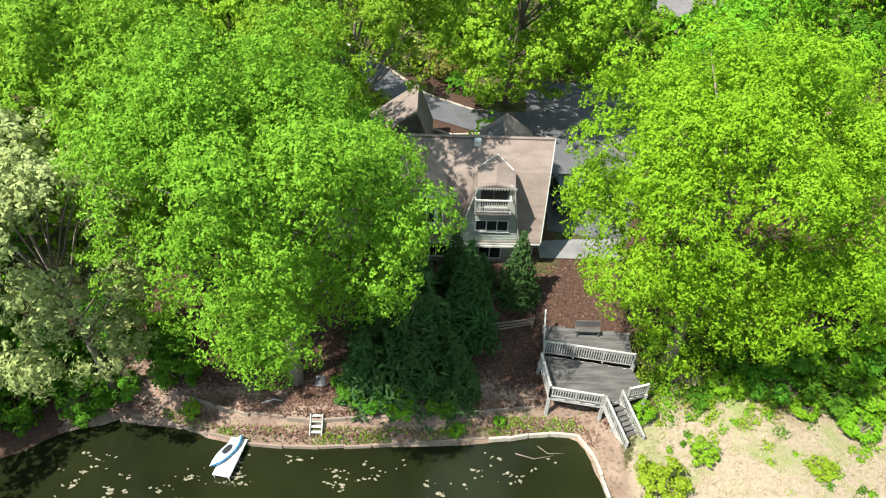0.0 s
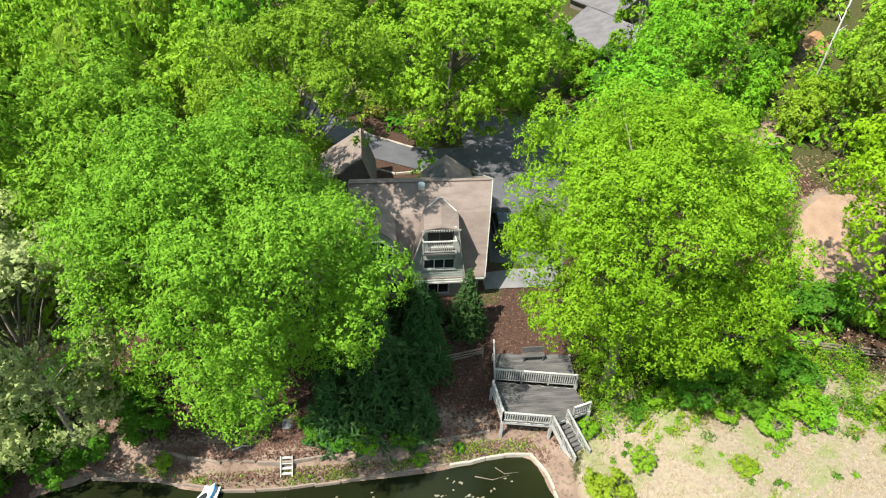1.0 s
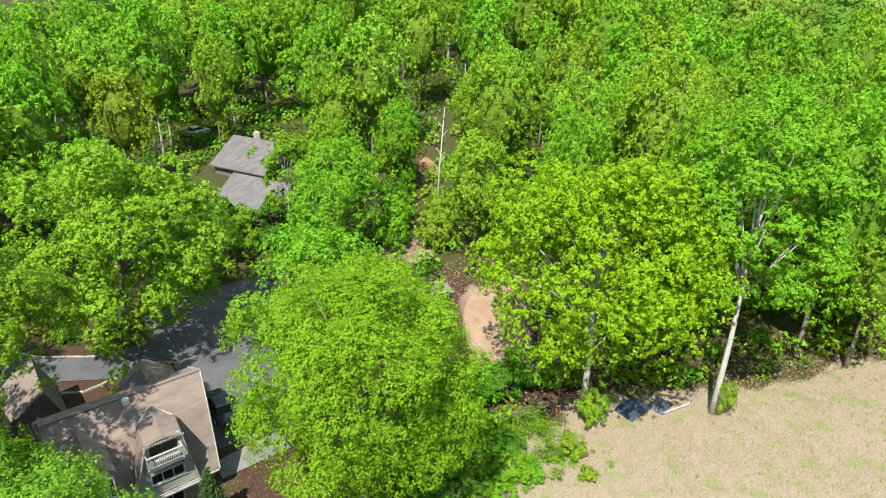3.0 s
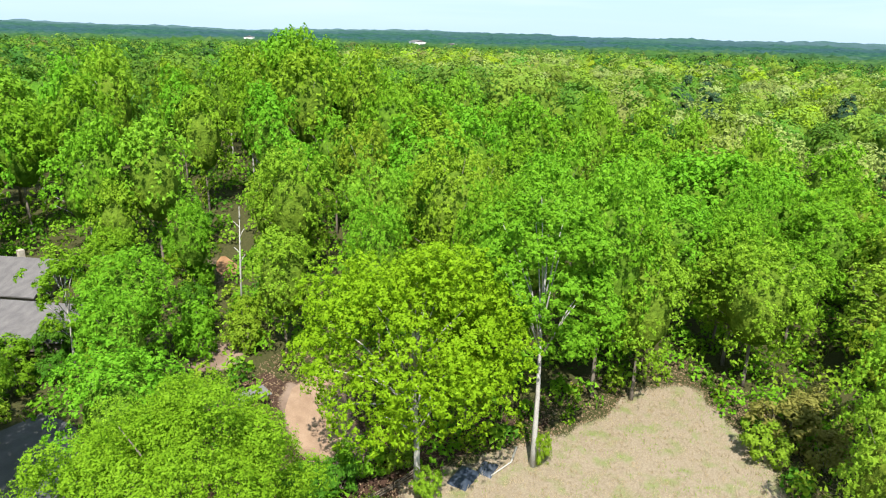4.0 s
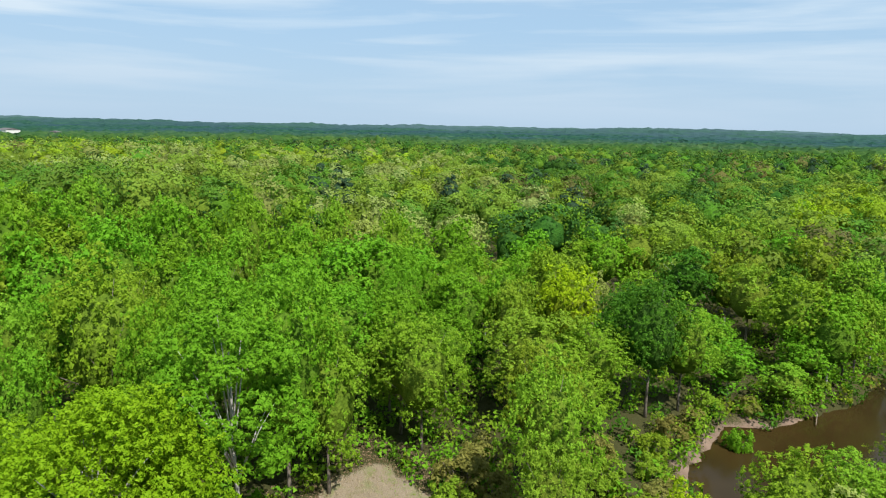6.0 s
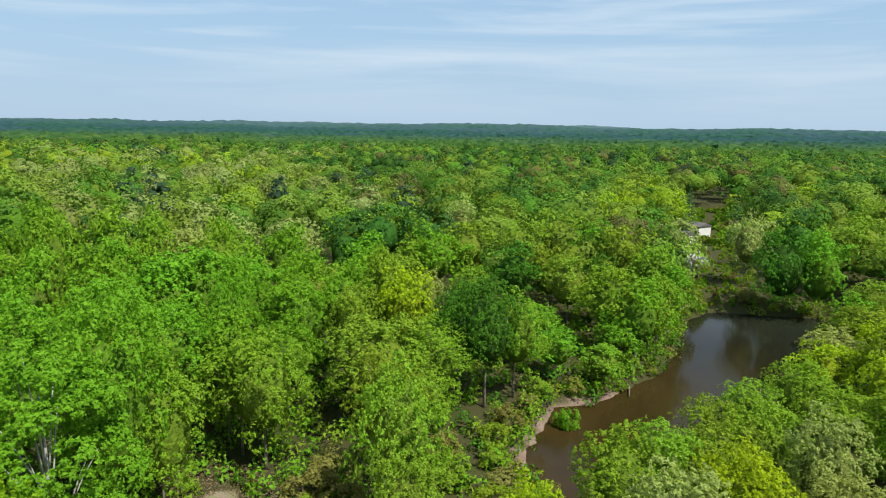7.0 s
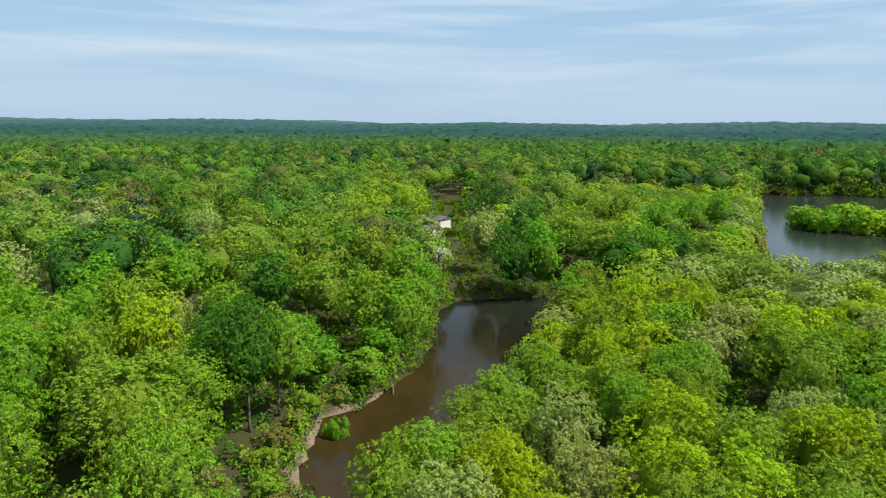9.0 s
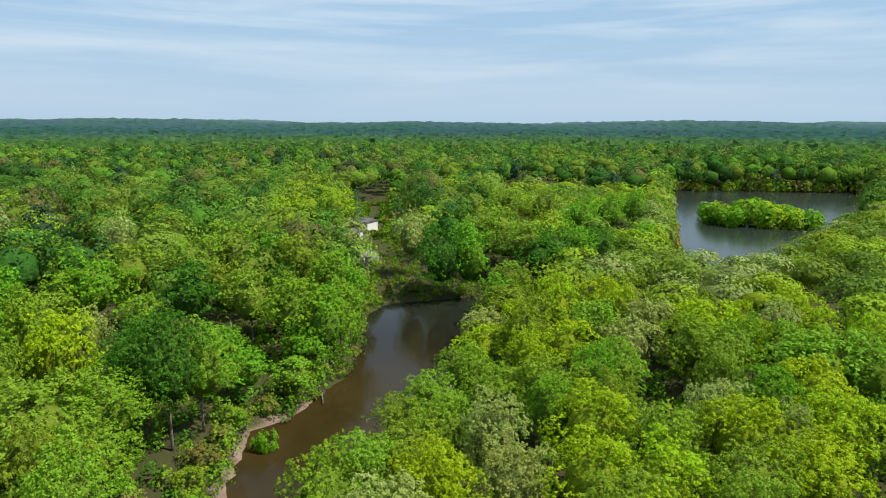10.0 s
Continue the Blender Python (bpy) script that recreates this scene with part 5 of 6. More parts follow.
CLAY = worn("orange_clay", (0.17, 0.085, 0.038), (0.29, 0.160, 0.075), 0.8, 16.0, 0.95, 0.5)
ribbon("ground", "bare patch of orange clay between the trees", "soil", [(51.0, 66.4, 0.5), (52.2, 68.2, 1.5), (53.0, 70.0, 1.2), (54.0, 71.4, 0.3)], CLAY, 0.06, 6)
TAN_SOIL = worn("tan_soil", (0.19, 0.118, 0.074), (0.30, 0.205, 0.136), 0.6, 14.0, 0.95, 0.5)
ribbon("ground", "bare patch of tan soil behind the maple", "soil", [(32.6, 33.0, 0.8), (34.6, 35.0, 2.4), (37.0, 37.2, 3.2), (39.8, 39.4, 2.9), (42.2, 41.0, 1.0)], TAN_SOIL, 0.06, 8)
ribbon("ground", "small bare patch of orange clay in the woods", "soil", [(56.0, 87.6, 0.4), (57.0, 89.6, 1.2), (57.6, 91.0, 0.4)], CLAY, 0.06, 6)


def row_of_blocks(name, label, category, path, size, gap, mat, seed, lift, piece, kind="structure", jitter=0.03):
    """Blocks laid end to end along a line on the ground; each one is a piece."""
    rng = np.random.default_rng(seed)
    base = tagged(new(name), label, category, kind=kind)
    bm = box((-0.5, -0.5, -0.5), (0.5, 0.5, 0.5))
    bmesh.ops.bevel(bm, geom=bm.edges[:], offset=0.06, segments=1, affect="EDGES")
    me = bpy.data.meshes.new(piece)
    bm.to_mesh(me)
    bm.free()
    me.materials.append(mat)
    for (x0, y0), (x1, y1) in zip(path, path[1:]):
        length = math.hypot(x1 - x0, y1 - y0)
        n = max(1, round(length / (size[0] + gap)))
        for i in range(n):
            f = (i + 0.5) / n
            x, y = x0 + (x1 - x0) * f, y0 + (y1 - y0) * f
            ob = new(piece, me)
            ob.parent = base
            ob.location = (x + rng.normal() * jitter, y + rng.normal() * jitter, lift(x, y) + rng.normal() * jitter * 0.4)
            ob.rotation_euler = (0, rng.normal() * 0.02, math.atan2(y1 - y0, x1 - x0) + rng.normal() * 0.03)
            ob.scale = (length / n - gap, size[1], size[2])
    return base


SHORE = [(-17.5, 22.6), (-14.6, 22.25), (-12.2, 21.55), (-10, 21.05), (-8, 20.85), (-6, 20.82), (-3, 21.0), (0, 21.22), (3.4, 21.55), (6.9, 21.92), (8.5, 21.82), (9.2, 20.5), (9.6, 18), (9.55, 14), (9.5, 10)]
row_of_blocks("shore_edging", "pale timber edging along the pond's shore", "edging", SHORE[8:], (1.25, 0.13, 0.44), 0.02, STONE_PALE, 3, lambda x, y: 0.10, "block")
row_of_blocks("shore_edging", "mud-stained timber edging along the pond's shore", "edging", SHORE[:9], (1.6, 0.10, 0.34), 0.03, BANK_TIMBER, 13, lambda x, y: 0.05, "timber", jitter=0.05)
row_of_blocks("retaining_wall", "low weathered timber retaining wall on the bank", "retaining wall", [(-14.0, 23.55), (-10, 22.33), (-6, 22.12), (-3, 22.3), (0, 22.55), (3.4, 22.9), (6.2, 23.2)], (1.9, 0.12, 0.40), 0.03, BANK_TIMBER, 4, lambda x, y: 0.80, "timber", jitter=0.05)
row_of_blocks("kerb", "pale stone kerb along the drive's far side", "kerb", [(5.4, 52.15), (3.6, 52.3), (-0.6, 55.3), (-5.6, 62.0), (-11.6, 69.0)], (0.95, 0.12, 0.26), 0.03, STONE_PALE, 5, lambda x, y: land_at(x, y) + 0.06, "kerb_stone", jitter=0.02)
row_of_blocks("border", "pale stone border round the planting behind the house", "edging", [(-1.5, 49.4), (1.6, 47.8), (4.2, 48.2)], (0.6, 0.14, 0.22), 0.03, STONE_PALE, 6, lambda x, y: land_at(x, y) + 0.07, "stone", jitter=0.02)


# ---------------------------------------------------------------- the house by the pond
def window(parent, x0, x1, z0, z1, y, panes, name="window", arch=False):
    """A window in a wall that faces the pond: frame, sill and panes."""
    w = 0.07
    bm = bmesh.new()
    for lo, hi in (((x0 - w, y - 0.05, z0 - w), (x1 + w, y + 0.05, z0)), ((x0 - w, y - 0.05, z1), (x1 + w, y + 0.05, z1 + w)), ((x0 - w, y - 0.05, z0), (x0, y + 0.05, z1)), ((x1, y - 0.05, z0), (x1 + w, y + 0.05, z1))):
        box(lo, hi, bm)
    step = (x1 - x0) / panes
    for i in range(1, panes):
        box((x0 + i * step - 0.03, y - 0.045, z0), (x0 + i * step + 0.03, y + 0.045, z1), bm)
    frame_ob = part(name, bm, WHITE, parent, "white-painted window frame")
    for i in range(panes):
        part("pane", box((x0 + i * step + 0.03, y - 0.005, z0), (x0 + (i + 1) * step - 0.03, y + 0.012, z1)), GLASS, frame_ob)
    part("sill", box((x0 - 0.14, y - 0.14, z0 - w - 0.05), (x1 + 0.14, y - 0.052, z0 - w)), SIDING, frame_ob)
    return frame_ob


def gable_end(pts_yz, x0, x1):
    """A wall with the outline of the roof, seen along x."""
    bm = bmesh.new()
    a = [bm.verts.new((x0, y, z)) for y, z in pts_yz]
    b = [bm.verts.new((x1, y, z)) for y, z in pts_yz]
    bm.faces.new(a[::-1])
    bm.faces.new(b)
    n = len(a)
    for i in range(n):
        bm.faces.new((a[i], a[(i + 1) % n], b[(i + 1) % n], b[i]))
    return bm


def lake_house():
    g = land_at(3.5, 33.4) - 0.4
    h = thing("house", "brown-roofed wooden house with an A-shaped front gable and balcony", "house", at=(0, 0, 0))
    E, B, R = 5.3, 9.0, 10.15
    xl = -2.2
    # walls
    part("wall", box((xl + 0.3, 33.5, g), (6.75, 33.7, E + 0.25)), SIDING, h, "sage green wooden front wall")
    part("wall", box((xl + 0.3, 42.4, g), (7.3, 42.6, E + 0.25)), SIDING, h)
    prof = [(33.72, g), (42.38, g), (42.38, E), (40.3, B - 0.25), (38.0, R - 0.25), (35.7, B - 0.25), (33.72, E)]
    part("wall", gable_end(prof, 6.58, 6.75), SIDING, h)
    part("wall", gable_end(prof, xl + 0.3, xl + 0.5), SIDING, h)
    # main roof in four planes
    part("roof", slab([(xl, 35.6, B), (7.62, 35.6, B), (8.1, 38.0, R), (xl, 38.0, R)], 0.2), SHINGLE, h, "sunlit brown shingle upper roof")
    part("roof", slab([(xl, 32.95, E), (7.08, 32.95, E), (7.62, 35.6, B), (xl, 35.6, B)], 0.34), SHINGLE, h, "steep brown shingle lower roof")
    part("roof", slab([(xl, 38.0, R), (8.1, 38.0, R), (7.9, 40.4, B), (xl, 40.4, B)], 0.2), SHINGLE, h)
    part("roof", slab([(xl, 40.4, B), (7.9, 40.4, B), (7.6, 43.0, E), (xl, 43.0, E)], 0.34), SHINGLE, h)
    part("ridge_cap", bar((xl, 38.0, R + 0.02), (8.1, 38.0, R + 0.02), 0.28, 0.08), SHINGLE, h)
    bm = bar((7.1, 32.93, E - 0.03), (7.64, 35.6, B - 0.03), 0.06, 0.22)
    bar((7.64, 35.6, B - 0.03), (8.12, 38.0, R - 0.03), 0.06, 0.2, bm)
    bar((8.12, 38.0, R - 0.03), (7.92, 40.4, B - 0.03), 0.06, 0.2, bm)
    part("bargeboard", bm, SIDING, h, "pale bargeboard")
    part("gutter", bar((xl, 32.88, E - 0.1), (7.05, 32.88, E - 0.1), 0.10, 0.08), SIDING, h)
    # A-shaped front gable
    fy, zb, zt = 33.0, 5.15, 9.58
    bl, br, tl, tr = 1.52, 5.62, 2.84, 4.92
    dx0, dx1, dz0, dz1 = 2.98, 4.72, 7.95, 9.46

    def xa(z):
        return bl + (tl - bl) * (z - zb) / (zt - zb)

    def xb(z):
        return br + (tr - br) * (z - zb) / (zt - zb)

    def panel(z0, z1, left, right, bm):
        lo, hi = (left or xa)(z0), (left or xa)(z1)
        ro, ri = (right or xb)(z0), (right or xb)(z1)
        hexa(bm, [(lo, fy, z0), (ro, fy, z0), (ro, fy + 0.18, z0), (lo, fy + 0.18, z0), (hi, fy, z1), (ri, fy, z1), (ri, fy + 0.18, z1), (hi, fy + 0.18, z1)])

    bm = bmesh.new()
    panel(zb, 6.10, None, None, bm)
    panel(7.0, dz0, None, None, bm)
    panel(dz1, zt, None, None, bm)
    panel(6.10, 7.0, None, lambda z: 2.72, bm)
    panel(6.10, 7.0, lambda z: 4.92, None, bm)
    panel(dz0, dz1, None, lambda z: dx0, bm)
    panel(dz0, dz1, lambda z: dx1, None, bm)
    part("gable_wall", bm, SIDING, h, "sage green tapering gable wall")
    for z in np.arange(zb + 0.2, 6.08, 0.2):
        part("clapboard", bar((xa(z) + 0.03, fy - 0.008, z), (xb(z) - 0.03, fy - 0.008, z), 0.016, 0.02), SIDING, h)
    window(h, 2.80, 4.84, 6.18, 6.92, fy + 0.06, 3)
    door = part("balcony_door", box((dx0, fy + 0.55, dz0), (dx1, fy + 0.6, dz1)), DARK, h, "dark sliding door set back in the gable")
    for x in (dx0 + 0.03, (dx0 + dx1) / 2, dx1 - 0.03):
        part("door_stile", box((x - 0.03, fy + 0.5, dz0), (x + 0.03, fy + 0.549, dz1)), SIDING_DARK, door)
    bm = box((dx0 - 0.05, fy + 0.19, dz0 - 0.06), (dx1 + 0.05, fy + 0.62, dz0 - 0.005))
    box((dx0 - 0.06, fy + 0.19, dz0), (dx0 - 0.005, fy + 0.62, dz1), bm)
    box((dx1 + 0.005, fy + 0.19, dz0), (dx1 + 0.06, fy + 0.62, dz1), bm)
    box((dx0 - 0.05, fy + 0.19, dz1 + 0.005), (dx1 + 0.05, fy + 0.62, dz1 + 0.06), bm)
    part("door_reveal", bm, SIDING_DARK, h)
    # its steep sides and the hipped top
    mx, ez = 3.88, 9.62
    apex, cl, cr = (4.22, 36.6, 9.66), (3.02, 35.3, 9.58), (5.18, 35.2, 9.34)
    el, em, er = (2.70, fy - 0.2, 9.60), (3.84, fy - 0.2, 9.78), (4.98, fy - 0.2, 9.56)
    for sx, x0, x1, back in ((-1, bl, tl, cl), (1, br, tr, cr)):
        bm = bmesh.new()
        o = 0.12 * sx
        pts = [(x0, fy - 0.10, zb), (x0, fy + 0.35, zb), (back[0], back[1] + 0.2, back[2] - 0.6), (back[0], back[1], back[2] - 0.06), (x1, fy - 0.10, zt)]
        a_ = [bm.verts.new(p) for p in pts]
        b_ = [bm.verts.new((p[0] + o, p[1], p[2])) for p in pts]
        for k_ in range(5):
            bm.faces.new((a_[k_], a_[(k_ + 1) % 5], b_[(k_ + 1) % 5], b_[k_]))
        for q_ in (a_, b_):
            for k_ in (1, 2, 3):
                bm.faces.new((q_[0], q_[k_], q_[k_ + 1]))
        part("side_roof", bm, SHINGLE, h)
        part("bargeboard", bar((x0 + o * 0.6, fy - 0.16, zb - 0.05), (x1 + o * 0.6, fy - 0.16, zt), 0.09, 0.06), RAIL_WOOD, h, "pale bargeboard on the gable's edge")
    bm = bmesh.new()
    ring = (apex, cl, el, em, er, cr)
    top = [bm.verts.new(p) for p in ring]
    low_ = [bm.verts.new((p[0], p[1], p[2] - 0.1)) for p in ring]
    for a_, b_, c_ in ((0, 1, 3), (1, 2, 3), (0, 3, 5), (3, 4, 5)):
        bm.faces.new((top[a_], top[b_], top[c_]))
        bm.faces.new((low_[c_], low_[b_], low_[a_]))
    for a_ in range(6):
        b_ = (a_ + 1) % 6
        bm.faces.new((top[a_], top[b_], low_[b_], low_[a_]))
    part("hip_roof", bm, SHINGLE, h, "hipped brown shingle roof over the balcony")
    for a_ in (cl, cr):
        part("hip_trim", bar((apex[0], apex[1], apex[2] + 0.03), (a_[0], a_[1], a_[2] + 0.03), 0.07, 0.05), RAIL_WOOD, h, "pale trim along the hip")
    bm = bmesh.new()
    n = 15
    for i in range(n):
        x = tl - 0.26 + (tr - tl + 0.52) * (i + 0.5) / n
        hexa(bm, [(x - 0.02, fy - 0.21, ez - 0.24), (x + 0.02, fy - 0.21, ez - 0.24), (x + 0.02, fy - 0.18, ez - 0.24), (x - 0.02, fy - 0.18, ez - 0.24),
                  (x - 0.08, fy - 0.21, ez - 0.06), (x + 0.08, fy - 0.21, ez - 0.06), (x + 0.08, fy - 0.18, ez - 0.06), (x - 0.08, fy - 0.18, ez - 0.06)])
    part("scalloped_fringe", bm, RAIL_WOOD, h, "scalloped wooden fringe under the eave")
    # balcony
    by = 32.35
    part("balcony_floor", box((2.60, by, 7.80), (4.88, fy - 0.01, 7.93)), GREY_WOOD, h, "weathered balcony floor")
    for x in (2.64, 4.84):
        part("balcony_post", box((x - 0.05, by + 0.01, 7.93), (x + 0.05, by + 0.11, 8.95)), RAIL_WOOD, h)
        part("balcony_rail", box((x - 0.04, by + 0.11, 8.82), (x + 0.04, fy, 8.90)), RAIL_WOOD, h)
        part("bracket", bar((x, fy - 0.02, 7.0), (x, by + 0.15, 7.78), 0.08), RAIL_WOOD, h)
    part("balcony_rail", box((2.59, by, 8.86), (4.89, by + 0.12, 8.94)), RAIL_WOOD, h)
    part("balcony_rail", box((2.69, by + 0.03, 8.05), (4.79, by + 0.09, 8.12)), RAIL_WOOD, h)
    for x in np.arange(2.80, 4.76, 0.14):
        part("baluster", box((x - 0.022, by + 0.04, 8.12), (x + 0.022, by + 0.08, 8.86)), RAIL_WOOD, h)
    # ledge below the gable and the lower floor's openings
    part("ledge", box((1.3, 32.72, 5.0), (5.75, 33.18, 5.12)), RAIL_WOOD, h, "pale ledge under the gable wall")
    part("ledge_lamp", box((1.25, 32.5, 5.125), (1.85, 32.95, 5.36)), WHITE, h, "white box at the ledge's corner")
    window(h, 2.4, 4.6, g + 0.9, 4.7, 33.44, 3)
    window(h, -0.4, 1.0, g + 1.0, 4.6, 33.44, 2)
    # dormer with the tall window
    part("dormer_wall", box((-1.45, 32.85, 6.2), (0.72, 34.2, 8.9)), SIDING, h, "sage green dormer wall")
    bm = bmesh.new()
    hexa(bm, [(-1.45, 32.85, 8.9), (0.72, 32.85, 8.9), (0.72, 35.6, 8.9), (-1.45, 35.6, 8.9), (-0.39, 32.85, 9.75), (-0.35, 32.85, 9.75), (-0.35, 35.6, 9.75), (-0.39, 35.6, 9.75)])
    part("dormer_gable", bm, SIDING, h)
    part("dormer_roof", slab([(-1.65, 32.6, 8.82), (-0.37, 32.6, 9.9), (-0.37, 36.6, 9.9), (-1.65, 36.6, 8.82)], 0.1), SHINGLE, h)
    part("dormer_roof", slab([(-0.37, 32.6, 9.9), (0.92, 32.6, 8.82), (0.92, 36.6, 8.82), (-0.37, 36.6, 9.9)], 0.1), SHINGLE, h)
    window(h, -0.85, 0.15, 6.9, 8.75, 32.80, 2)
    for x in (-1.25, 0.35):
        window(h, x, x + 0.28, 6.9, 8.3, 32.80, 1)
    # wing at the rear
    bm = bmesh.new()
    hexa(bm, [(3.6, 38.2, 6.0), (6.9, 38.2, 6.0), (6.9, 42.0, 6.0), (3.6, 42.0, 6.0), (3.6, 38.2, 8.35), (6.9, 38.2, 8.35), (6.9, 42.0, 8.35), (3.6, 42.0, 8.35)])
    part("rear_wing", bm, SIDING, h)
    part("rear_wing_roof", slab([(3.35, 38.1, 8.4), (5.25, 38.1, 9.82), (5.25, 42.3, 9.82), (3.35, 42.3, 8.4)], 0.14), SHINGLE, h)
    part("rear_wing_roof", slab([(5.25, 38.1, 9.82), (7.2, 38.1, 8.4), (7.2, 42.3, 8.4), (5.25, 42.3, 9.82)], 0.14), SHINGLE, h)
    sl = part("skylight", slab([(3.62, 39.6, 8.62), (4.9, 39.6, 9.58), (4.9, 41.6, 9.58), (3.62, 41.6, 8.62)], 0.05), GREY_WOOD, h, "dark flat skylight")
    sl.location.z = 0.03
    part("roof_vent", box((2.70, 37.35, 9.8), (3.14, 37.75, 10.16)), WHITE, h, "white roof vent")
    bm = bmesh.new()
    bmesh.ops.create_uvsphere(bm, u_segments=14, v_segments=8, radius=0.26)
    bmesh.ops.transform(bm, matrix=Matrix.Translation((2.92, 37.55, 10.18)) @ Matrix.Diagonal((1, 1, 0.5, 1)), verts=bm.verts)
    part("vent_dome", bm, WHITE, h, smooth=True)
    # lean-to porch at the west end, under the oak
    part("porch_roof", slab([(-6.6, 32.0, 6.15), (xl + 0.1, 32.0, 6.15), (xl + 0.1, 36.5, 8.0), (-6.6, 36.5, 8.0)], 0.16), SHINGLE, h)
    part("porch_wall", box((-6.4, 35.2, g), (xl + 0.28, 35.35, 6.9)), SIDING_DARK, h)
    for x in (-6.3, -5.0, -2.6):
        gz = land_at(x, 32.2)
        part("porch_post", box((x - 0.07, 32.15, gz - 0.2), (x + 0.07, 32.29, 6.1)), RAIL_WOOD, h)
    part("porch_beam", box((-6.5, 32.12, 5.9), (xl, 32.3, 6.08)), RAIL_WOOD, h)


lake_house()


def garage():
    g = land_at(-2.5, 45) - 0.3
    h = thing("garage", "brown-roofed garage with a steep roof beside the drive", "garage")
    part("wall", box((-5.2, 42.9, g), (-0.3, 47.3, 6.7)), SIDING_DARK, h)
    bm = bmesh.new()
    hexa(bm, [(-4.6, 43.0, 6.7), (-0.32, 43.0, 6.7), (-0.32, 47.2, 6.7), (-4.6, 47.2, 6.7), (-1.35, 43.0, 9.3), (-1.25, 43.0, 9.3), (-1.25, 47.2, 9.3), (-1.35, 47.2, 9.3)])
    part("gable", bm, SIDING_DARK, h)
    part("roof", slab([(-5.6, 42.6, 6.55), (-1.25, 42.6, 9.55), (-1.25, 47.6, 9.55), (-5.6, 47.6, 6.55)], 0.16), SHINGLE, h)
    part("roof", slab([(-1.25, 42.6, 9.55), (-0.1, 42.6, 6.5), (-0.1, 47.6, 6.5), (-1.25, 47.6, 9.55)], 0.2), SHINGLE, h)
    part("door", box((-3.6, 47.302, g + 0.3), (-1.2, 47.36, g + 2.5)), WHITE, h, "white garage door")


garage()


def neighbour_house():
    g = land_at(31, 75) - 0.4
    h = thing("house", "grey-roofed house among the trees with two gables", "house")
    u, v = Vector((0.457, -0.889, 0)), Vector((0.889, 0.457, 0))

    def at(o, a, b, z):
        p = Vector((o[0], o[1], 0)) + u * a + v * b
        return (p.x, p.y, z)

    def gabled(o, la, lb, eave, ridge, over=0.5):
        bm = hexa(bmesh.new(), [at(o, 0, 0, g), at(o, la, 0, g), at(o, la, lb, g), at(o, 0, lb, g), at(o, 0, 0, eave), at(o, la, 0, eave), at(o, la, lb, eave), at(o, 0, lb, eave)])
        part("wall", bm, SIDING_DARK, h, "brown wooden wall")
        bm = hexa(bmesh.new(), [at(o, 0.02, 0.02, eave), at(o, la - 0.02, 0.02, eave), at(o, la - 0.02, lb - 0.02, eave), at(o, 0.02, lb - 0.02, eave),
                                at(o, 0.02, lb / 2 - 0.05, ridge - 0.2), at(o, la - 0.02, lb / 2 - 0.05, ridge - 0.2), at(o, la - 0.02, lb / 2 + 0.05, ridge - 0.2), at(o, 0.02, lb / 2 + 0.05, ridge - 0.2)])
        part("gable", bm, SIDING_DARK, h)
        part("roof", slab([at(o, -over, -over, eave - 0.15), at(o, la + over, -over, eave - 0.15), at(o, la + over, lb / 2, ridge), at(o, -over, lb / 2, ridge)], 0.16), SHINGLE_GREY, h, "grey shingle roof")
        part("roof", slab([at(o, -over, lb / 2, ridge), at(o, la + over, lb / 2, ridge), at(o, la + over, lb + over, eave - 0.15), at(o, -over, lb + over, eave - 0.15)], 0.16), SHINGLE_GREY, h)

    gabled((23.2, 75.0), 10.0, 8.4, 8.0, 10.4)
    gabled((27.4, 86.5), 8.6, 10.2, 9.0, 11.9)
    p = at((27.4, 86.5), 3.4, 5.6, 11.6)
    part("chimney", box((p[0] - 0.35, p[1] - 0.35, 10.6), (p[0] + 0.35, p[1] + 0.35, 12.7)), STONE_PALE, h)
    q = at((27.4, 86.5), 8.64, 3.2, g)
    for b in (1.4, 4.0, 6.6):
        a0, a1 = at((27.4, 86.5), 8.602, b, 7.0), at((27.4, 86.5), 8.66, b + 1.4, 8.3)
        part("window", hexa(bmesh.new(), [at((27.4, 86.5), 8.602, b, 7.0), at((27.4, 86.5), 8.66, b, 7.0), at((27.4, 86.5), 8.66, b + 1.4, 7.0), at((27.4, 86.5), 8.602, b + 1.4, 7.0),
                                          at((27.4, 86.5), 8.602, b, 8.3), at((27.4, 86.5), 8.66, b, 8.3), at((27.4, 86.5), 8.66, b + 1.4, 8.3), at((27.4, 86.5), 8.602, b + 1.4, 8.3)]), GLASS, h)


neighbour_house()


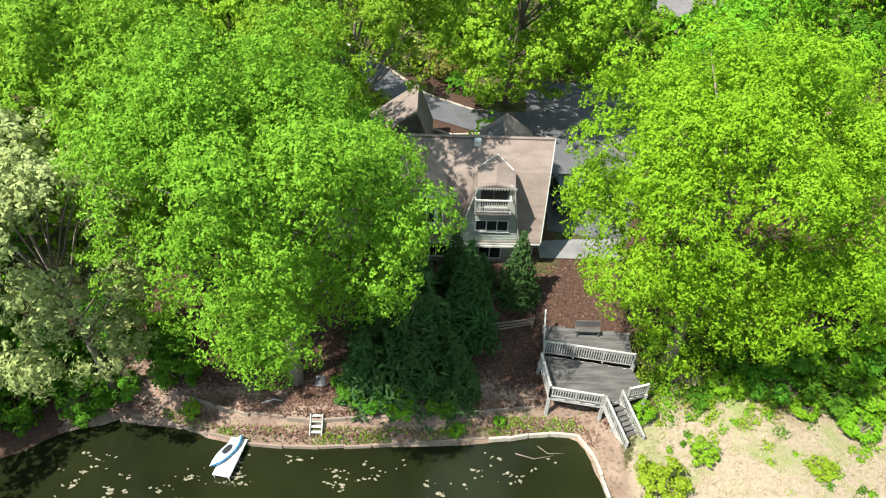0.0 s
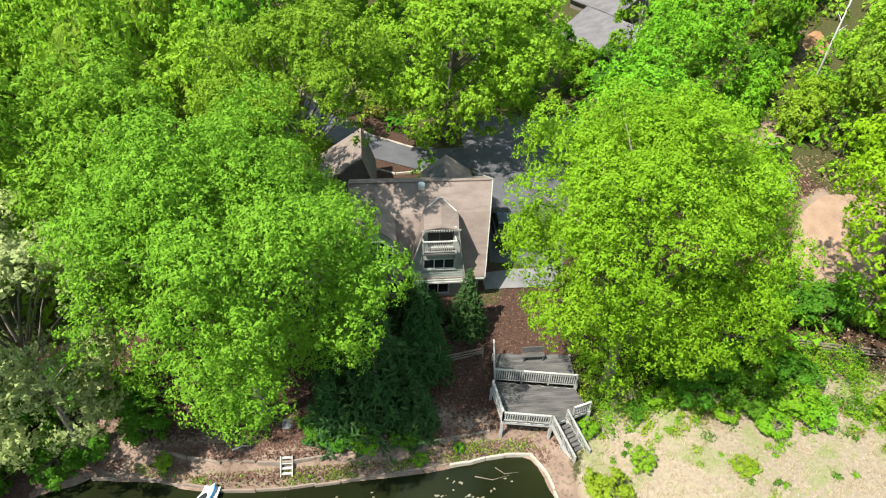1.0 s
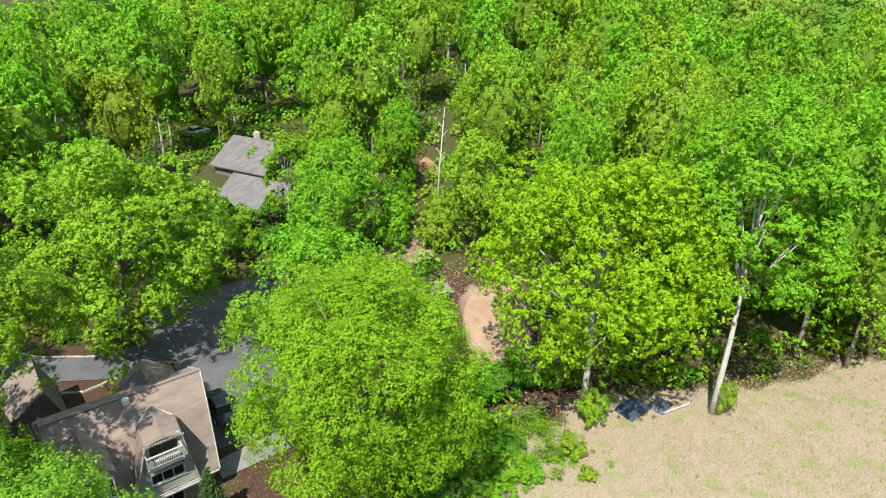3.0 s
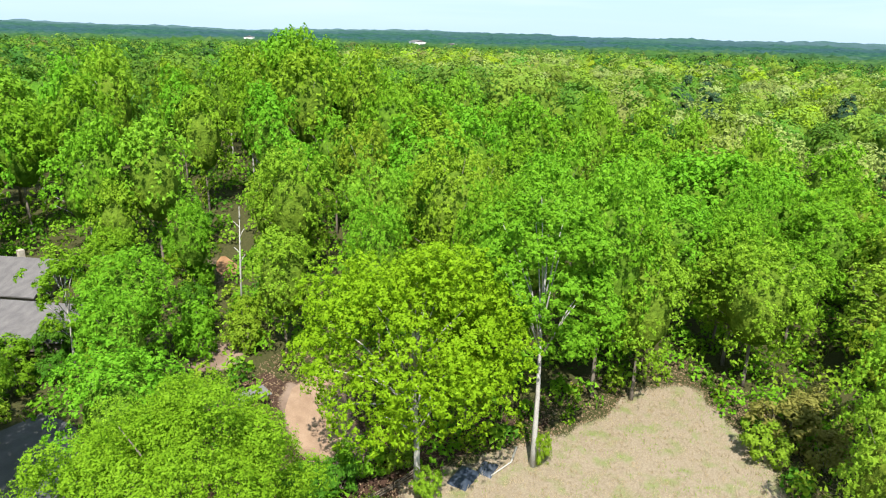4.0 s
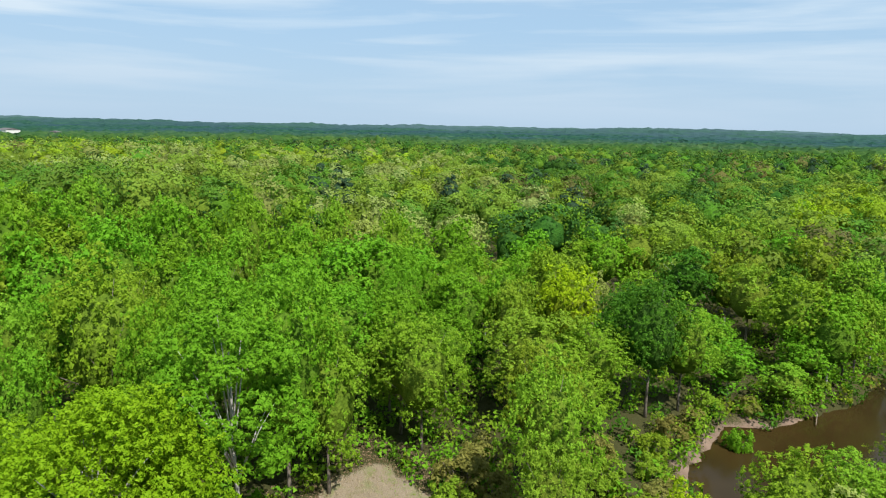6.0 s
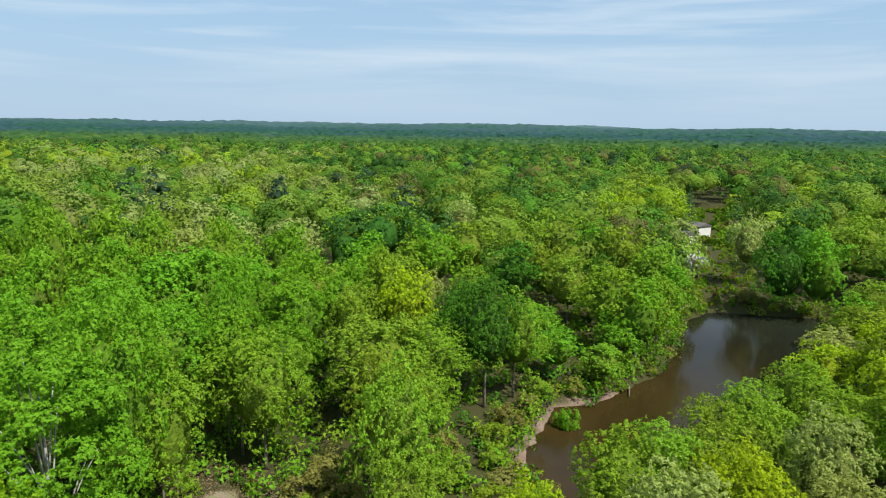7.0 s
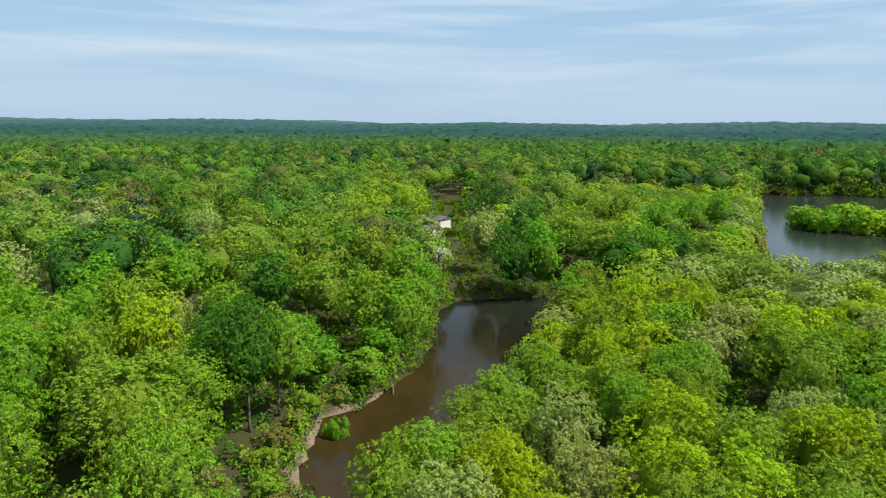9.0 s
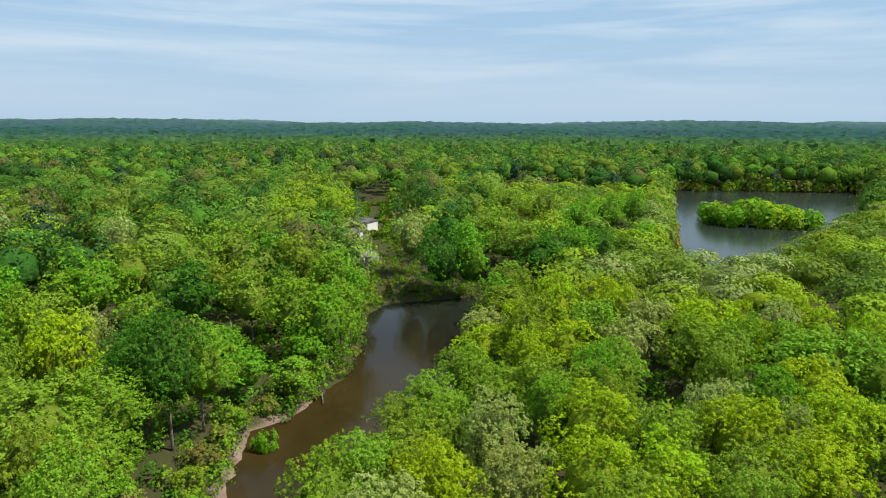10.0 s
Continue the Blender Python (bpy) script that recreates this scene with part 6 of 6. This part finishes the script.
def car(x, y, turn, paint_mat, label):
    c = thing("car", label, "car", at=(x, y, land_at(x, y) + 0.03))
    c.rotation_euler = (0, 0, turn)
    bm = bmesh.new()
    secs = [(-2.15, 0.72, 0.36, 0.78), (-1.9, 0.84, 0.28, 0.92), (-0.9, 0.88, 0.26, 0.96), (0.9, 0.88, 0.26, 0.94), (1.85, 0.82, 0.28, 0.84), (2.15, 0.66, 0.36, 0.70)]
    rings = [[bm.verts.new((x_, -w, lo)), bm.verts.new((x_, w, lo)), bm.verts.new((x_, w * 0.96, hi)), bm.verts.new((x_, -w * 0.96, hi))] if False else [bm.verts.new(p) for p in ((x_, -w, lo), (x_, w, lo), (x_, w * 0.96, hi), (x_, -w * 0.96, hi))] for x_, w, lo, hi in secs]
    for r0, r1 in zip(rings, rings[1:]):
        for j in range(4):
            bm.faces.new((r0[j], r0[(j + 1) % 4], r1[(j + 1) % 4], r1[j]))
    bm.faces.new(rings[0])
    bm.faces.new(rings[-1])
    bmesh.ops.bevel(bm, geom=bm.edges[:], offset=0.05, segments=2, affect="EDGES")
    part("body", bm, paint_mat, c, smooth=True)
    bm = hexa(bmesh.new(), [(-1.55, -0.78, 0.93), (1.05, -0.78, 0.92), (1.05, 0.78, 0.92), (-1.55, 0.78, 0.93), (-1.1, -0.6, 1.42), (0.3, -0.6, 1.42), (0.3, 0.6, 1.42), (-1.1, 0.6, 1.42)])
    part("windows", bm, GLASS, c)
    bm = hexa(bmesh.new(), [(-1.15, -0.63, 1.40), (0.36, -0.63, 1.40), (0.36, 0.63, 1.40), (-1.15, 0.63, 1.40), (-1.0, -0.54, 1.48), (0.2, -0.54, 1.48), (0.2, 0.54, 1.48), (-1.0, 0.54, 1.48)])
    part("roof_panel", bm, paint_mat, c)
    for wx in (-1.35, 1.35):
        for wy in (-0.82, 0.82):
            t_ = part("tyre", tube([(wx, wy - 0.1, 0.32), (wx, wy + 0.1, 0.32)], [0.32, 0.32], 16), RUBBER, c)
            part("rim", tube([(wx, wy - 0.105, 0.32), (wx, wy + 0.105, 0.32)], [0.18, 0.18], 12), METAL, t_)


car(15.6, 67.6, 0.35, CAR_WHITE, "white car parked under the trees")
car(14.2, 71.5, 0.5, CAR_WHITE, "white car parked behind another one")
car(32.0, 106.5, 0.2, CAR_WHITE, "white car parked behind the grey-roofed house")
car(9.6, 39.4, 1.55, CAR_DARK, "dark car parked beside the house")


# ---------------------------------------------------------------- deck, stairs and dock
def rail_run(parent, a, b, height=0.78, posts=True):
    """A railing from a to b: posts, two rails and balusters."""
    a, b = Vector(a), Vector(b)
    d = b - a
    n = max(1, round(d.length / 1.6))
    up = Vector((0, 0, height))
    if posts:
        for i in range(n + 1):
            p = a + d * (i / n)
            part("rail_post", bar(p - Vector((0, 0, 0.1)), p + up + Vector((0, 0, 0.06)), 0.09), RAIL_WOOD, parent)
    part("top_rail", bar(a + up, b + up, 0.13, 0.05), RAIL_WOOD, parent)
    part("bottom_rail", bar(a + Vector((0, 0, 0.1)), b + Vector((0, 0, 0.1)), 0.05, 0.07), RAIL_WOOD, parent)
    k = max(2, round(d.length / 0.145))
    for i in range(1, k):
        p = a + d * (i / k)
        part("baluster", bar(p + Vector((0, 0, 0.12)), p + up - Vector((0, 0, 0.02)), 0.045), RAIL_WOOD, parent)


def deck():
    g = thing("deck", "weathered grey wooden deck with bleached railings above the shore", "deck")
    z1, z2 = 2.2, 2.62
    low = [(6.56, 25.5), (6.79, 22.95), (9.70, 22.42), (12.35, 23.3), (11.9, 25.1), (6.79, 26.05)]

    def planks(poly, z, y0, y1, step):
        ys = np.arange(y0, y1, step)
        for y in ys:
            m = y + step / 2
            cuts = []
            for (ax, ay), (bx, by) in zip(poly, poly[1:] + poly[:1]):
                if (ay > m) != (by > m):
                    cuts.append(ax + (bx - ax) * (m - ay) / (by - ay))
            if len(cuts) >= 2:
                part("plank", box((min(cuts), y + 0.006, z - 0.04), (max(cuts), y + step - 0.006, z)), GREY_WOOD, g)

    planks(low, z1, 22.42, 26.06, 0.15)
    up_ = [(6.9, 26.1), (12.0, 25.2), (12.2, 27.6), (7.1, 28.1)]
    planks(up_, z2, 25.2, 28.1, 0.15)
    for a, b in zip(low, low[1:] + low[:1]):
        part("rim_joist", bar((*a, z1 - 0.14), (*b, z1 - 0.14), 0.05, 0.2), RAIL_WOOD, g)
    for a, b in zip(up_, up_[1:] + up_[:1]):
        part("rim_joist", bar((*a, z2 - 0.14), (*b, z2 - 0.14), 0.05, 0.2), GREY_WOOD, g)
    for x, y, z in [(*p, z1) for p in low] + [(*p, z2) for p in up_[1:]]:
        part("post", box((x - 0.08, y - 0.08, land_at(x, y) - 0.3), (x + 0.08, y + 0.08, z - 0.05)), RAIL_WOOD, g)
    rail_run(g, (6.58, 25.45, z1), (6.80, 22.97, z1))
    rail_run(g, (6.80, 22.97, z1), (9.62, 22.46, z1))
    rail_run(g, (11.2, 22.98, z1), (12.33, 23.32, z1))
    rail_run(g, (6.85, 26.1, z2 - 0.3), (11.95, 25.2, z2 - 0.3), 1.02)
    part("tall_post", bar((6.85, 26.1, z1), (6.98, 28.0, 4.1), 0.09), RAIL_WOOD, g)
    # the stairs down to the bank
    s = thing("stairs", "bleached wooden stairs with railings from the deck to the bank", "stairs")
    a0, a1, b0 = Vector((9.75, 22.40, z1)), Vector((10.75, 22.80, z1)), Vector((10.85, 20.6, 0.62))
    run = b0 - a0
    n = 9
    for i in range(1, n):
        p = a0 + run * (i / n)
        q = p + (a1 - a0)
        e = Vector((run.x, run.y, 0)).normalized() * 0.26
        part("tread", hexa(bmesh.new(), [p - Vector((0, 0, 0.04)), q - Vector((0, 0, 0.04)), q + e - Vector((0, 0, 0.04)), p + e - Vector((0, 0, 0.04)), p, q, q + e, p + e]), GREY_WOOD, s)
    for o in (Vector((0, 0, 0)), a1 - a0):
        part("stringer", bar(a0 + o - Vector((0, 0, 0.1)), b0 + o - Vector((0, 0, 0.14)), 0.06, 0.26), RAIL_WOOD, s)
        rail_run(s, a0 + o, b0 + o, 0.78)
        m = a0.lerp(b0, 0.45) + o
        part("support", bar((m.x, m.y, land_at(m.x, m.y) - 0.2), m - Vector((0, 0, 0.1)), 0.1), RAIL_WOOD, s)
    b = thing("bench", "weathered grey wooden bench on the upper deck", "bench", at=(9.6, 27.4, z2))
    part("seat", box((-0.75, -0.2, 0.40), (0.75, 0.2, 0.46)), GREY_WOOD, b)
    part("backrest", box((-0.75, 0.2, 0.5), (0.75, 0.25, 0.95)), GREY_WOOD, b)
    for x in (-0.65, 0.65):
        for y in (-0.16, 0.16):
            part("leg", box((x - 0.035, y - 0.035, 0), (x + 0.035, y + 0.035, 0.40)), GREY_WOOD, b)


deck()


def bank_steps():
    s = thing("wooden_steps", "short bleached wooden steps up the terraced bank", "steps")
    for x in (-6.50, -5.84):
        part("stringer", bar((x, 21.35, 0.45), (x, 22.3, 1.15), 0.06, 0.22), RAIL_WOOD, s)
    for i in range(4):
        y, z = 21.42 + 0.24 * i, 0.60 + 0.17 * i
        part("tread", box((-6.46, y, z - 0.04), (-5.88, y + 0.16, z)), RAIL_WOOD, s)


bank_steps()


def dock_and_kayak():
    d = thing("dock", "small pale plank dock on thin metal legs", "dock", at=(-10.75, 18.85, 0))
    turn = math.atan2(-0.42, 2.35)
    d.rotation_euler = (0, 0, turn)
    for i in range(17):
        part("plank", box((-0.47, 0.14 * i, 0.32), (0.47, 0.14 * i + 0.128, 0.36)), METAL, d)
    for x in (-0.42, 0.42):
        part("beam", box((x - 0.03, 0.0, 0.22), (x + 0.03, 2.36, 0.318)), METAL, d)
        for y in (0.05, 1.2):
            part("leg", tube([(x, y, -0.9), (x, y, 0.3)], [0.025, 0.025], 8), METAL, d)
    k = thing("kayak", "pale blue kayak with a darker blue stripe lying on the dock", "kayak", at=(-10.78, 20.25, 0.363))
    k.rotation_euler = (0, 0, math.atan2(-1.1, 1.75))
    bm, n, rings = bmesh.new(), 15, []
    for i in range(n):
        u = -1 + 2 * i / (n - 1)
        w = 0.33 * max(0.03, 1 - abs(u) ** 2.4)
        y, rise = 1.15 * u, 0.09 * abs(u) ** 3
        rings.append([bm.verts.new((w * math.cos(a), y, 0.13 + rise + (0.13 if math.sin(a) < 0 else 0.10) * math.sin(a) * max(0.15, 1 - abs(u) ** 3))) for a in (2 * math.pi * j / 12 for j in range(12))])
    for r0, r1 in zip(rings, rings[1:]):
        for j in range(12):
            bm.faces.new((r0[j], r0[(j + 1) % 12], r1[(j + 1) % 12], r1[j]))
    bm.faces.new(rings[0][::-1])
    bm.faces.new(rings[-1])
    part("hull", bm, KAYAK_PALE, k, smooth=True)
    bm = bmesh.new()
    pts = [(0.335 * max(0.03, 1 - abs(u) ** 2.4) + 0.008, 1.15 * u, 0.14 + 0.09 * abs(u) ** 3) for u in np.linspace(-0.97, 0.97, 17)]
    tube(pts, [0.05] * 17, 6, bm)
    part("stripe", bm, KAYAK_BLUE, k, "dark blue side stripe")
    # no hollow: a flat near-black body imitates the cockpit's shaded opening
    bm = bmesh.new()
    bmesh.ops.create_uvsphere(bm, u_segments=18, v_segments=8, radius=1.0)
    bmesh.ops.transform(bm, matrix=Matrix.Translation((0, 0.08, 0.215)) @ Matrix.Diagonal((0.19, 0.38, 0.035, 1)), verts=bm.verts)
    part("cockpit", bm, DARK, k, smooth=True)
    part("seat", hexa(bmesh.new(), [(-0.14, -0.16, 0.23), (0.14, -0.16, 0.23), (0.14, -0.10, 0.23), (-0.14, -0.10, 0.23), (-0.12, -0.24, 0.40), (0.12, -0.24, 0.40), (0.12, -0.19, 0.40), (-0.12, -0.19, 0.40)]), CAR_DARK, k)


dock_and_kayak()


def rail_fence(path, label):
    f = thing("fence", label, "fence")
    for (x0, y0), (x1, y1) in zip(path, path[1:]):
        n = max(1, round(math.hypot(x1 - x0, y1 - y0) / 2.6))
        pts = [(x0 + (x1 - x0) * i / n, y0 + (y1 - y0) * i / n) for i in range(n + 1)]
        for i, (x, y) in enumerate(pts):
            part("post", bar((x, y, land_at(x, y) - 0.3), (x + 0.02, y, land_at(x, y) + 0.9), 0.10), TIMBER, f)
        for (ax, ay), (bx, by) in zip(pts, pts[1:]):
            za, zb = land_at(ax, ay), land_at(bx, by)
            for h in (0.3, 0.55, 0.8):
                w = 0.05 * math.sin(ax * 7 + h * 9)
                part("rail", bar((ax, ay, za + h + w), (bx, by, zb + h - w), 0.06, 0.08), TIMBER, f)


rail_fence([(0.6, 27.6), (2.95, 27.75), (6.4, 28.35)], "weathered split-rail fence above the litter slope")
rail_fence([(14.5, 28.2), (22.6, 27.6), (27.0, 27.2), (33.9, 25.5), (36.6, 25.0)], "weathered split-rail fence along the field")


# ---------------------------------------------------------------- loose things out of doors
def tarp_heap(x, y, sx, sy, sz, mat, label, name="tarp"):
    rng = np.random.default_rng(int(abs(x) * 10))
    bm = bmesh.new()
    bmesh.ops.create_grid(bm, x_segments=14, y_segments=10, size=1.0)
    for v in bm.verts:
        r = max(abs(v.co.x), abs(v.co.y))
        v.co.z = sz * (1 - r ** 3) * (0.75 + 0.35 * noise.noise(Vector((v.co.x * 2 + x, v.co.y * 2, y)))) - 0.04
        v.co.x, v.co.y = v.co.x * sx, v.co.y * sy
    ob = part(name, bm, mat, smooth=True)
    ob.location = (x, y, land_at(x, y) + 0.03)
    ob.rotation_euler = (0, 0, rng.uniform(0, 3))
    tagged(ob, label, "tarp")


tarp_heap(38.9, 21.3, 1.5, 1.0, 0.8, TARP, "dark blue tarpaulin over a heap at the field's edge")
tarp_heap(41.3, 20.2, 1.1, 0.8, 0.5, CAR_DARK, "low black heap on the ground at the field's edge")
tarp_heap(30.0, 63.2, 1.0, 0.8, 0.5, TARP_TEAL, "teal tarpaulin among the shrubs")


def fallen_trunk(pts, r, label, mat=BARK_PALE):
    tagged(part("fallen_trunk", tube(pts, [r * (1 - 0.6 * i / (len(pts) - 1)) for i in range(len(pts))], 7), mat, smooth=True), label, "log")


fallen_trunk([(46.0, 19.5, land_at(46, 19.5) + 0.15), (43.5, 18.8, land_at(43.5, 18.8) + 0.14), (40.6, 19.4, land_at(40.6, 19.4) + 0.1)], 0.13, "bleached fallen trunk at the field's edge")
fallen_trunk([(93.5, -58.5, 0.9), (90.0, -58.0, 0.6), (86.6, -56.0, 0.35)], 0.15, "fallen trunk leaning into the inlet", BARK)
fallen_trunk([(4.9, 20.7, 0.04), (5.9, 20.35, 0.10), (7.0, 20.6, 0.06)], 0.04, "thin dead branch lying in the shallows", TIMBER)
fallen_trunk([(6.2, 21.2, 0.05), (6.7, 20.7, 0.09), (7.6, 20.75, 0.05)], 0.03, "thin dead twig lying in the shallows", TIMBER)
fallen_trunk([(-9.4, 23.0, land_at(-9.4, 23.0) + 0.05), (-8.8, 23.25, land_at(-8.8, 23.25) + 0.07), (-8.3, 23.2, land_at(-8.3, 23.2) + 0.04)], 0.06, "bleached branch on the terraced bank")
tarp_heap(-6.3, 24.6, 0.40, 0.32, 0.26, CONCRETE, "grey plastic sheet crumpled on the bank", "plastic_sheet")


def bare_snag(x, y, h, lean, girth, reach, label):
    t_ = thing("dead_tree", label, "dead tree", at=(x, y, land_at(x, y)))
    bm = tube([(0, 0, -0.4), (lean * 0.4, 0, h * 0.5), (lean, 0, h)], [girth, girth * 0.7, girth * 0.25], 8)
    part("trunk", bm, BARK_PALE, t_, smooth=True)
    bm = bmesh.new()
    for i in range(6):
        a, z = i * 2.1, h * (0.55 + 0.07 * i)
        tube([(lean * z / h, 0, z), (lean * z / h + math.cos(a) * reach, math.sin(a) * reach, z + 0.5), (lean * z / h + math.cos(a) * reach * 1.9, math.sin(a) * reach * 1.8, z + 0.5 + 0.8 * reach)], [0.07, 0.045, 0.015], 5, bm)
    part("branches", bm, BARK_PALE, t_, smooth=True)


bare_snag(44.0, 56.0, 15.0, 0.8, 0.15, 0.4, "bare pale trunk standing among green trees")
bare_snag(22.5, 97.0, 19.0, 0.5, 0.22, 0.7, "bare pale trunk behind the grey-roofed house")


def floating_scum():
    """Floating leaves and pollen rafts on the near pond."""
    rng = np.random.default_rng(90)
    k = worn("floating_scum", (0.11, 0.10, 0.062), (0.23, 0.21, 0.145), 3.0, 30.0, 0.9, 0.1)
    vs, fs, n = [], [], 0
    for _ in range(330):
        cx, cy = rng.uniform(-24, 9.0), rng.uniform(14, 20.8)
        if inside_distance(POND, np.array([cx]), np.array([cy]))[0] > -0.4 or ripple(cx * 1.0, cy * 1.6, 2.6, 3.0) < 0.0:
            continue
        for _ in range(int(rng.integers(1, 6))):
            x, y, r, st = cx + rng.normal() * 0.35, cy + rng.normal() * 0.12, rng.uniform(0.02, 0.085), rng.uniform(1.0, 2.6)
            rad = r * rng.uniform(0.55, 1.25, 7)
            tilt = rng.uniform(-0.5, 0.5)
            for a0 in range(7):
                pts = []
                for q in (a0, (a0 + 1) % 7):
                    a = q * 2 * math.pi / 7
                    u, w = math.cos(a) * rad[q] * st, math.sin(a) * rad[q]
                    pts.append((x + u * math.cos(tilt) - w * math.sin(tilt), y + u * math.sin(tilt) + w * math.cos(tilt), 0.010))
                vs += [(x, y, 0.012), *pts]
                fs.append((n, n + 1, n + 2))
                n += 3
    ob = new("floating_leaves", mesh_from("floating_leaves", np.array(vs), np.array(fs), [k]))
    tagged(ob, "pale rafts of leaves and pollen on the pond", "debris", kind="stuff")


floating_scum()


def ground_litter():
    """Fallen leaves, stones and twigs on the bank, past counting."""
    rng = np.random.default_rng(91)
    n = 16000
    x, y = rng.uniform(-20, 12, n), rng.uniform(21.2, 34, n)
    y = np.where(rng.random(n) < 0.35, 21.0 + (y - 21.2) * 0.2, y)
    ok = (inside_distance(POND, x, y) > 0.15) & (inside_distance(LITTER, x, y) < 0.5)
    x, y = x[ok], y[ok]
    p = np.stack([x, y, land(x, y) + 0.03], 1)
    nrm = np.array([0, 0, 1.0]) + 0.4 * rng.normal(size=p.shape)
    k = leafage("dead_leaf", (0.06, 0.034, 0.023), (0.12, 0.066, 0.045), (0.20, 0.125, 0.090), 0.15, 0.8)
    ob = new("leaf_litter", mesh_from("leaf_litter", leaf_quads(rng, p, nrm, 0.13), quads_of(len(p)), [k]))
    tagged(ob, "brown fallen leaves on the bank", "leaf litter", kind="stuff")


ground_litter()


def bank_grass():
    """Thin grass and weeds along the foot of the bank."""
    rng = np.random.default_rng(94)
    n = 5200
    x = rng.uniform(-15, 9.5, n)
    f = rng.uniform(0, 1, n)
    sx, sy = np.array([p[0] for p in SHORE[:11]]), np.array([p[1] for p in SHORE[:11]])
    y = np.interp(x, sx, sy) + 0.15 + 1.1 * f ** 1.5
    ok = ripple(x, y * 2, 1.1, 2.0) + 0.35 * rng.normal(size=n) + 0.25 * (x > -4) > 0.25
    x, y = x[ok], y[ok]
    p = np.stack([x, y, land(x, y) + 0.06], 1)
    k = rng.choice([FRESH, OLIVE, GREEN, PALE], len(x))
    nrm = np.stack([rng.normal(size=len(x)), rng.normal(size=len(x)), 0.5 * rng.uniform(size=len(x))], 1)
    tagged(new("bank_grass", mesh_from("bank_grass", leaf_tris(rng, p, nrm, 0.17, 0.22), tris_of(len(p)), LEAVES, k)), "thin grass and weeds along the pond bank", "grass", kind="stuff")


bank_grass()


def forest_litter():
    """Dead leaves and twigs on the bare ground round the clearing."""
    rng = np.random.default_rng(92)
    n = 60000
    x, y = rng.uniform(14, 76, n), rng.uniform(-10, 48, n)
    d = np.minimum(inside_distance(FIELD, x, y), inside_distance(YARD, x, y))
    ok = (d > -0.3) & (d < 6.5)
    x, y = x[ok], y[ok]
    p = np.stack([x, y, land(x, y) + 0.05], 1)
    k = leafage("dry_leaf", (0.05, 0.035, 0.022), (0.13, 0.085, 0.05), (0.30, 0.21, 0.14), 0.15, 0.8)
    ob = new("dead_leaves", mesh_from("dead_leaves", leaf_tris(rng, p, np.array([0, 0, 1.0]) + 0.5 * rng.normal(size=p.shape), 0.17), tris_of(len(p)), [k]))
    tagged(ob, "dead leaves and twigs round the clearing", "leaf litter", kind="stuff")


forest_litter()


# ---------------------------------------------------------------- buildings far off
def far_building(x, y, w, d, h, turn, wall_mat, roof_mat, label, name="house", pitch=0.35, windows=3):
    z = land_at(x, y) - 0.5
    b = thing(name, label, "house" if name == "house" else "building", at=(x, y, z))
    b.rotation_euler = (0, 0, turn)
    part("wall", box((-w / 2, -d / 2, 0), (w / 2, d / 2, h)), wall_mat, b)
    r = d / 2 * pitch
    part("roof", hexa(bmesh.new(), [(-w / 2 - 0.4, -d / 2 - 0.4, h), (w / 2 + 0.4, -d / 2 - 0.4, h), (w / 2 + 0.4, d / 2 + 0.4, h), (-w / 2 - 0.4, d / 2 + 0.4, h), (-w / 2 - 0.4, -0.05, h + r), (w / 2 + 0.4, -0.05, h + r), (w / 2 + 0.4, 0.05, h + r), (-w / 2 - 0.4, 0.05, h + r)]), roof_mat, b)
    for s in (-1, 1):
        for i in range(windows):
            x0 = -w / 2 + w * (i + 0.5) / windows
            part("window", box((x0 - w * 0.09, s * d / 2 - 0.03, h * 0.55), (x0 + w * 0.09, s * d / 2 + 0.03, h * 0.82)), GLASS, b)


far_building(187, -131, 9, 7, 6.2, 0.6, WHITE, SHINGLE_GREY, "white house seen through the trees behind the inlet")
far_building(206, -152, 9, 7, 6.0, 0.3, WHITE, SHINGLE_GREY, "white house in a gap of the woods")
far_building(1112, 772, 46, 22, 21, 0.9, WHITE, SHINGLE_GREY, "long pale building above the distant woods", "building", 0.3, 8)
far_building(1160, 720, 30, 18, 19, 0.4, CONCRETE, SHINGLE_GREY, "pale building above the distant woods", "building", 0.3, 6)
far_building(1010, 1145, 60, 20, 20, 0.8, WHITE, SHINGLE_GREY, "long pale building above the distant woods", "building", 0.3, 8)
car(196, -144, 0.6, CAR_WHITE, "white car parked beyond the inlet")
